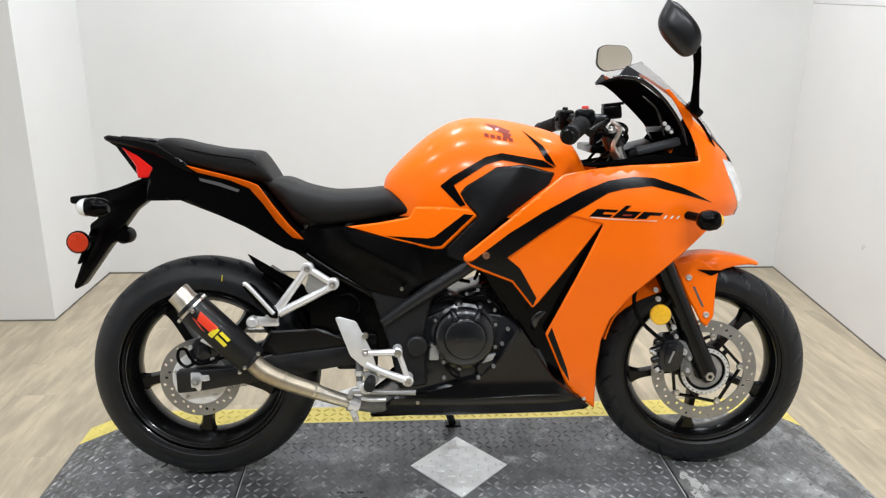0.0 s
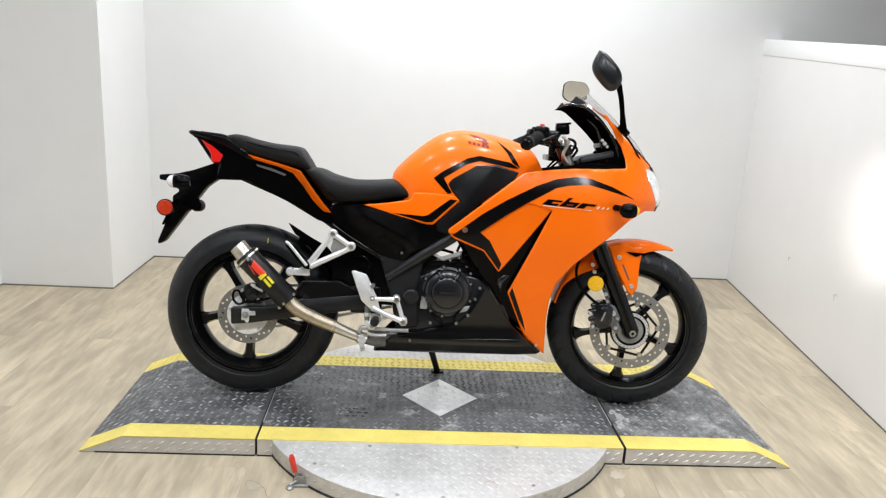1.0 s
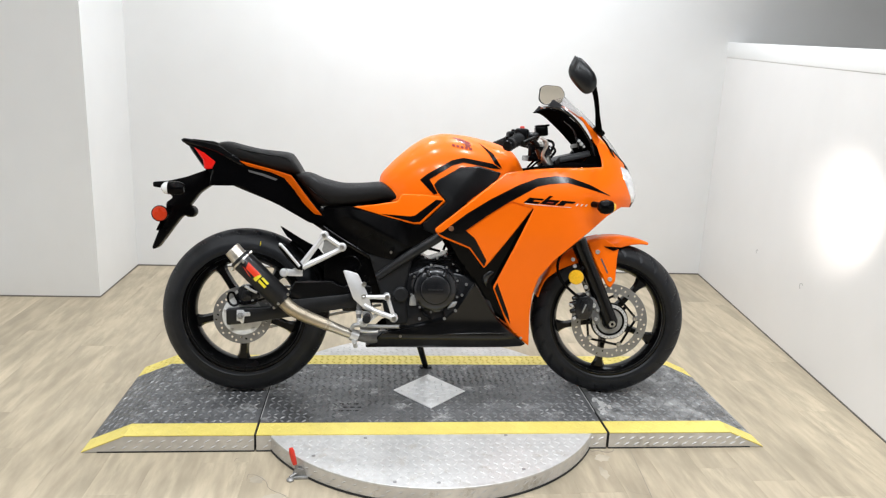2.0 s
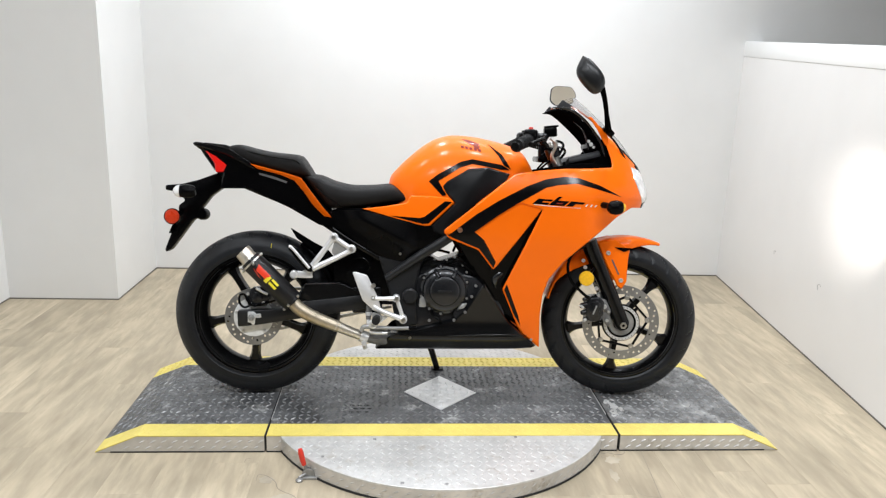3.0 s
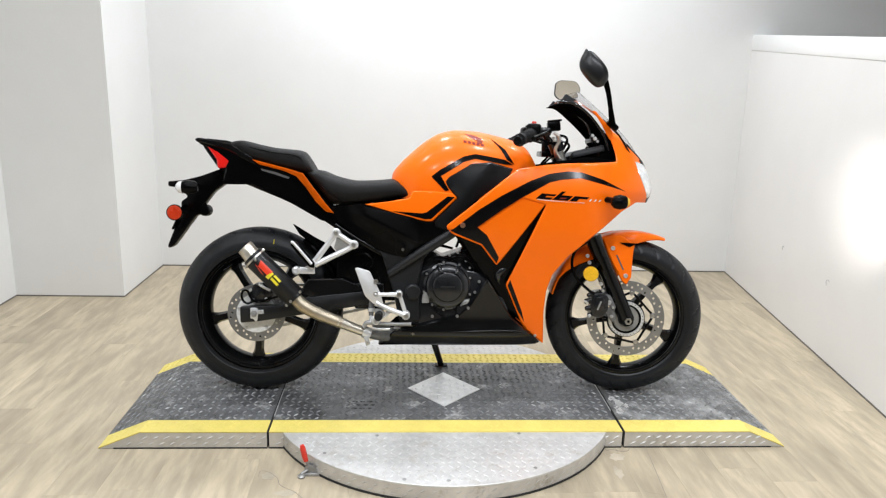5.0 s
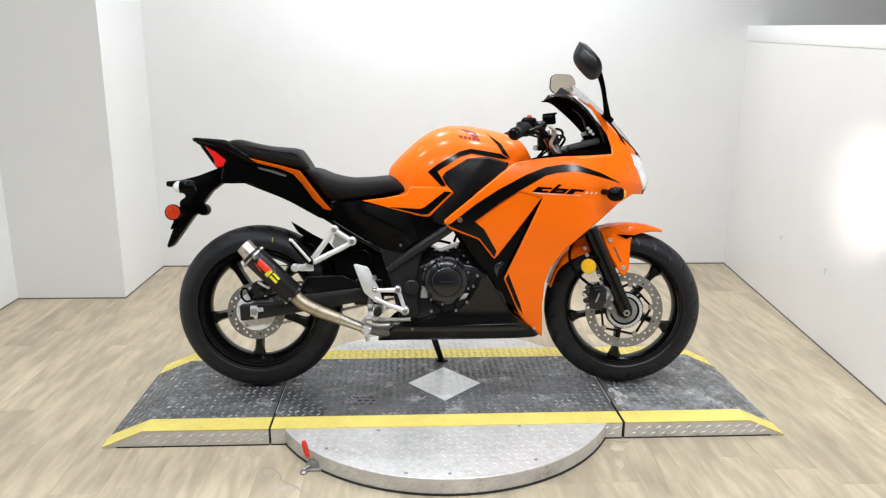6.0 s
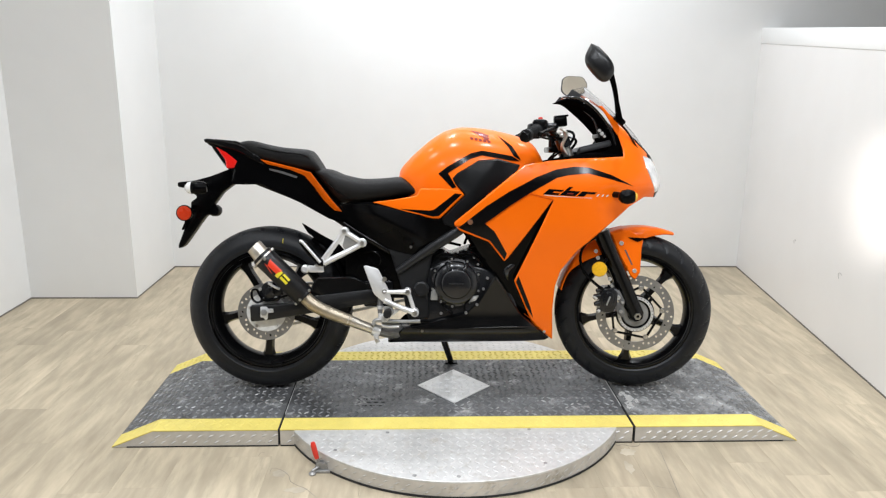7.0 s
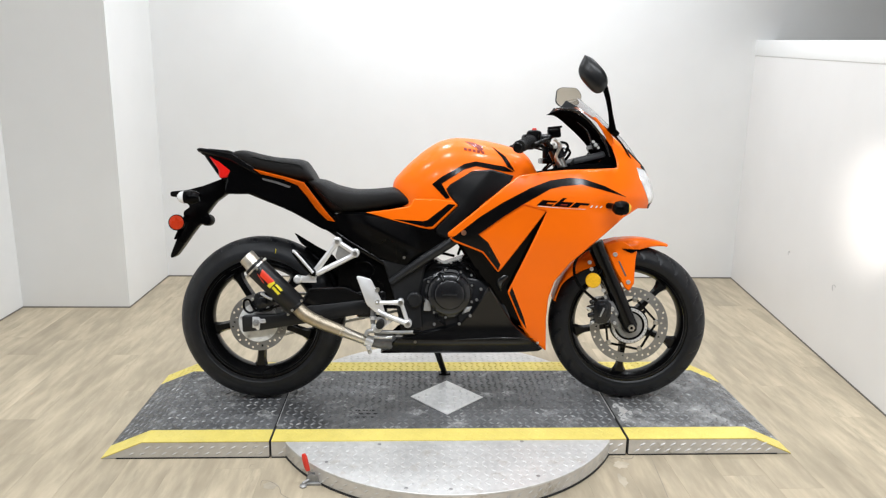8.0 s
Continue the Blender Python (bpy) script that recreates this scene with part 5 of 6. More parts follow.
foot_peg = part("foot_peg", tube_bm([(-0.236, V_F + 0.012, 0.328), (-0.238, V_F - 0.020, 0.327), (-0.239, V_F - 0.046, 0.326), (-0.239, V_F - 0.050, 0.326)], (0.011, 0.0145, 0.0145, 0.011), 18, 2), GRIP_RUBBER, bike, "black rubber foot peg")
part("peg_mount", prism_bm(rounded([(-0.254, 0.346), (-0.226, 0.346), (-0.214, 0.326), (-0.226, 0.310), (-0.252, 0.312)], 0.006), V_F + 0.010, V_F + 0.022, 0.002), GREY_CAST, foot_peg, "grey peg mount")
master = part("rear_brake_cylinder", tube_bm([(-0.264, V_F + 0.034, 0.385), (-0.266, V_F + 0.030, 0.352), (-0.267, V_F + 0.028, 0.318)], (0.010, 0.0105, 0.0085), 14, 2), BRACKET_GREY, bike, "grey rear brake cylinder")
part("rod_nut", tube_bm([(-0.266, V_F + 0.026, 0.346), (-0.266, V_F + 0.026, 0.334)], 0.0125, 6, 1), ALLOY, master)
part("rod_end", tube_bm([(-0.267, V_F + 0.026, 0.320), (-0.266, V_F + 0.024, 0.296)], (0.0065, 0.0085), 10, 1), ALLOY, master)
pedal = part("brake_pedal", tube_bm([(-0.292, V_F + 0.022, 0.276), (-0.284, V_F + 0.020, 0.292), (-0.262, V_F + 0.018, 0.294), (-0.22, V_F + 0.016, 0.291), (-0.160, V_F + 0.010, 0.291), (-0.118, V_F - 0.004, 0.294)], (0.0075, 0.008, 0.0085, 0.007, 0.0065, 0.007), 12, 4), GREY_CAST, bike, "grey aluminium brake pedal")
part("pedal_hub", lathe_bm([(0, -0.010), (0.012, -0.010), (0.016, -0.006), (0.016, 0.012)], 20, Matrix.Translation((-0.250, V_F + 0.014, 0.304))), ALLOY, pedal)
part("hub_bolt", bolt_bm((-0.250, V_F + 0.004, 0.304), 0.0075, 0.006), ZINC, pedal)
part("linkage", bar_bm(Vector((-0.246, V_F + 0.020, 0.300)), Vector((-0.196, V_F + 0.018, 0.338)), 0.014, 0.008), ALLOY, pedal, "bright link rising to the heel plate")
part("linkage", prism_bm(rounded([(-0.262, 0.286), (-0.205, 0.284), (-0.190, 0.274), (-0.215, 0.262), (-0.262, 0.264)], 0.005), V_F + 0.024, V_F + 0.034, 0.002), GREY_CAST, pedal, "cast lower link")
part("return_spring", tube_bm([(-0.262, V_F + 0.012, 0.276), (-0.235, V_F + 0.012, 0.271), (-0.198, V_F + 0.012, 0.272)], 0.0048, 10, 2), ZINC, pedal)
part("toe_pad", box_bm(0.030, 0.026, 0.010, Matrix.Translation((-0.108, V_F - 0.010, 0.296)), 0.003), BLACK_MATT, pedal)

V_P = -0.165
hanger = part("pillion_hanger", tube_bm([(-0.394, V_P + 0.004, 0.613), (-0.412, V_P + 0.004, 0.588), (-0.474, V_P + 0.002, 0.503)], (0.0125, 0.0095, 0.0115), 14, 4), ALLOY, bike, "silver pillion footrest hanger")
part("lower_bar", tube_bm([(-0.331, V_P + 0.004, 0.572), (-0.352, V_P + 0.004, 0.556), (-0.468, V_P + 0.002, 0.498)], (0.0125, 0.0095, 0.0115), 14, 4), ALLOY, hanger)
part("upper_bar", tube_bm([(-0.394, V_P + 0.004, 0.613), (-0.331, V_P + 0.004, 0.572)], 0.0095, 14, 1), ALLOY, hanger)
part("web", prism_bm(rounded([(-0.390, 0.604), (-0.342, 0.572), (-0.358, 0.556), (-0.392, 0.545), (-0.402, 0.560)], 0.004), V_P + 0.006, V_P + 0.012, 0.001), GREY_CAST, hanger)
for bu, bw in ((-0.394, 0.613), (-0.331, 0.572)):
    part("boss", lathe_bm([(0, -0.008), (0.012, -0.008), (0.0155, -0.005), (0.016, 0.01)], 22, Matrix.Translation((bu, V_P + 0.002, bw))), ALLOY, hanger)
    part("bolt", bolt_bm((bu, V_P - 0.006, bw), 0.008, 0.006), STEEL, hanger)
peg = part("pillion_peg", prism_bm(rounded([(-0.552, 0.572), (-0.545, 0.584), (-0.530, 0.580), (-0.466, 0.508), (-0.468, 0.490), (-0.484, 0.492), (-0.520, 0.530)], 0.005), V_P - 0.03, V_P - 0.008, 0.003), BLACK_MATT, bike, "folded black pillion peg")
part("peg_edge", tube_bm([(-0.548, V_P - 0.031, 0.580), (-0.536, V_P - 0.031, 0.574), (-0.476, V_P - 0.031, 0.504)], 0.0055, 10, 4), ALLOY, peg)
part("peg_knuckle", box_bm(0.026, 0.03, 0.026, Matrix.Translation((-0.478, V_P - 0.008, 0.502)) @ pose(0, 0, 0, 0, 45), 0.004), ALLOY, peg)
mount = part("muffler_bracket", prism_bm(rounded([(-0.540, 0.470), (-0.532, 0.492), (-0.505, 0.490), (-0.470, 0.482), (-0.466, 0.466), (-0.515, 0.466)], 0.006), V_P - 0.006, V_P + 0.002, 0.0015), ALLOY, bike, "alloy muffler bracket")
part("boss", lathe_bm([(0, -0.022), (0.010, -0.022), (0.0145, -0.018), (0.0155, 0.0)], 22, Matrix.Translation((-0.532, V_P - 0.004, 0.479))), ALLOY, mount)
part("bracket_plate", prism_bm(rounded([(-0.525, 0.470), (-0.470, 0.466), (-0.468, 0.490), (-0.500, 0.494)], 0.004), V_P - 0.004, V_P + 0.006, 0.001), ALLOY, mount)

# ---- bodywork ----
# tank
rings = []
for k in range(49):
    f = k / 48
    u = -0.203 + 0.548 * (0.5 - 0.5 * math.cos(math.pi * f))
    top = glide(u, TANK_TOP)
    ring = []
    for j in range(33):
        a = math.pi * j / 32
        w = 0.74 + (top - 0.74) * math.sin(a) ** 0.8
        v = tank_w(u, w) * (-1 if a < math.pi / 2 else 1) if 0 < j < 32 else (-1 if j == 0 else 1) * glide(u, TANK_HALF)
        ring.append((u, v if abs(a - math.pi / 2) > 1e-6 else 0.0, w))
    rings.append(ring)
tank = part("fuel_tank", loft_bm(rings), ORANGE, bike, "glossy orange fuel tank")
lower_w = lambda u, w: flank_w(u, w) + 0.006
both_sides("tank_side_panel", [(-0.300, 0.716), (-0.21, 0.728), (-0.135, 0.742), (-0.123, 0.768), (-0.05, 0.768), (0.018, 0.762), (0.036, 0.746), (-0.052, 0.660), (-0.075, 0.660), (-0.172, 0.680)], lower_w, ORANGE, tank, "", edge=0.005)
both_sides("tank_stripe", [(-0.008, 0.768), (-0.058, 0.820), (-0.026, 0.845), (0.057, 0.893), (0.098, 0.903), (0.205, 0.885), (0.236, 0.866), (0.200, 0.868), (0.098, 0.886), (0.057, 0.874), (-0.024, 0.822), (0.006, 0.772)], tank_w, BLACK_STRIPE, tank, "", lift=0.0015, thick=0.0012, edge=0, corner=0.003, step=0.012)
both_sides("tank_stripe", [(0.160, 0.962), (0.209, 0.922), (0.240, 0.868), (0.213, 0.884), (0.195, 0.918)], tank_w, BLACK_STRIPE, tank, "", lift=0.0015, thick=0.0012, edge=0, corner=0, step=0.012)
both_sides("panel_stripe", [(-0.195, 0.694), (-0.089, 0.688), (-0.073, 0.692), (0.001, 0.750), (0.026, 0.748), (-0.056, 0.669), (-0.078, 0.667)], lower_w, BLACK_STRIPE, tank, "", lift=0.001, thick=0.001, edge=0, corner=0.002, step=0.012)
# wing badge and lettering on the tank, as plain shapes
both_sides("badge", [(0.062, 0.980), (0.092, 0.975), (0.128, 0.960), (0.118, 0.951), (0.096, 0.957)], tank_w, MAROON_DECAL, tank, "", lift=0.0016, thick=0.0012, edge=0, corner=0.002, step=0.008)
both_sides("badge", [(0.104, 0.956), (0.130, 0.952), (0.122, 0.940), (0.108, 0.944)], tank_w, MAROON_DECAL, tank, "", lift=0.0016, thick=0.0012, edge=0, corner=0.002, step=0.008)
for k in range(5):
    u0 = 0.058 + k * 0.0155
    both_sides("badge_bar", [(u0, 0.954 - k * 0.003), (u0 + 0.011, 0.952 - k * 0.003), (u0 + 0.011, 0.943 - k * 0.003), (u0, 0.945 - k * 0.003)], tank_w, MAROON_DECAL, tank, "", lift=0.0016, thick=0.0012, edge=0, corner=0, step=0.01)

pad_w = lambda u, w: max(tank_w(u, w), flank_w(u, min(w, 0.80)) - 0.02 * max(0, w - 0.78) / 0.1) + 0.004 + 0.007 * max(0.0, 1 - abs((u - 0.095) - 0.7 * (w - 0.80)) / 0.07)
both_sides("knee_pad", [(-0.010, 0.803), (0.006, 0.822), (0.083, 0.868), (0.153, 0.874), (0.238, 0.854), (0.222, 0.824), (0.095, 0.728), (0.014, 0.650), (0.004, 0.622), (-0.04, 0.640), (-0.045, 0.662), (0.036, 0.744), (0.0, 0.784)], pad_w, KNEE_PLASTIC, bike, "black grained knee panel", edge=0.006, step=0.011)
side_outline = [(-0.425, 0.700), (-0.380, 0.718), (-0.300, 0.718), (-0.172, 0.690), (-0.066, 0.668), (-0.03, 0.690), (0.02, 0.660), (0.012, 0.618), (-0.045, 0.584), (-0.100, 0.553), (-0.150, 0.521), (-0.20, 0.530), (-0.245, 0.547), (-0.338, 0.606), (-0.395, 0.648)]


def side_w(u, w):
    """The flank with a slanting crease that fades out towards the front."""
    d = w - (0.609 - 0.5 * (u + 0.162))
    fade = glide(u, [(-0.36, 0.0), (-0.27, 1.0), (-0.15, 1.0), (-0.09, 0.0)])
    return flank_w(u, w) + 0.024 * fade * max(0.0, 1 - (d / 0.10 if d > 0 else -d / 0.045))


side_cover = both_sides("side_cover", side_outline, side_w, BLACK_MATT, bike, "black plastic side cover", edge=0.008, step=0.011)
part("bolt", bolt_bm((-0.156, -0.161, 0.557), 0.005, 0.006), STEEL, side_cover)


def cushion_bm(top, bottom, half, u0, u1, count=36, square=0.42):
    """A padded seat: rounded sections along u, drawn in at both ends."""
    sections = []
    for k in range(count + 1):
        f = 0.5 - 0.5 * math.cos(math.pi * k / count)
        u = u0 + (u1 - u0) * f
        t, b, h = glide(u, top), glide(u, bottom), glide(u, half)
        ring = []
        for j in range(28):
            a = 2 * math.pi * j / 28
            c, s = math.cos(a), math.sin(a)
            v = h * math.copysign(abs(c) ** square, c) * (1.0 if s < 0 else 1 - 0.10 * s)
            w = (t + b) / 2 + (t - b) / 2 * math.copysign(abs(s) ** 0.62, s)
            ring.append((u, v, w))
        sections.append(ring)
    return loft_bm(sections)


pillion = part("pillion_seat", cushion_bm([(-0.795, 0.918), (-0.783, 0.936), (-0.75, 0.940), (-0.68, 0.926), (-0.619, 0.915), (-0.57, 0.911), (-0.530, 0.907), (-0.505, 0.876), (-0.480, 0.834)], [(-0.795, 0.900), (-0.712, 0.868), (-0.648, 0.852), (-0.506, 0.822), (-0.480, 0.822)], [(-0.795, 0.045), (-0.75, 0.085), (-0.6, 0.110), (-0.51, 0.118), (-0.480, 0.100)], -0.795, -0.480), SEAT_VINYL, bike, "black vinyl pillion seat")
part("seam", tube_bm([(-0.74, -0.0835, 0.918), (-0.619, -0.109, 0.895), (-0.535, -0.1155, 0.882), (-0.514, -0.112, 0.845)], 0.0018, 8, 6), BLACK_MATT, pillion)
rider = part("rider_seat", cushion_bm([(-0.512, 0.838), (-0.467, 0.838), (-0.401, 0.816), (-0.324, 0.802), (-0.25, 0.805), (-0.199, 0.810), (-0.165, 0.795), (-0.122, 0.758)], [(-0.512, 0.828), (-0.451, 0.752), (-0.416, 0.712), (-0.333, 0.714), (-0.263, 0.722), (-0.122, 0.742)], [(-0.512, 0.100), (-0.45, 0.135), (-0.35, 0.150), (-0.25, 0.155), (-0.17, 0.135), (-0.122, 0.12)], -0.512, -0.122), SEAT_VINYL, bike, "black vinyl rider's seat")
part("seam", tube_bm([(-0.485, -0.116, 0.815), (-0.44, -0.140, 0.772), (-0.395, -0.146, 0.738), (-0.375, -0.147, 0.726)], 0.0018, 8, 6), BLACK_MATT, rider)

# tail
tail_outline = [(-0.905, 0.935), (-0.86, 0.936), (-0.783, 0.922), (-0.745, 0.902), (-0.700, 0.872), (-0.660, 0.858), (-0.592, 0.843), (-0.530, 0.826), (-0.495, 0.800), (-0.412, 0.705), (-0.380, 0.668), (-0.405, 0.643), (-0.452, 0.655), (-0.558, 0.713), (-0.664, 0.760), (-0.710, 0.780), (-0.815, 0.778), (-0.80, 0.84), (-0.858, 0.905), (-0.898, 0.924)]
tail = both_sides("tail_panel", tail_outline, flank_w, BLACK_GLOSS, bike, "black tail panel", edge=0.006)
strip_foot = [(-0.702, 0.860), (-0.677, 0.852), (-0.592, 0.832), (-0.542, 0.812), (-0.507, 0.772), (-0.472, 0.724), (-0.432, 0.686), (-0.405, 0.680)]
strip_w = lambda u, w: flank_w(u, w) + 1.1 * max(0.0, w - glide(u, strip_foot))  # overhangs towards its upper edge
both_sides("tail_strip", [(-0.702, 0.870), (-0.648, 0.857), (-0.577, 0.840), (-0.512, 0.822), (-0.470, 0.767), (-0.405, 0.682), (-0.432, 0.686), (-0.472, 0.724), (-0.507, 0.772), (-0.542, 0.812), (-0.592, 0.832), (-0.677, 0.852)], strip_w, ORANGE, tail, "orange strip along the tail", lift=0.003, thick=0.010, edge=0.002, corner=0.003, step=0.008)
both_sides("tail_lettering", [(-0.672, 0.838), (-0.618, 0.826), (-0.566, 0.808), (-0.572, 0.802), (-0.622, 0.818), (-0.668, 0.830)], flank_w, GREY_DECAL, tail, "", lift=0.001, thick=0.001, edge=0, corner=0.001, step=0.01)
both_sides("tail_light", [(-0.868, 0.916), (-0.829, 0.896), (-0.787, 0.863), (-0.800, 0.838), (-0.828, 0.836), (-0.833, 0.868)], flank_w, RED_LENS, bike, "red tail light lens", lift=0.003, thick=0.02, edge=0.004, corner=0.005, step=0.012)
grab = [(-0.912, 0.940), (-0.900, 0.945), (-0.84, 0.938), (-0.779, 0.926), (-0.700, 0.880), (-0.683, 0.850), (-0.705, 0.856), (-0.790, 0.900), (-0.861, 0.920), (-0.905, 0.930)]
both_sides("grab_rail", grab, lambda u, w: flank_w(u, w) + 0.010, BLACK_SATIN, bike, "black pillion grab rail", edge=0.006, thick=0.014, corner=0.004, step=0.014)
tail_rings = []
for u, lo, hi in ((-0.885, 0.908, 0.934), (-0.84, 0.845, 0.936), (-0.78, 0.785, 0.926), (-0.70, 0.785, 0.885), (-0.6, 0.745, 0.850), (-0.5, 0.690, 0.815), (-0.41, 0.655, 0.70)):
    h = flank_w(u, (lo + hi) / 2) - 0.008
    tail_rings.append([(u, -h, lo + 0.01), (u, -h, hi - 0.012), (u, -h * 0.6, hi), (u, h * 0.6, hi), (u, h, hi - 0.012), (u, h, lo + 0.01), (u, h * 0.7, lo), (u, -h * 0.7, lo)])
part("tail_tray", loft_bm(tail_rings), BLACK_MATT, bike)
part("rack_plate", prism_bm(rounded([(-0.875, 0.944), (-0.80, 0.938), (-0.775, 0.928), (-0.79, 0.926), (-0.87, 0.936)], 0.003), -0.05, 0.05, 0.001), BLACK_SATIN, bike, "small dark plate behind the seat")

# number plate hanger with lamps
hang = [(-1.023, 0.786), (-0.963, 0.792), (-0.903, 0.808), (-0.815, 0.842), (-0.81, 0.785), (-0.833, 0.768), (-0.858, 0.749), (-0.906, 0.685), (-0.899, 0.67), (-0.924, 0.66), (-1.005, 0.548), (-1.023, 0.538), (-1.027, 0.548), (-0.996, 0.627), (-0.977, 0.649), (-0.976, 0.713), (-0.951, 0.731), (-0.985, 0.763), (-1.023, 0.768)]
hang_ob = part("plate_hanger", prism_bm(rounded(hang, 0.006, 2), -0.024, 0.024, 0.004), BLACK_MATT, bike, "black rear mudguard and plate hanger")
part("hanger_boss", lathe_bm([(0, -0.03), (0.014, -0.03), (0.020, -0.022), (0.022, 0.02), (0, 0.02)], 20, Matrix.Translation((-0.893, 0, 0.680))), BLACK_MATT, hang_ob)
part("plate_back", box_bm(0.006, 0.08, 0.10, Matrix.Translation((-0.985, 0, 0.655)) @ pose(0, 0, 0, 0, 24), 0.002), BLACK_MATT, hang_ob)
for s in (-1, 1):
    sig = part("rear_signal", lathe_bm([(0, -0.036), (0.014, -0.034), (0.022, -0.022), (0.025, 0.0), (0.020, 0.028), (0.012, 0.04), (0, 0.042)], 24, pose(-0.920, s * 0.125, 0.766, 0, 0, 90)), BLACK_GLOSS, bike, "small black turn signal with clear lens")
    part("lens", lathe_bm([(0, 0.0435), (0.010, 0.0415), (0.0195, 0.032), (0.0235, 0.018)], 24, pose(-0.9215, s * 0.125, 0.766, 0, 0, 90)), CLEAR_LENS, sig)
    part("stalk", tube_bm([(-0.925, s * 0.05, 0.772), (-0.93, s * 0.11, 0.770)], 0.010, 12, 1), BLACK_MATT, sig)
    ref = part("rear_reflector", lathe_bm([(0, -0.006), (0.023, -0.006), (0.027, -0.002), (0.027, 0.006), (0, 0.006)], 32, Matrix.Translation((-0.979, s * 0.092, 0.674)) @ (Matrix.Identity(4) if s < 0 else pose(0, 0, 0, 180))), RED_REFLECTOR, bike, "round red side reflector")
    part("reflector_rim", lathe_bm([(0.026, -0.0035), (0.029, -0.003), (0.0295, 0.004), (0.026, 0.004)], 32, Matrix.Translation((-0.979, s * 0.092, 0.674)) @ (Matrix.Identity(4) if s < 0 else pose(0, 0, 0, 180)), True), BLACK_MATT, ref)
    part("reflector_stay", tube_bm([(-0.975, s * 0.088, 0.674), (-0.955, s * 0.05, 0.68)], 0.008, 10, 1), BLACK_MATT, ref)

# main fairing
upper = [(0.000, 0.632), (-0.004, 0.648), (0.107, 0.740), (0.188, 0.808), (0.244, 0.851), (0.33, 0.866), (0.416, 0.874), (0.52, 0.878), (0.606, 0.884), (0.606, 0.913), (0.594, 0.969), (0.582, 1.008), (0.613, 0.998), (0.672, 0.951), (0.725, 0.905), (0.758, 0.868), (0.780, 0.820), (0.785, 0.778), (0.768, 0.738), (0.691, 0.740), (0.626, 0.707), (0.51, 0.608), (0.435, 0.541), (0.385, 0.474), (0.368, 0.414), (0.365, 0.332), (0.374, 0.204), (0.305, 0.258), (0.288, 0.281), (0.217, 0.435), (0.345, 0.728), (0.257, 0.750), (0.19, 0.708), (0.097, 0.640)]
fairing = both_sides("main_fairing", upper, fairing_w, ORANGE, bike, "glossy orange side fairing", edge=0.005, step=0.017, corner=0.007)
inner = [(0.004, 0.630), (0.030, 0.645), (0.095, 0.655), (0.19, 0.722), (0.257, 0.762), (0.352, 0.740), (0.194, 0.522), (0.180, 0.506), (0.122, 0.578), (0.02, 0.617)]
both_sides("inner_fairing", inner, fairing_w, ORANGE, fairing, "", lift=-0.008, edge=0.004, step=0.017)
both_sides("vent_recess", [(0.356, 0.742), (0.300, 0.690), (0.180, 0.530), (0.168, 0.500), (0.205, 0.425), (0.232, 0.420), (0.352, 0.722)], fairing_w, BLACK_GLOSS, fairing, "", lift=-0.026, edge=0, step=0.02)
both_sides("fairing_stripe", [(0.020, 0.636), (0.108, 0.706), (0.189, 0.758), (0.285, 0.809), (0.355, 0.836), (0.42, 0.846), (0.471, 0.843), (0.55, 0.818), (0.635, 0.779), (0.55, 0.802), (0.465, 0.823), (0.396, 0.816), (0.354, 0.806), (0.257, 0.7505), (0.19, 0.7075), (0.097, 0.6390), (0.012, 0.6315)], fairing_w, BLACK_STRIPE, fairing, "", lift=0.001, thick=0.001, edge=0, corner=0.002, step=0.013)
both_sides("inner_stripe", [(0.010, 0.631), (0.060, 0.648), (0.092, 0.655), (0.140, 0.616), (0.187, 0.536), (0.180, 0.514), (0.124, 0.584), (0.030, 0.621)], fairing_w, BLACK_STRIPE, fairing, "", lift=-0.0065, thick=0.001, edge=0, corner=0.002, step=0.013)
both_sides("edge_stripe", [(0.232, 0.454), (0.283, 0.333), (0.295, 0.292), (0.268, 0.335), (0.224, 0.432)], fairing_w, BLACK_STRIPE, fairing, "", lift=0.001, thick=0.001, edge=0, corner=0.002, step=0.013)
# model lettering as plain slanted shapes
for outline, ink in (
    ([(0.3060, 0.7487), (0.3270, 0.7672), (0.3800, 0.7642), (0.3730, 0.7579), (0.3450, 0.7594), (0.3390, 0.7542), (0.3660, 0.7527), (0.3590, 0.7457)], BLACK_STRIPE),
    ([(0.3640, 0.7457), (0.3990, 0.7753), (0.4120, 0.7746), (0.3970, 0.7620), (0.4380, 0.7594), (0.4190, 0.7427)], BLACK_STRIPE),
    ([(0.4250, 0.7420), (0.4450, 0.7598), (0.4960, 0.7561), (0.4880, 0.7490), (0.4610, 0.7505), (0.4510, 0.7413)], BLACK_STRIPE),
    ([(0.3940, 0.7538), (0.4160, 0.7527), (0.4110, 0.7487), (0.3890, 0.7498)], MAROON_DECAL),
    ([(0.312, 0.7475), (0.354, 0.7435), (0.444, 0.7375), (0.480, 0.737), (0.480, 0.735), (0.352, 0.7415), (0.310, 0.7455)], WHITE_DECAL),
    ([(0.496, 0.742), (0.502, 0.750), (0.507, 0.7495), (0.501, 0.7415)], WHITE_DECAL),
    ([(0.514, 0.7415), (0.520, 0.749), (0.525, 0.7485), (0.519, 0.741)], WHITE_DECAL),
    ([(0.531, 0.741), (0.537, 0.748), (0.542, 0.7475), (0.536, 0.7405)], WHITE_DECAL),
):
    both_sides("letter_shape", outline, fairing_w, ink, fairing, "", lift=0.0018 if ink is MAROON_DECAL else 0.0012, thick=0.001, edge=0, corner=0, step=0.012)
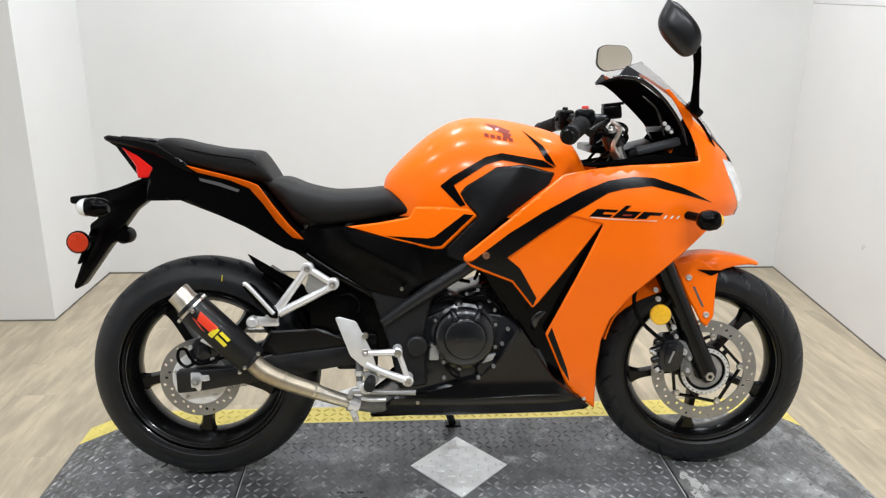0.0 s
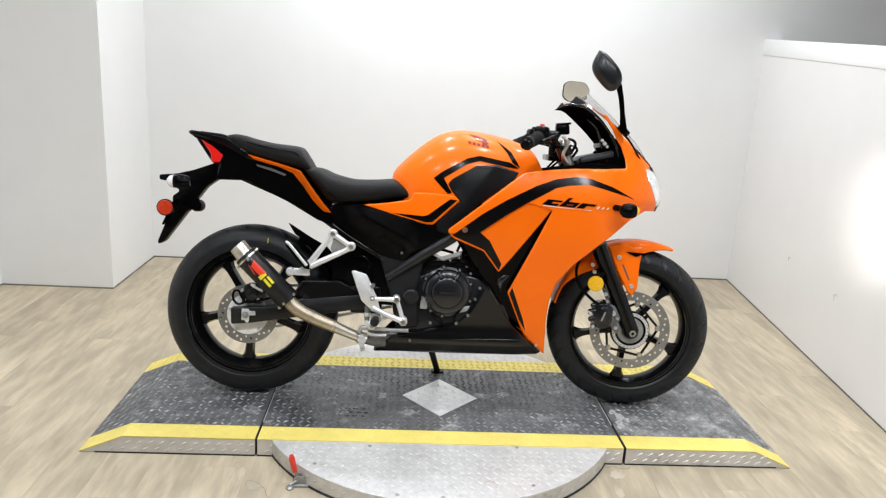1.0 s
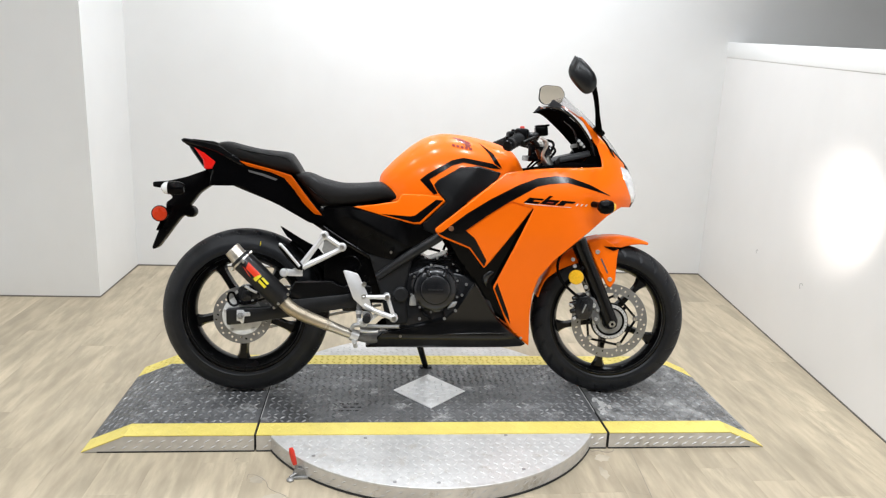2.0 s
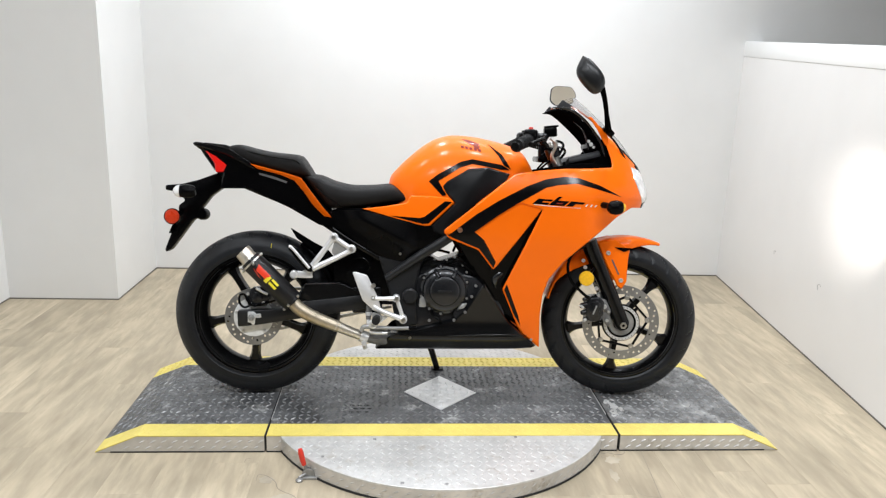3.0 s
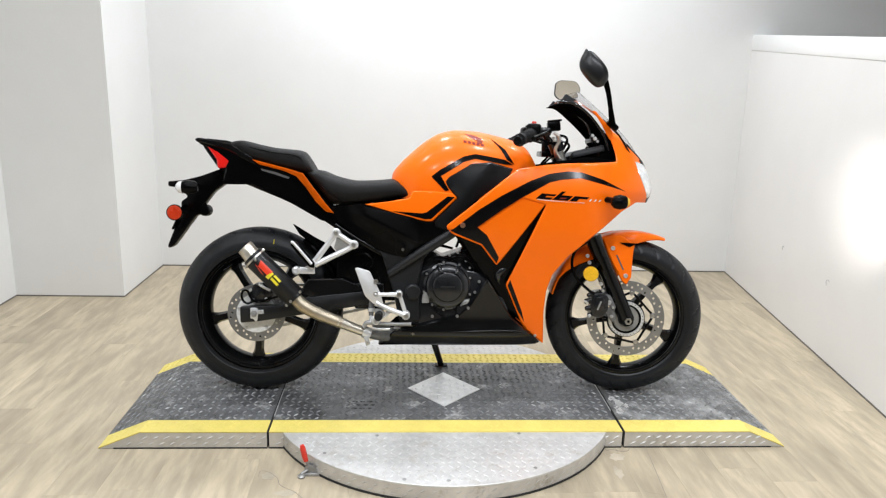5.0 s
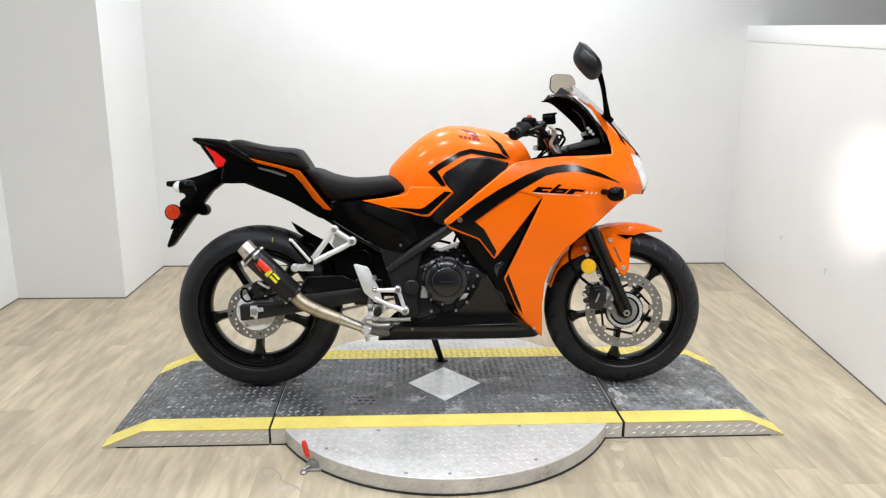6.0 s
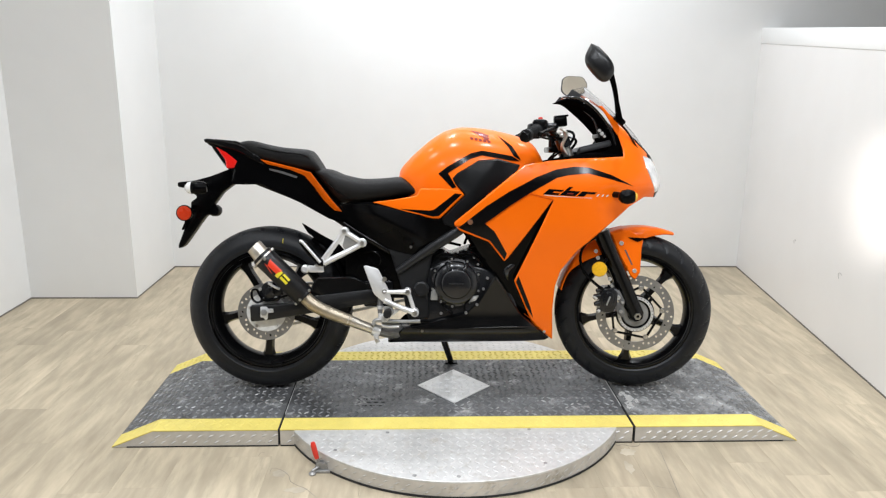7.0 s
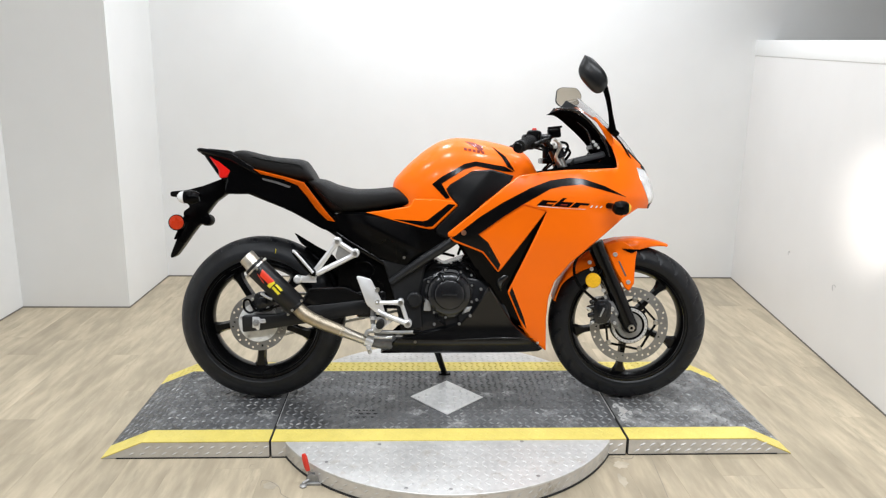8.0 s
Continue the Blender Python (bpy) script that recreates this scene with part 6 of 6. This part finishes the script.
for bu, bw, lift in ((0.053, 0.650, 0.0), (0.340, 0.238, 0.0)):
    part("bolt", bolt_bm((bu, -(fairing_w(bu, bw) + lift), bw), 0.0095 if bw > 0.5 else 0.005, 0.005), GOLD_HOSE if bw > 0.5 else ZINC, fairing)
both_sides("fairing_liner", [(0.040, 0.612), (0.128, 0.590), (0.20, 0.51), (0.24, 0.40), (0.30, 0.28), (0.236, 0.325), (0.150, 0.455), (0.098, 0.520)], lambda u, w: fairing_w(u, w) - 0.032, BLACK_GLOSS, bike, "black inner fairing", edge=0.004)
part("radiator_hose", tube_bm([(0.30, -0.10, 0.52), (0.24, -0.14, 0.505), (0.195, -0.15, 0.475), (0.20, -0.12, 0.43)], 0.016, 14, 5), ENGINE_BLACK, bike)
part("radiator", span_bm(0.30, 0.33, -0.14, 0.14, 0.42, 0.68, 0.006), ENGINE_BLACK, bike)
belly_outline = [(0.150, 0.456), (0.232, 0.333), (0.245, 0.312), (0.362, 0.212), (0.345, 0.203), (-0.03, 0.200), (-0.245, 0.198), (-0.180, 0.260), (-0.06, 0.288), (0.044, 0.314), (0.092, 0.358)]
belly = both_sides("belly_pan", belly_outline, belly_w, BELLY_BLACK, bike, "black belly pan", edge=0.006, step=0.009)
part("belly_floor", prism_bm(rounded([(-0.24, 0.200), (0.345, 0.204), (0.355, 0.214), (0.24, 0.24), (-0.18, 0.24)], 0.006), -0.112, 0.112, 0.006), BELLY_BLACK, belly)
part("bolt", bolt_bm((-0.115, -0.143, 0.247), 0.005, 0.005), STEEL, belly)
crease = [(u, -belly_w(u, w) - 0.0005, w) for u, w in ((0.02, 0.257), (0.10, 0.259), (0.18, 0.262), (0.26, 0.262), (0.32, 0.258))]
part("belly_ridge", tube_bm(crease, (0.0006, 0.003, 0.0035, 0.003, 0.0006), 10, 6), BELLY_BLACK, belly)

# headlight, front signals
both_sides("headlight", [(0.690, 0.890), (0.740, 0.880), (0.769, 0.840), (0.785, 0.795), (0.782, 0.768), (0.744, 0.754), (0.724, 0.79), (0.702, 0.840)], fairing_w, CLEAR_LENS, bike, "clear headlight lens", lift=0.003, thick=0.01, edge=0.003, corner=0.006, step=0.01)
both_sides("chin_trim", [(0.742, 0.754), (0.784, 0.769), (0.776, 0.740), (0.744, 0.738)], fairing_w, BLACK_GLOSS, bike, "black trim under the headlight", lift=0.002, thick=0.006, edge=0.002, corner=0.003, step=0.01)
both_sides("nose_trim", [(0.655, 0.962), (0.672, 0.951), (0.725, 0.905), (0.750, 0.876), (0.738, 0.876), (0.712, 0.905), (0.664, 0.945)], fairing_w, BLACK_GLOSS, bike, "dark trim along the foot of the screen", lift=0.0015, thick=0.004, edge=0.001, corner=0.003, step=0.01)
nose_rings = []
for k in range(13):
    w = 0.745 + 0.15 * k / 12
    u1 = nose_u(w)
    nose_rings.append([(u1 - 0.045 + 0.040 * math.cos(a), 0.10 * math.sin(a), w) for a in [math.pi * (j / 16 - 0.5) for j in range(17)]])
part("nose_core", loft_bm(nose_rings), BLACK_MATT, bike)
for s in (-1, 1):
    sig = part("front_signal", lathe_bm([(0, -0.03), (0.014, -0.028), (0.023, -0.016), (0.026, 0.002), (0.022, 0.020), (0.011, 0.031), (0, 0.033)], 24, pose(0.592, s * 0.285, 0.742, 0, 0, 90)), BLACK_GLOSS, bike, "black front turn signal with a small amber lens")
    part("signal_lens", lathe_bm([(0, -0.033), (0.012, -0.031), (0.0185, -0.022), (0.0205, -0.016)], 24, pose(0.592, s * 0.285, 0.742, 0, 0, 90)), AMBER, sig, "small amber lens")
    part("stalk", tube_bm([(0.590, s * 0.268, 0.744), (0.57, s * 0.23, 0.748), (0.55, s * 0.19, 0.752)], 0.011, 12, 3), BLACK_MATT, sig)

# windscreen and cockpit
def screen_point(f, q, out=0.0):
    """f from the foot to the top, q across from -1 to 1."""
    mid = (glide(f, [(0, 0.748), (0.3, 0.683), (0.55, 0.623), (0.8, 0.558), (1, 0.500)]), glide(f, [(0, 0.891), (0.3, 0.979), (0.55, 1.040), (0.8, 1.100), (1, 1.150)]))
    side = (glide(f, [(0, 0.690), (0.3, 0.622), (0.55, 0.555), (0.8, 0.485), (1, 0.425)]), glide(f, [(0, 0.892), (0.3, 0.985), (0.55, 1.040), (0.8, 1.090), (1, 1.126)]))
    half = glide(f, [(0, 0.105), (0.3, 0.125), (0.6, 0.128), (1, 0.105)])
    b = abs(q) ** 2.2
    return Vector((mid[0] + (side[0] - mid[0]) * b + out, half * q, mid[1] + (side[1] - mid[1]) * b + out * 0.7))


def screen_bm(f0, f1, q0, q1, out, thick, n=18, m=22):
    bm = bmesh.new()
    layers = []
    for o in (out, out - thick):
        layers.append([[bm.verts.new(screen_point(f0 + (f1 - f0) * i / n, q0 + (q1 - q0) * j / m, o)) for j in range(m + 1)] for i in range(n + 1)])
    for lay in layers:
        for i in range(n):
            for j in range(m):
                bm.faces.new((lay[i][j], lay[i + 1][j], lay[i + 1][j + 1], lay[i][j + 1]))
    a, b = layers
    for i in range(n):
        for j in (0, m):
            bm.faces.new((a[i][j], a[i + 1][j], b[i + 1][j], b[i][j]))
    for j in range(m):
        for i in (0, n):
            bm.faces.new((a[i][j], a[i][j + 1], b[i][j + 1], b[i][j]))
    return bm


screen = part("windscreen", screen_bm(0, 1, -1, 1, 0, 0.0025), SMOKE_GLASS, bike, "clear lightly tinted windscreen")
screen.visible_shadow = False
for s in (-1, 1):
    # edge strip coloured as a reflection of the orange cowl
    part("screen_edge", screen_bm(0.02, 0.97, 0.985 * s, 1.005 * s, 0.003, 0.005, 18, 3), EDGE_REFLECTION, bike, "screen edge with the orange bodywork's reflection painted in")
    part("screen_seal", tube_bm([screen_point(0.04 + 0.12 * k, 1.03 * s, 0.003) for k in range(5)], 0.003, 8, 3), BLACK_MATT, bike, "black rubber seal of the screen")
    arm_in = [(0.560, 1.030), (0.600, 1.000), (0.625, 0.96), (0.650, 0.89), (0.650, 0.83), (0.40, 0.83), (0.45, 0.885), (0.530, 0.915), (0.565, 0.945), (0.588, 0.978), (0.580, 1.008)]
    if s > 0:
        part("cockpit_side", panel_bm(arm_in, lambda u, w: 0.135, 0.008, 0.004, 0.018, side=s), COCKPIT_BLACK, bike, "black inner cockpit panel")
    else:
        part("cockpit_side", panel_bm([(0.622, 0.885), (0.612, 0.955), (0.587, 1.005), (0.575, 0.985), (0.576, 0.95), (0.555, 0.905), (0.46, 0.883), (0.44, 0.876)], lambda u, w: 0.122, 0.006, 0.003, 0.018, side=s, corner=0.004), COCKPIT_BLACK, bike, "black inner cockpit panel")
    part("cockpit_tray", prism_bm(rounded([(0.335, 0.868), (0.60, 0.876), (0.608, 0.890), (0.50, 0.900), (0.34, 0.874)], 0.003), 0.02 * s, 0.16 * s, 0.002), COCKPIT_BLACK, bike)
    part("tray_wing", box_bm(0.12, 0.07, 0.025, Matrix.Translation((0.515, 0.10 * s, 0.915)) @ pose(0, 0, 0, 12 * s, -14), 0.006), COCKPIT_GREY, bike)
    part("screen_surround", panel_bm([(0.518, 1.066), (0.530, 1.066), (0.557, 1.037), (0.582, 1.013), (0.594, 0.996), (0.598, 0.978), (0.588, 0.962), (0.575, 0.981), (0.553, 1.021), (0.533, 1.049)], lambda u, w: 0.150, 0.004, 0.002, 0.012, side=s, corner=0.003), ORANGE, bike, "narrow orange surround of the screen")
    part("screen_shade", panel_bm([(0.429, 1.129), (0.407, 1.102), (0.424, 1.099), (0.468, 1.090), (0.480, 1.099)], lambda u, w: 0.114, 0.003, 0.001, 0.012, side=s, corner=0.004), SHADE_GREY, bike, "dark smoked patch at the top of the screen")
# gloss tubes added only to catch highlight lines on the near visor edge
part("highlight_rail", tube_bm([(0.395, -0.105, 1.100), (0.421, -0.122, 1.098), (0.460, -0.126, 1.090), (0.508, -0.128, 1.057), (0.548, -0.130, 1.012), (0.572, -0.132, 0.972), (0.588, -0.134, 0.925)], (0.002, 0.005, 0.0062, 0.0052, 0.0045, 0.0045, 0.003), 12, 6), RAIL_GLOSS, bike, "glossy black rail added for the highlight along the visor edge")
part("highlight_rail", tube_bm([(0.470, -0.120, 1.050), (0.505, -0.124, 1.020), (0.520, -0.126, 0.985), (0.528, -0.128, 0.950)], (0.0015, 0.0035, 0.004, 0.002), 10, 6), RAIL_GLOSS, bike, "glossy black ridge added for a highlight inside the cockpit")
latch = part("cockpit_latch", box_bm(0.034, 0.010, 0.018, Matrix.Translation((0.536, -0.126, 0.968)) @ pose(0, 0, 0, 0, 38), 0.003), ENGINE_BLACK, bike, "small black bracket with bright bolts")
for bu, bw, br in ((0.527, 0.979, 0.006), (0.536, 0.968, 0.0075), (0.546, 0.958, 0.005)):
    part("bolt", lathe_bm([(0.0, 0.004), (br * 0.8, 0.004), (br, 0.0)], 10, Matrix.Translation((bu, -0.132, bw)) @ Matrix.Diagonal((1, -1, 1, 1))), ZINC, latch)
visor_rows = []
for k in range(15):
    f = k / 14
    cu = glide(f, [(0, 0.386), (0.25, 0.438), (0.5, 0.502), (0.75, 0.556), (1, 0.600)])
    cw = glide(f, [(0, 1.092), (0.22, 1.108), (0.5, 1.066), (0.75, 1.016), (1, 0.965)])
    half = glide(f, [(0, 0.012), (0.12, 0.06), (0.3, 0.10), (0.6, 0.118), (1, 0.112)])
    deep = glide(f, [(0, 0.002), (0.3, 0.008), (0.7, 0.010), (1, 0.014)])
    top = [(cu, half * q / 6, cw - 0.07 * half * (q / 6) ** 2) for q in range(-6, 7)]
    low = [(cu - 0.006, half * q / 6 * 0.97, cw - deep - 0.08 * half * (q / 6) ** 2) for q in range(6, -7, -1)]
    visor_rows.append(top + low)
part("cockpit_visor", loft_bm(visor_rows), COCKPIT_BLACK, bike, "black visor under the windscreen")
dash = part("instrument_cluster", box_bm(0.045, 0.17, 0.075, Matrix.Translation((0.585, 0, 0.955)) @ pose(0, 0, 0, 0, -32), 0.012, 3), BLACK_GLOSS, bike, "black instrument cluster")
part("display", box_bm(0.002, 0.11, 0.045, Matrix.Translation((0.5655, 0, 0.9435)) @ pose(0, 0, 0, 0, -32), 0.001), COCKPIT_BLACK, dash)
part("cluster_bracket", tube_bm([(0.60, 0.04, 0.97), (0.62, 0.06, 1.0), (0.60, 0.09, 1.03)], 0.008, 10, 4), ENGINE_BLACK, dash)
part("bolt", bolt_bm((0.592, -0.10, 0.985), 0.008), STEEL, dash)
part("steering_head", tube_bm([HEAD_POINT + AXIS * 0.45, HEAD_POINT + AXIS * 0.62], 0.035, 18, 1), BLACK_SATIN, bike)

# yokes, bars and controls
yoke = steered("top_yoke", prism_bm([(-0.03, 0.0), (0.05, 0.0), (0.05, 0.022), (-0.03, 0.022)], -0.125, 0.125, 0.006), BLACK_SATIN, bike, "black top yoke")
yoke.data.transform(Matrix.Translation(fork_at(0.665, 0) - Vector((0.03, 0, 0))))
for s in (-1, 1):
    clamp_at = fork_at(0.70, 0.098 * s)
    end = Vector((0.259, 0.355 * s, 0.958))
    hold = Vector((0.345, 0.13 * s, 1.000))
    d = (end - hold).normalized()
    bar = steered("clip_on", tube_bm([clamp_at - AXIS * 0.015, clamp_at + AXIS * 0.022], 0.027, 20, 1), ENGINE_BLACK, bike, "black clip-on clamp")
    steered("bar_tube", tube_bm([clamp_at + AXIS * 0.005, hold, end - d * 0.005], 0.011, 14, 1), BLACK_SATIN, bar)
    grip = steered("grip", tube_bm([hold + d * 0.108, hold + d * 0.112, end - d * 0.018, end - d * 0.014], (0.0235, 0.0198, 0.0198, 0.022), 22, 1), GRIP_RUBBER, bike, "black ribbed rubber grip")
    steered("bar_end", tube_bm([end - d * 0.014, end, end + d * 0.004], (0.016, 0.018, 0.014), 20, 1), BLACK_SATIN, grip)
    for k in range(9):
        p = hold + d * (0.122 + 0.0095 * k)
        steered("rib", tube_bm([p - d * 0.0018, p + d * 0.0018], 0.0211, 20, 1), GRIP_RUBBER, grip)
    boxp = hold + d * 0.066
    swi = steered("switch_box", box_bm(0.048, 0.054, 0.062, Matrix.Translation(boxp + Vector((0, 0, 0.002))) @ Matrix.Rotation(0.3 * s, 4, "Z"), 0.012, 3), BLACK_MATT, bike, "black handlebar switch box")
    steered("switch", box_bm(0.016, 0.020, 0.014, Matrix.Translation(boxp + Vector((0.0, 0, 0.034))), 0.004), RED_GRIP if s < 0 else BLACK_MATT, swi, "red stop switch" if s < 0 else "")
    steered("switch", box_bm(0.012, 0.016, 0.012, Matrix.Translation(boxp + Vector((-0.024, 0.0, 0.005))), 0.003), BLACK_GLOSS, swi)
    lever_at = hold + d * 0.035
    perch = steered("lever_perch", box_bm(0.055, 0.034, 0.032, Matrix.Translation(lever_at + Vector((0.024, 0, 0.0))), 0.008), ENGINE_BLACK, bike, "black lever perch")
    steered("lever", tube_bm([lever_at + Vector((0.045, 0, 0.004)), lever_at + d * 0.04 + Vector((0.058, 0, 0.006)), lever_at + d * 0.12 + Vector((0.045, 0, 0.004)), lever_at + d * 0.175 + Vector((0.042, 0, 0.002))], (0.008, 0.007, 0.0065, 0.009), 12, 5), BLACK_SATIN, perch, "black lever")
    if s < 0:
        tank_r = steered("fluid_reservoir", box_bm(0.046, 0.040, 0.034, Matrix.Translation(lever_at + Vector((0.062, 0.012, 0.020))) @ pose(0, 0, 0, 0, -6), 0.005), BLACK_GLOSS, bike, "square black brake fluid reservoir")
        steered("lid", box_bm(0.050, 0.044, 0.007, Matrix.Translation(lever_at + Vector((0.064, 0.012, 0.040))) @ pose(0, 0, 0, 0, -6), 0.002), BLACK_MATT, tank_r)
        steered("banjo", tube_bm([(0.395, -0.155, 0.992), (0.418, -0.155, 0.972), (0.405, -0.145, 0.930), (0.420, -0.13, 0.900)], (0.005, 0.006, 0.0065, 0.011), 12, 5), STEEL, bike, "bright brake line fitting")
    steered("cable", tube_bm([boxp + Vector((0.02, 0, -0.02)), boxp + Vector((0.07, -0.04 * s, -0.035)), boxp + Vector((0.10, -0.09 * s, -0.055)), boxp + Vector((0.05, -0.14 * s, -0.11))], 0.004, 8, 6), BLACK_MATT, bike)
    steered("fork_cap", lathe_bm([(0, 0.018), (0.012, 0.018), (0.014, 0.010), (0.019, 0.008), (0.020, 0)], 18, Matrix.Translation(fork_at(0.725, 0.098 * s)) @ pose(0, 0, 0, 90, 0, 0) @ Matrix.Rotation(radians(24), 4, "Y")), STEEL, bike)
for k, (a, b, c) in enumerate((((0.42, -0.05, 0.90), (0.455, -0.06, 0.965), (0.435, -0.02, 0.985)), ((0.43, 0.02, 0.89), (0.47, 0.0, 0.945), (0.445, 0.04, 0.965)), ((0.40, -0.09, 0.88), (0.43, -0.08, 0.93), (0.41, -0.05, 0.95)))):
    steered("cable", tube_bm([(a[0] - 0.02, a[1], a[2] - 0.04), a, b, c, (c[0] - 0.03, c[1], c[2] - 0.02)], 0.005, 8, 6), BLACK_GLOSS, bike)
steered("key_switch", lathe_bm([(0, 0.03), (0.016, 0.03), (0.019, 0.02), (0.019, -0.03)], 20, Matrix.Translation((0.385, 0, 0.945)) @ pose(0, 0, 0, 90)), BLACK_GLOSS, bike)

# mirrors
def mirror(s, centre, base, outline, shell_to):
    """shell_to: -1 where the rounded back faces the right-hand side, 1 where the glass does."""
    ring = [(p.x, p.y) for p in spline(outline + outline[:1], 5)[:-1]] if s < 0 else rounded(outline, 0.014, 4)
    at = Vector(centre)
    def place(x, z, depth, k):
        r = math.hypot(x, z)
        e = k + (0.05 / max(r, 0.001) - 1) * k * (1 - k) ** 2  # rounder towards the crown of the shell
        return at + Vector((x * e, depth * shell_to + (-0.15 if s < 0 else -0.75) * x * e, z * e))


    layers = [[place(x, z, d, k) for x, z in ring] for d, k in [(-0.008, 0.97), (-0.004, 1.0)] + [(0.024 * math.sin(a), max(0.02, math.cos(a) ** 0.8)) for a in [math.pi / 2 * k / 12 for k in range(1, 13)]]]
    back = part("mirror", loft_bm(layers), BLACK_SHELL, bike, "black fairing-mounted mirror")
    part("mirror_glass", loft_bm([[place(x, z, -0.0092, 0.94) for x, z in ring], [place(x, z, -0.0078, 0.94) for x, z in ring]]), MIRROR, back, "mirror glass", smooth=False)
    neck = at + Vector((0.036, 0.008 * shell_to, -0.042))
    foot_at = Vector(base)
    part("mirror_arm", tube_bm([neck, neck * 0.72 + foot_at * 0.28 + Vector((0.003, 0, 0.002)), neck * 0.4 + foot_at * 0.6 + Vector((0.002, 0, 0.002)), foot_at], (0.0095, 0.0085, 0.0080, 0.0125), 14, 5), COCKPIT_BLACK, back)
    part("arm_foot", box_bm(0.045, 0.026, 0.022, Matrix.Translation(base) @ pose(0, 0, 0, 0, 42), 0.006), BLACK_MATT, back)


mirror(-1, (0.463, -0.370, 1.180), (0.588, -0.170, 1.014), [(-0.030, 0.063), (-0.047, 0.025), (-0.045, -0.003), (-0.026, -0.031), (0.006, -0.060), (0.032, -0.055), (0.045, -0.028), (0.035, 0.007), (-0.004, 0.050)], -1)
mirror(1, (0.540, 0.360, 1.205), (0.615, 0.165, 1.010), [(-0.047, 0.035), (-0.028, 0.045), (0.030, 0.036), (0.048, 0.004), (0.042, -0.034), (-0.028, -0.043), (-0.051, -0.020)], 1)

# side stand under the far side, reaching the deck
foot_world = Vector((0.012, 0.238, DECK_Z + 0.004))
foot_local = bike.matrix_world.inverted() @ foot_world
stand = part("side_stand", tube_bm([(-0.045, 0.095, 0.235), (-0.03, 0.115, 0.175), tuple(foot_local)], (0.016, 0.014, 0.012), 14, 4), BLACK_SATIN, bike, "black side stand leg")
part("stand_foot", box_bm(0.05, 0.032, 0.006, Matrix.Translation(foot_local) @ pose(0, 0, 0, LEAN_DEG), 0.002), BLACK_SATIN, stand)
part("stand_spring", tube_bm([(-0.07, 0.10, 0.23), (-0.045, 0.115, 0.16)], 0.006, 10, 1), ZINC, stand)

# ---- floor boards and cracks ----
BOARD_W, BOARD_L = 0.152, 0.915
board_mesh = {}


def board_data(length, width):
    key = (round(length, 3), round(width, 3))
    if key not in board_mesh:
        bm = span_bm(-width / 2, width / 2, -length / 2, length / 2, -0.004, 0.0)
        bmesh.ops.bevel(bm, geom=[e for e in bm.edges if all(v.co.z > -0.001 for v in e.verts)], offset=0.0003, segments=1, affect="EDGES")
        data = bpy.data.meshes.new("plank")
        bm.to_mesh(data)
        bm.free()
        data.materials.append(PLANK)
        board_mesh[key] = data
    return board_mesh[key]


floor_ob = bpy.data.objects["floor"]
dice = random.Random(4)
far_verts, far_faces = [], []
x = LEFT - 0.02
while x < 3.5:
    top = BACK - 0.004
    length = dice.uniform(0.15, 1.0) * BOARD_L
    while top - REAR > 0.05:
        low = max(top - length, REAR)
        if x < 2.05 and top > -2.2:
            board = new("plank", board_data(top - low - 0.0002, BOARD_W - 0.0002))
            board.parent = floor_ob
            board.location = (x + BOARD_W / 2, (top + low) / 2, 0.0)
        else:
            k = len(far_verts)
            far_verts += [(x, low, 0), (x + BOARD_W - 0.0004, low, 0), (x + BOARD_W - 0.0004, top - 0.0004, 0), (x, top - 0.0004, 0)]
            far_faces.append((k, k + 1, k + 2, k + 3))
        top, length = low, BOARD_L
    x += BOARD_W
raw_part("far_planks", far_verts, far_faces, PLANK, floor_ob, "", "stuff")


def floor_crack(points, r=0.0016):
    bm = tube_bm([(px, py, 0.0004) for px, py in points], [r * 0.5] + [r] * (len(points) - 2) + [r * 0.4], 6, 3)
    for v in bm.verts:
        v.co.z = 0.0004 + (v.co.z - 0.0004) * 0.25
    structure(part("floor_crack", bm, CRACK), "fine dark crack in the vinyl floor")


floor_crack([(-0.665, -0.402), (-0.661, -0.38), (-0.646, -0.377)], 0.001)
floor_crack([(-0.605, -0.515), (-0.606, -0.482), (-0.59, -0.479), (-0.565, -0.496), (-0.543, -0.524), (-0.532, -0.557), (-0.507, -0.58), (-0.482, -0.596), (-0.455, -0.628), (-0.435, -0.653)], 0.0012)
floor_crack([(0.558, -0.34), (0.562, -0.356), (0.582, -0.349), (0.608, -0.361), (0.635, -0.358), (0.648, -0.335)], 0.0019)
floor_crack([(0.552, -0.375), (0.561, -0.387)], 0.0013)
floor_crack([(0.705, -0.34), (0.691, -0.473), (0.673, -0.631), (0.665, -0.692)], 0.0013)
floor_crack([(0.61, -0.574), (0.617, -0.61), (0.674, -0.628)], 0.001)

# pale worn patches beside the cracks
scuff_dice = random.Random(7)
for cx, cy, rx, ry in ((-0.505, -0.605, 0.045, 0.022), (-0.575, -0.510, 0.035, 0.025), (0.585, -0.40, 0.035, 0.035), (0.56, -0.50, 0.02, 0.05)):
    ring = [(cx + rx * scuff_dice.uniform(0.5, 1.0) * math.cos(2 * math.pi * k / 18), cy + ry * scuff_dice.uniform(0.5, 1.0) * math.sin(2 * math.pi * k / 18)) for k in range(18)]
    worn = part("floor_scuff", prism_bm(rounded(ring, 0.01, 2), 0, 0.0003), PALE_SCUFF, smooth=False)
    worn.data.transform(Matrix(((1, 0, 0, 0), (0, 0, 1, 0), (0, 1, 0, 0.0001), (0, 0, 0, 1))))
    structure(worn, "pale worn patch in the vinyl floor")
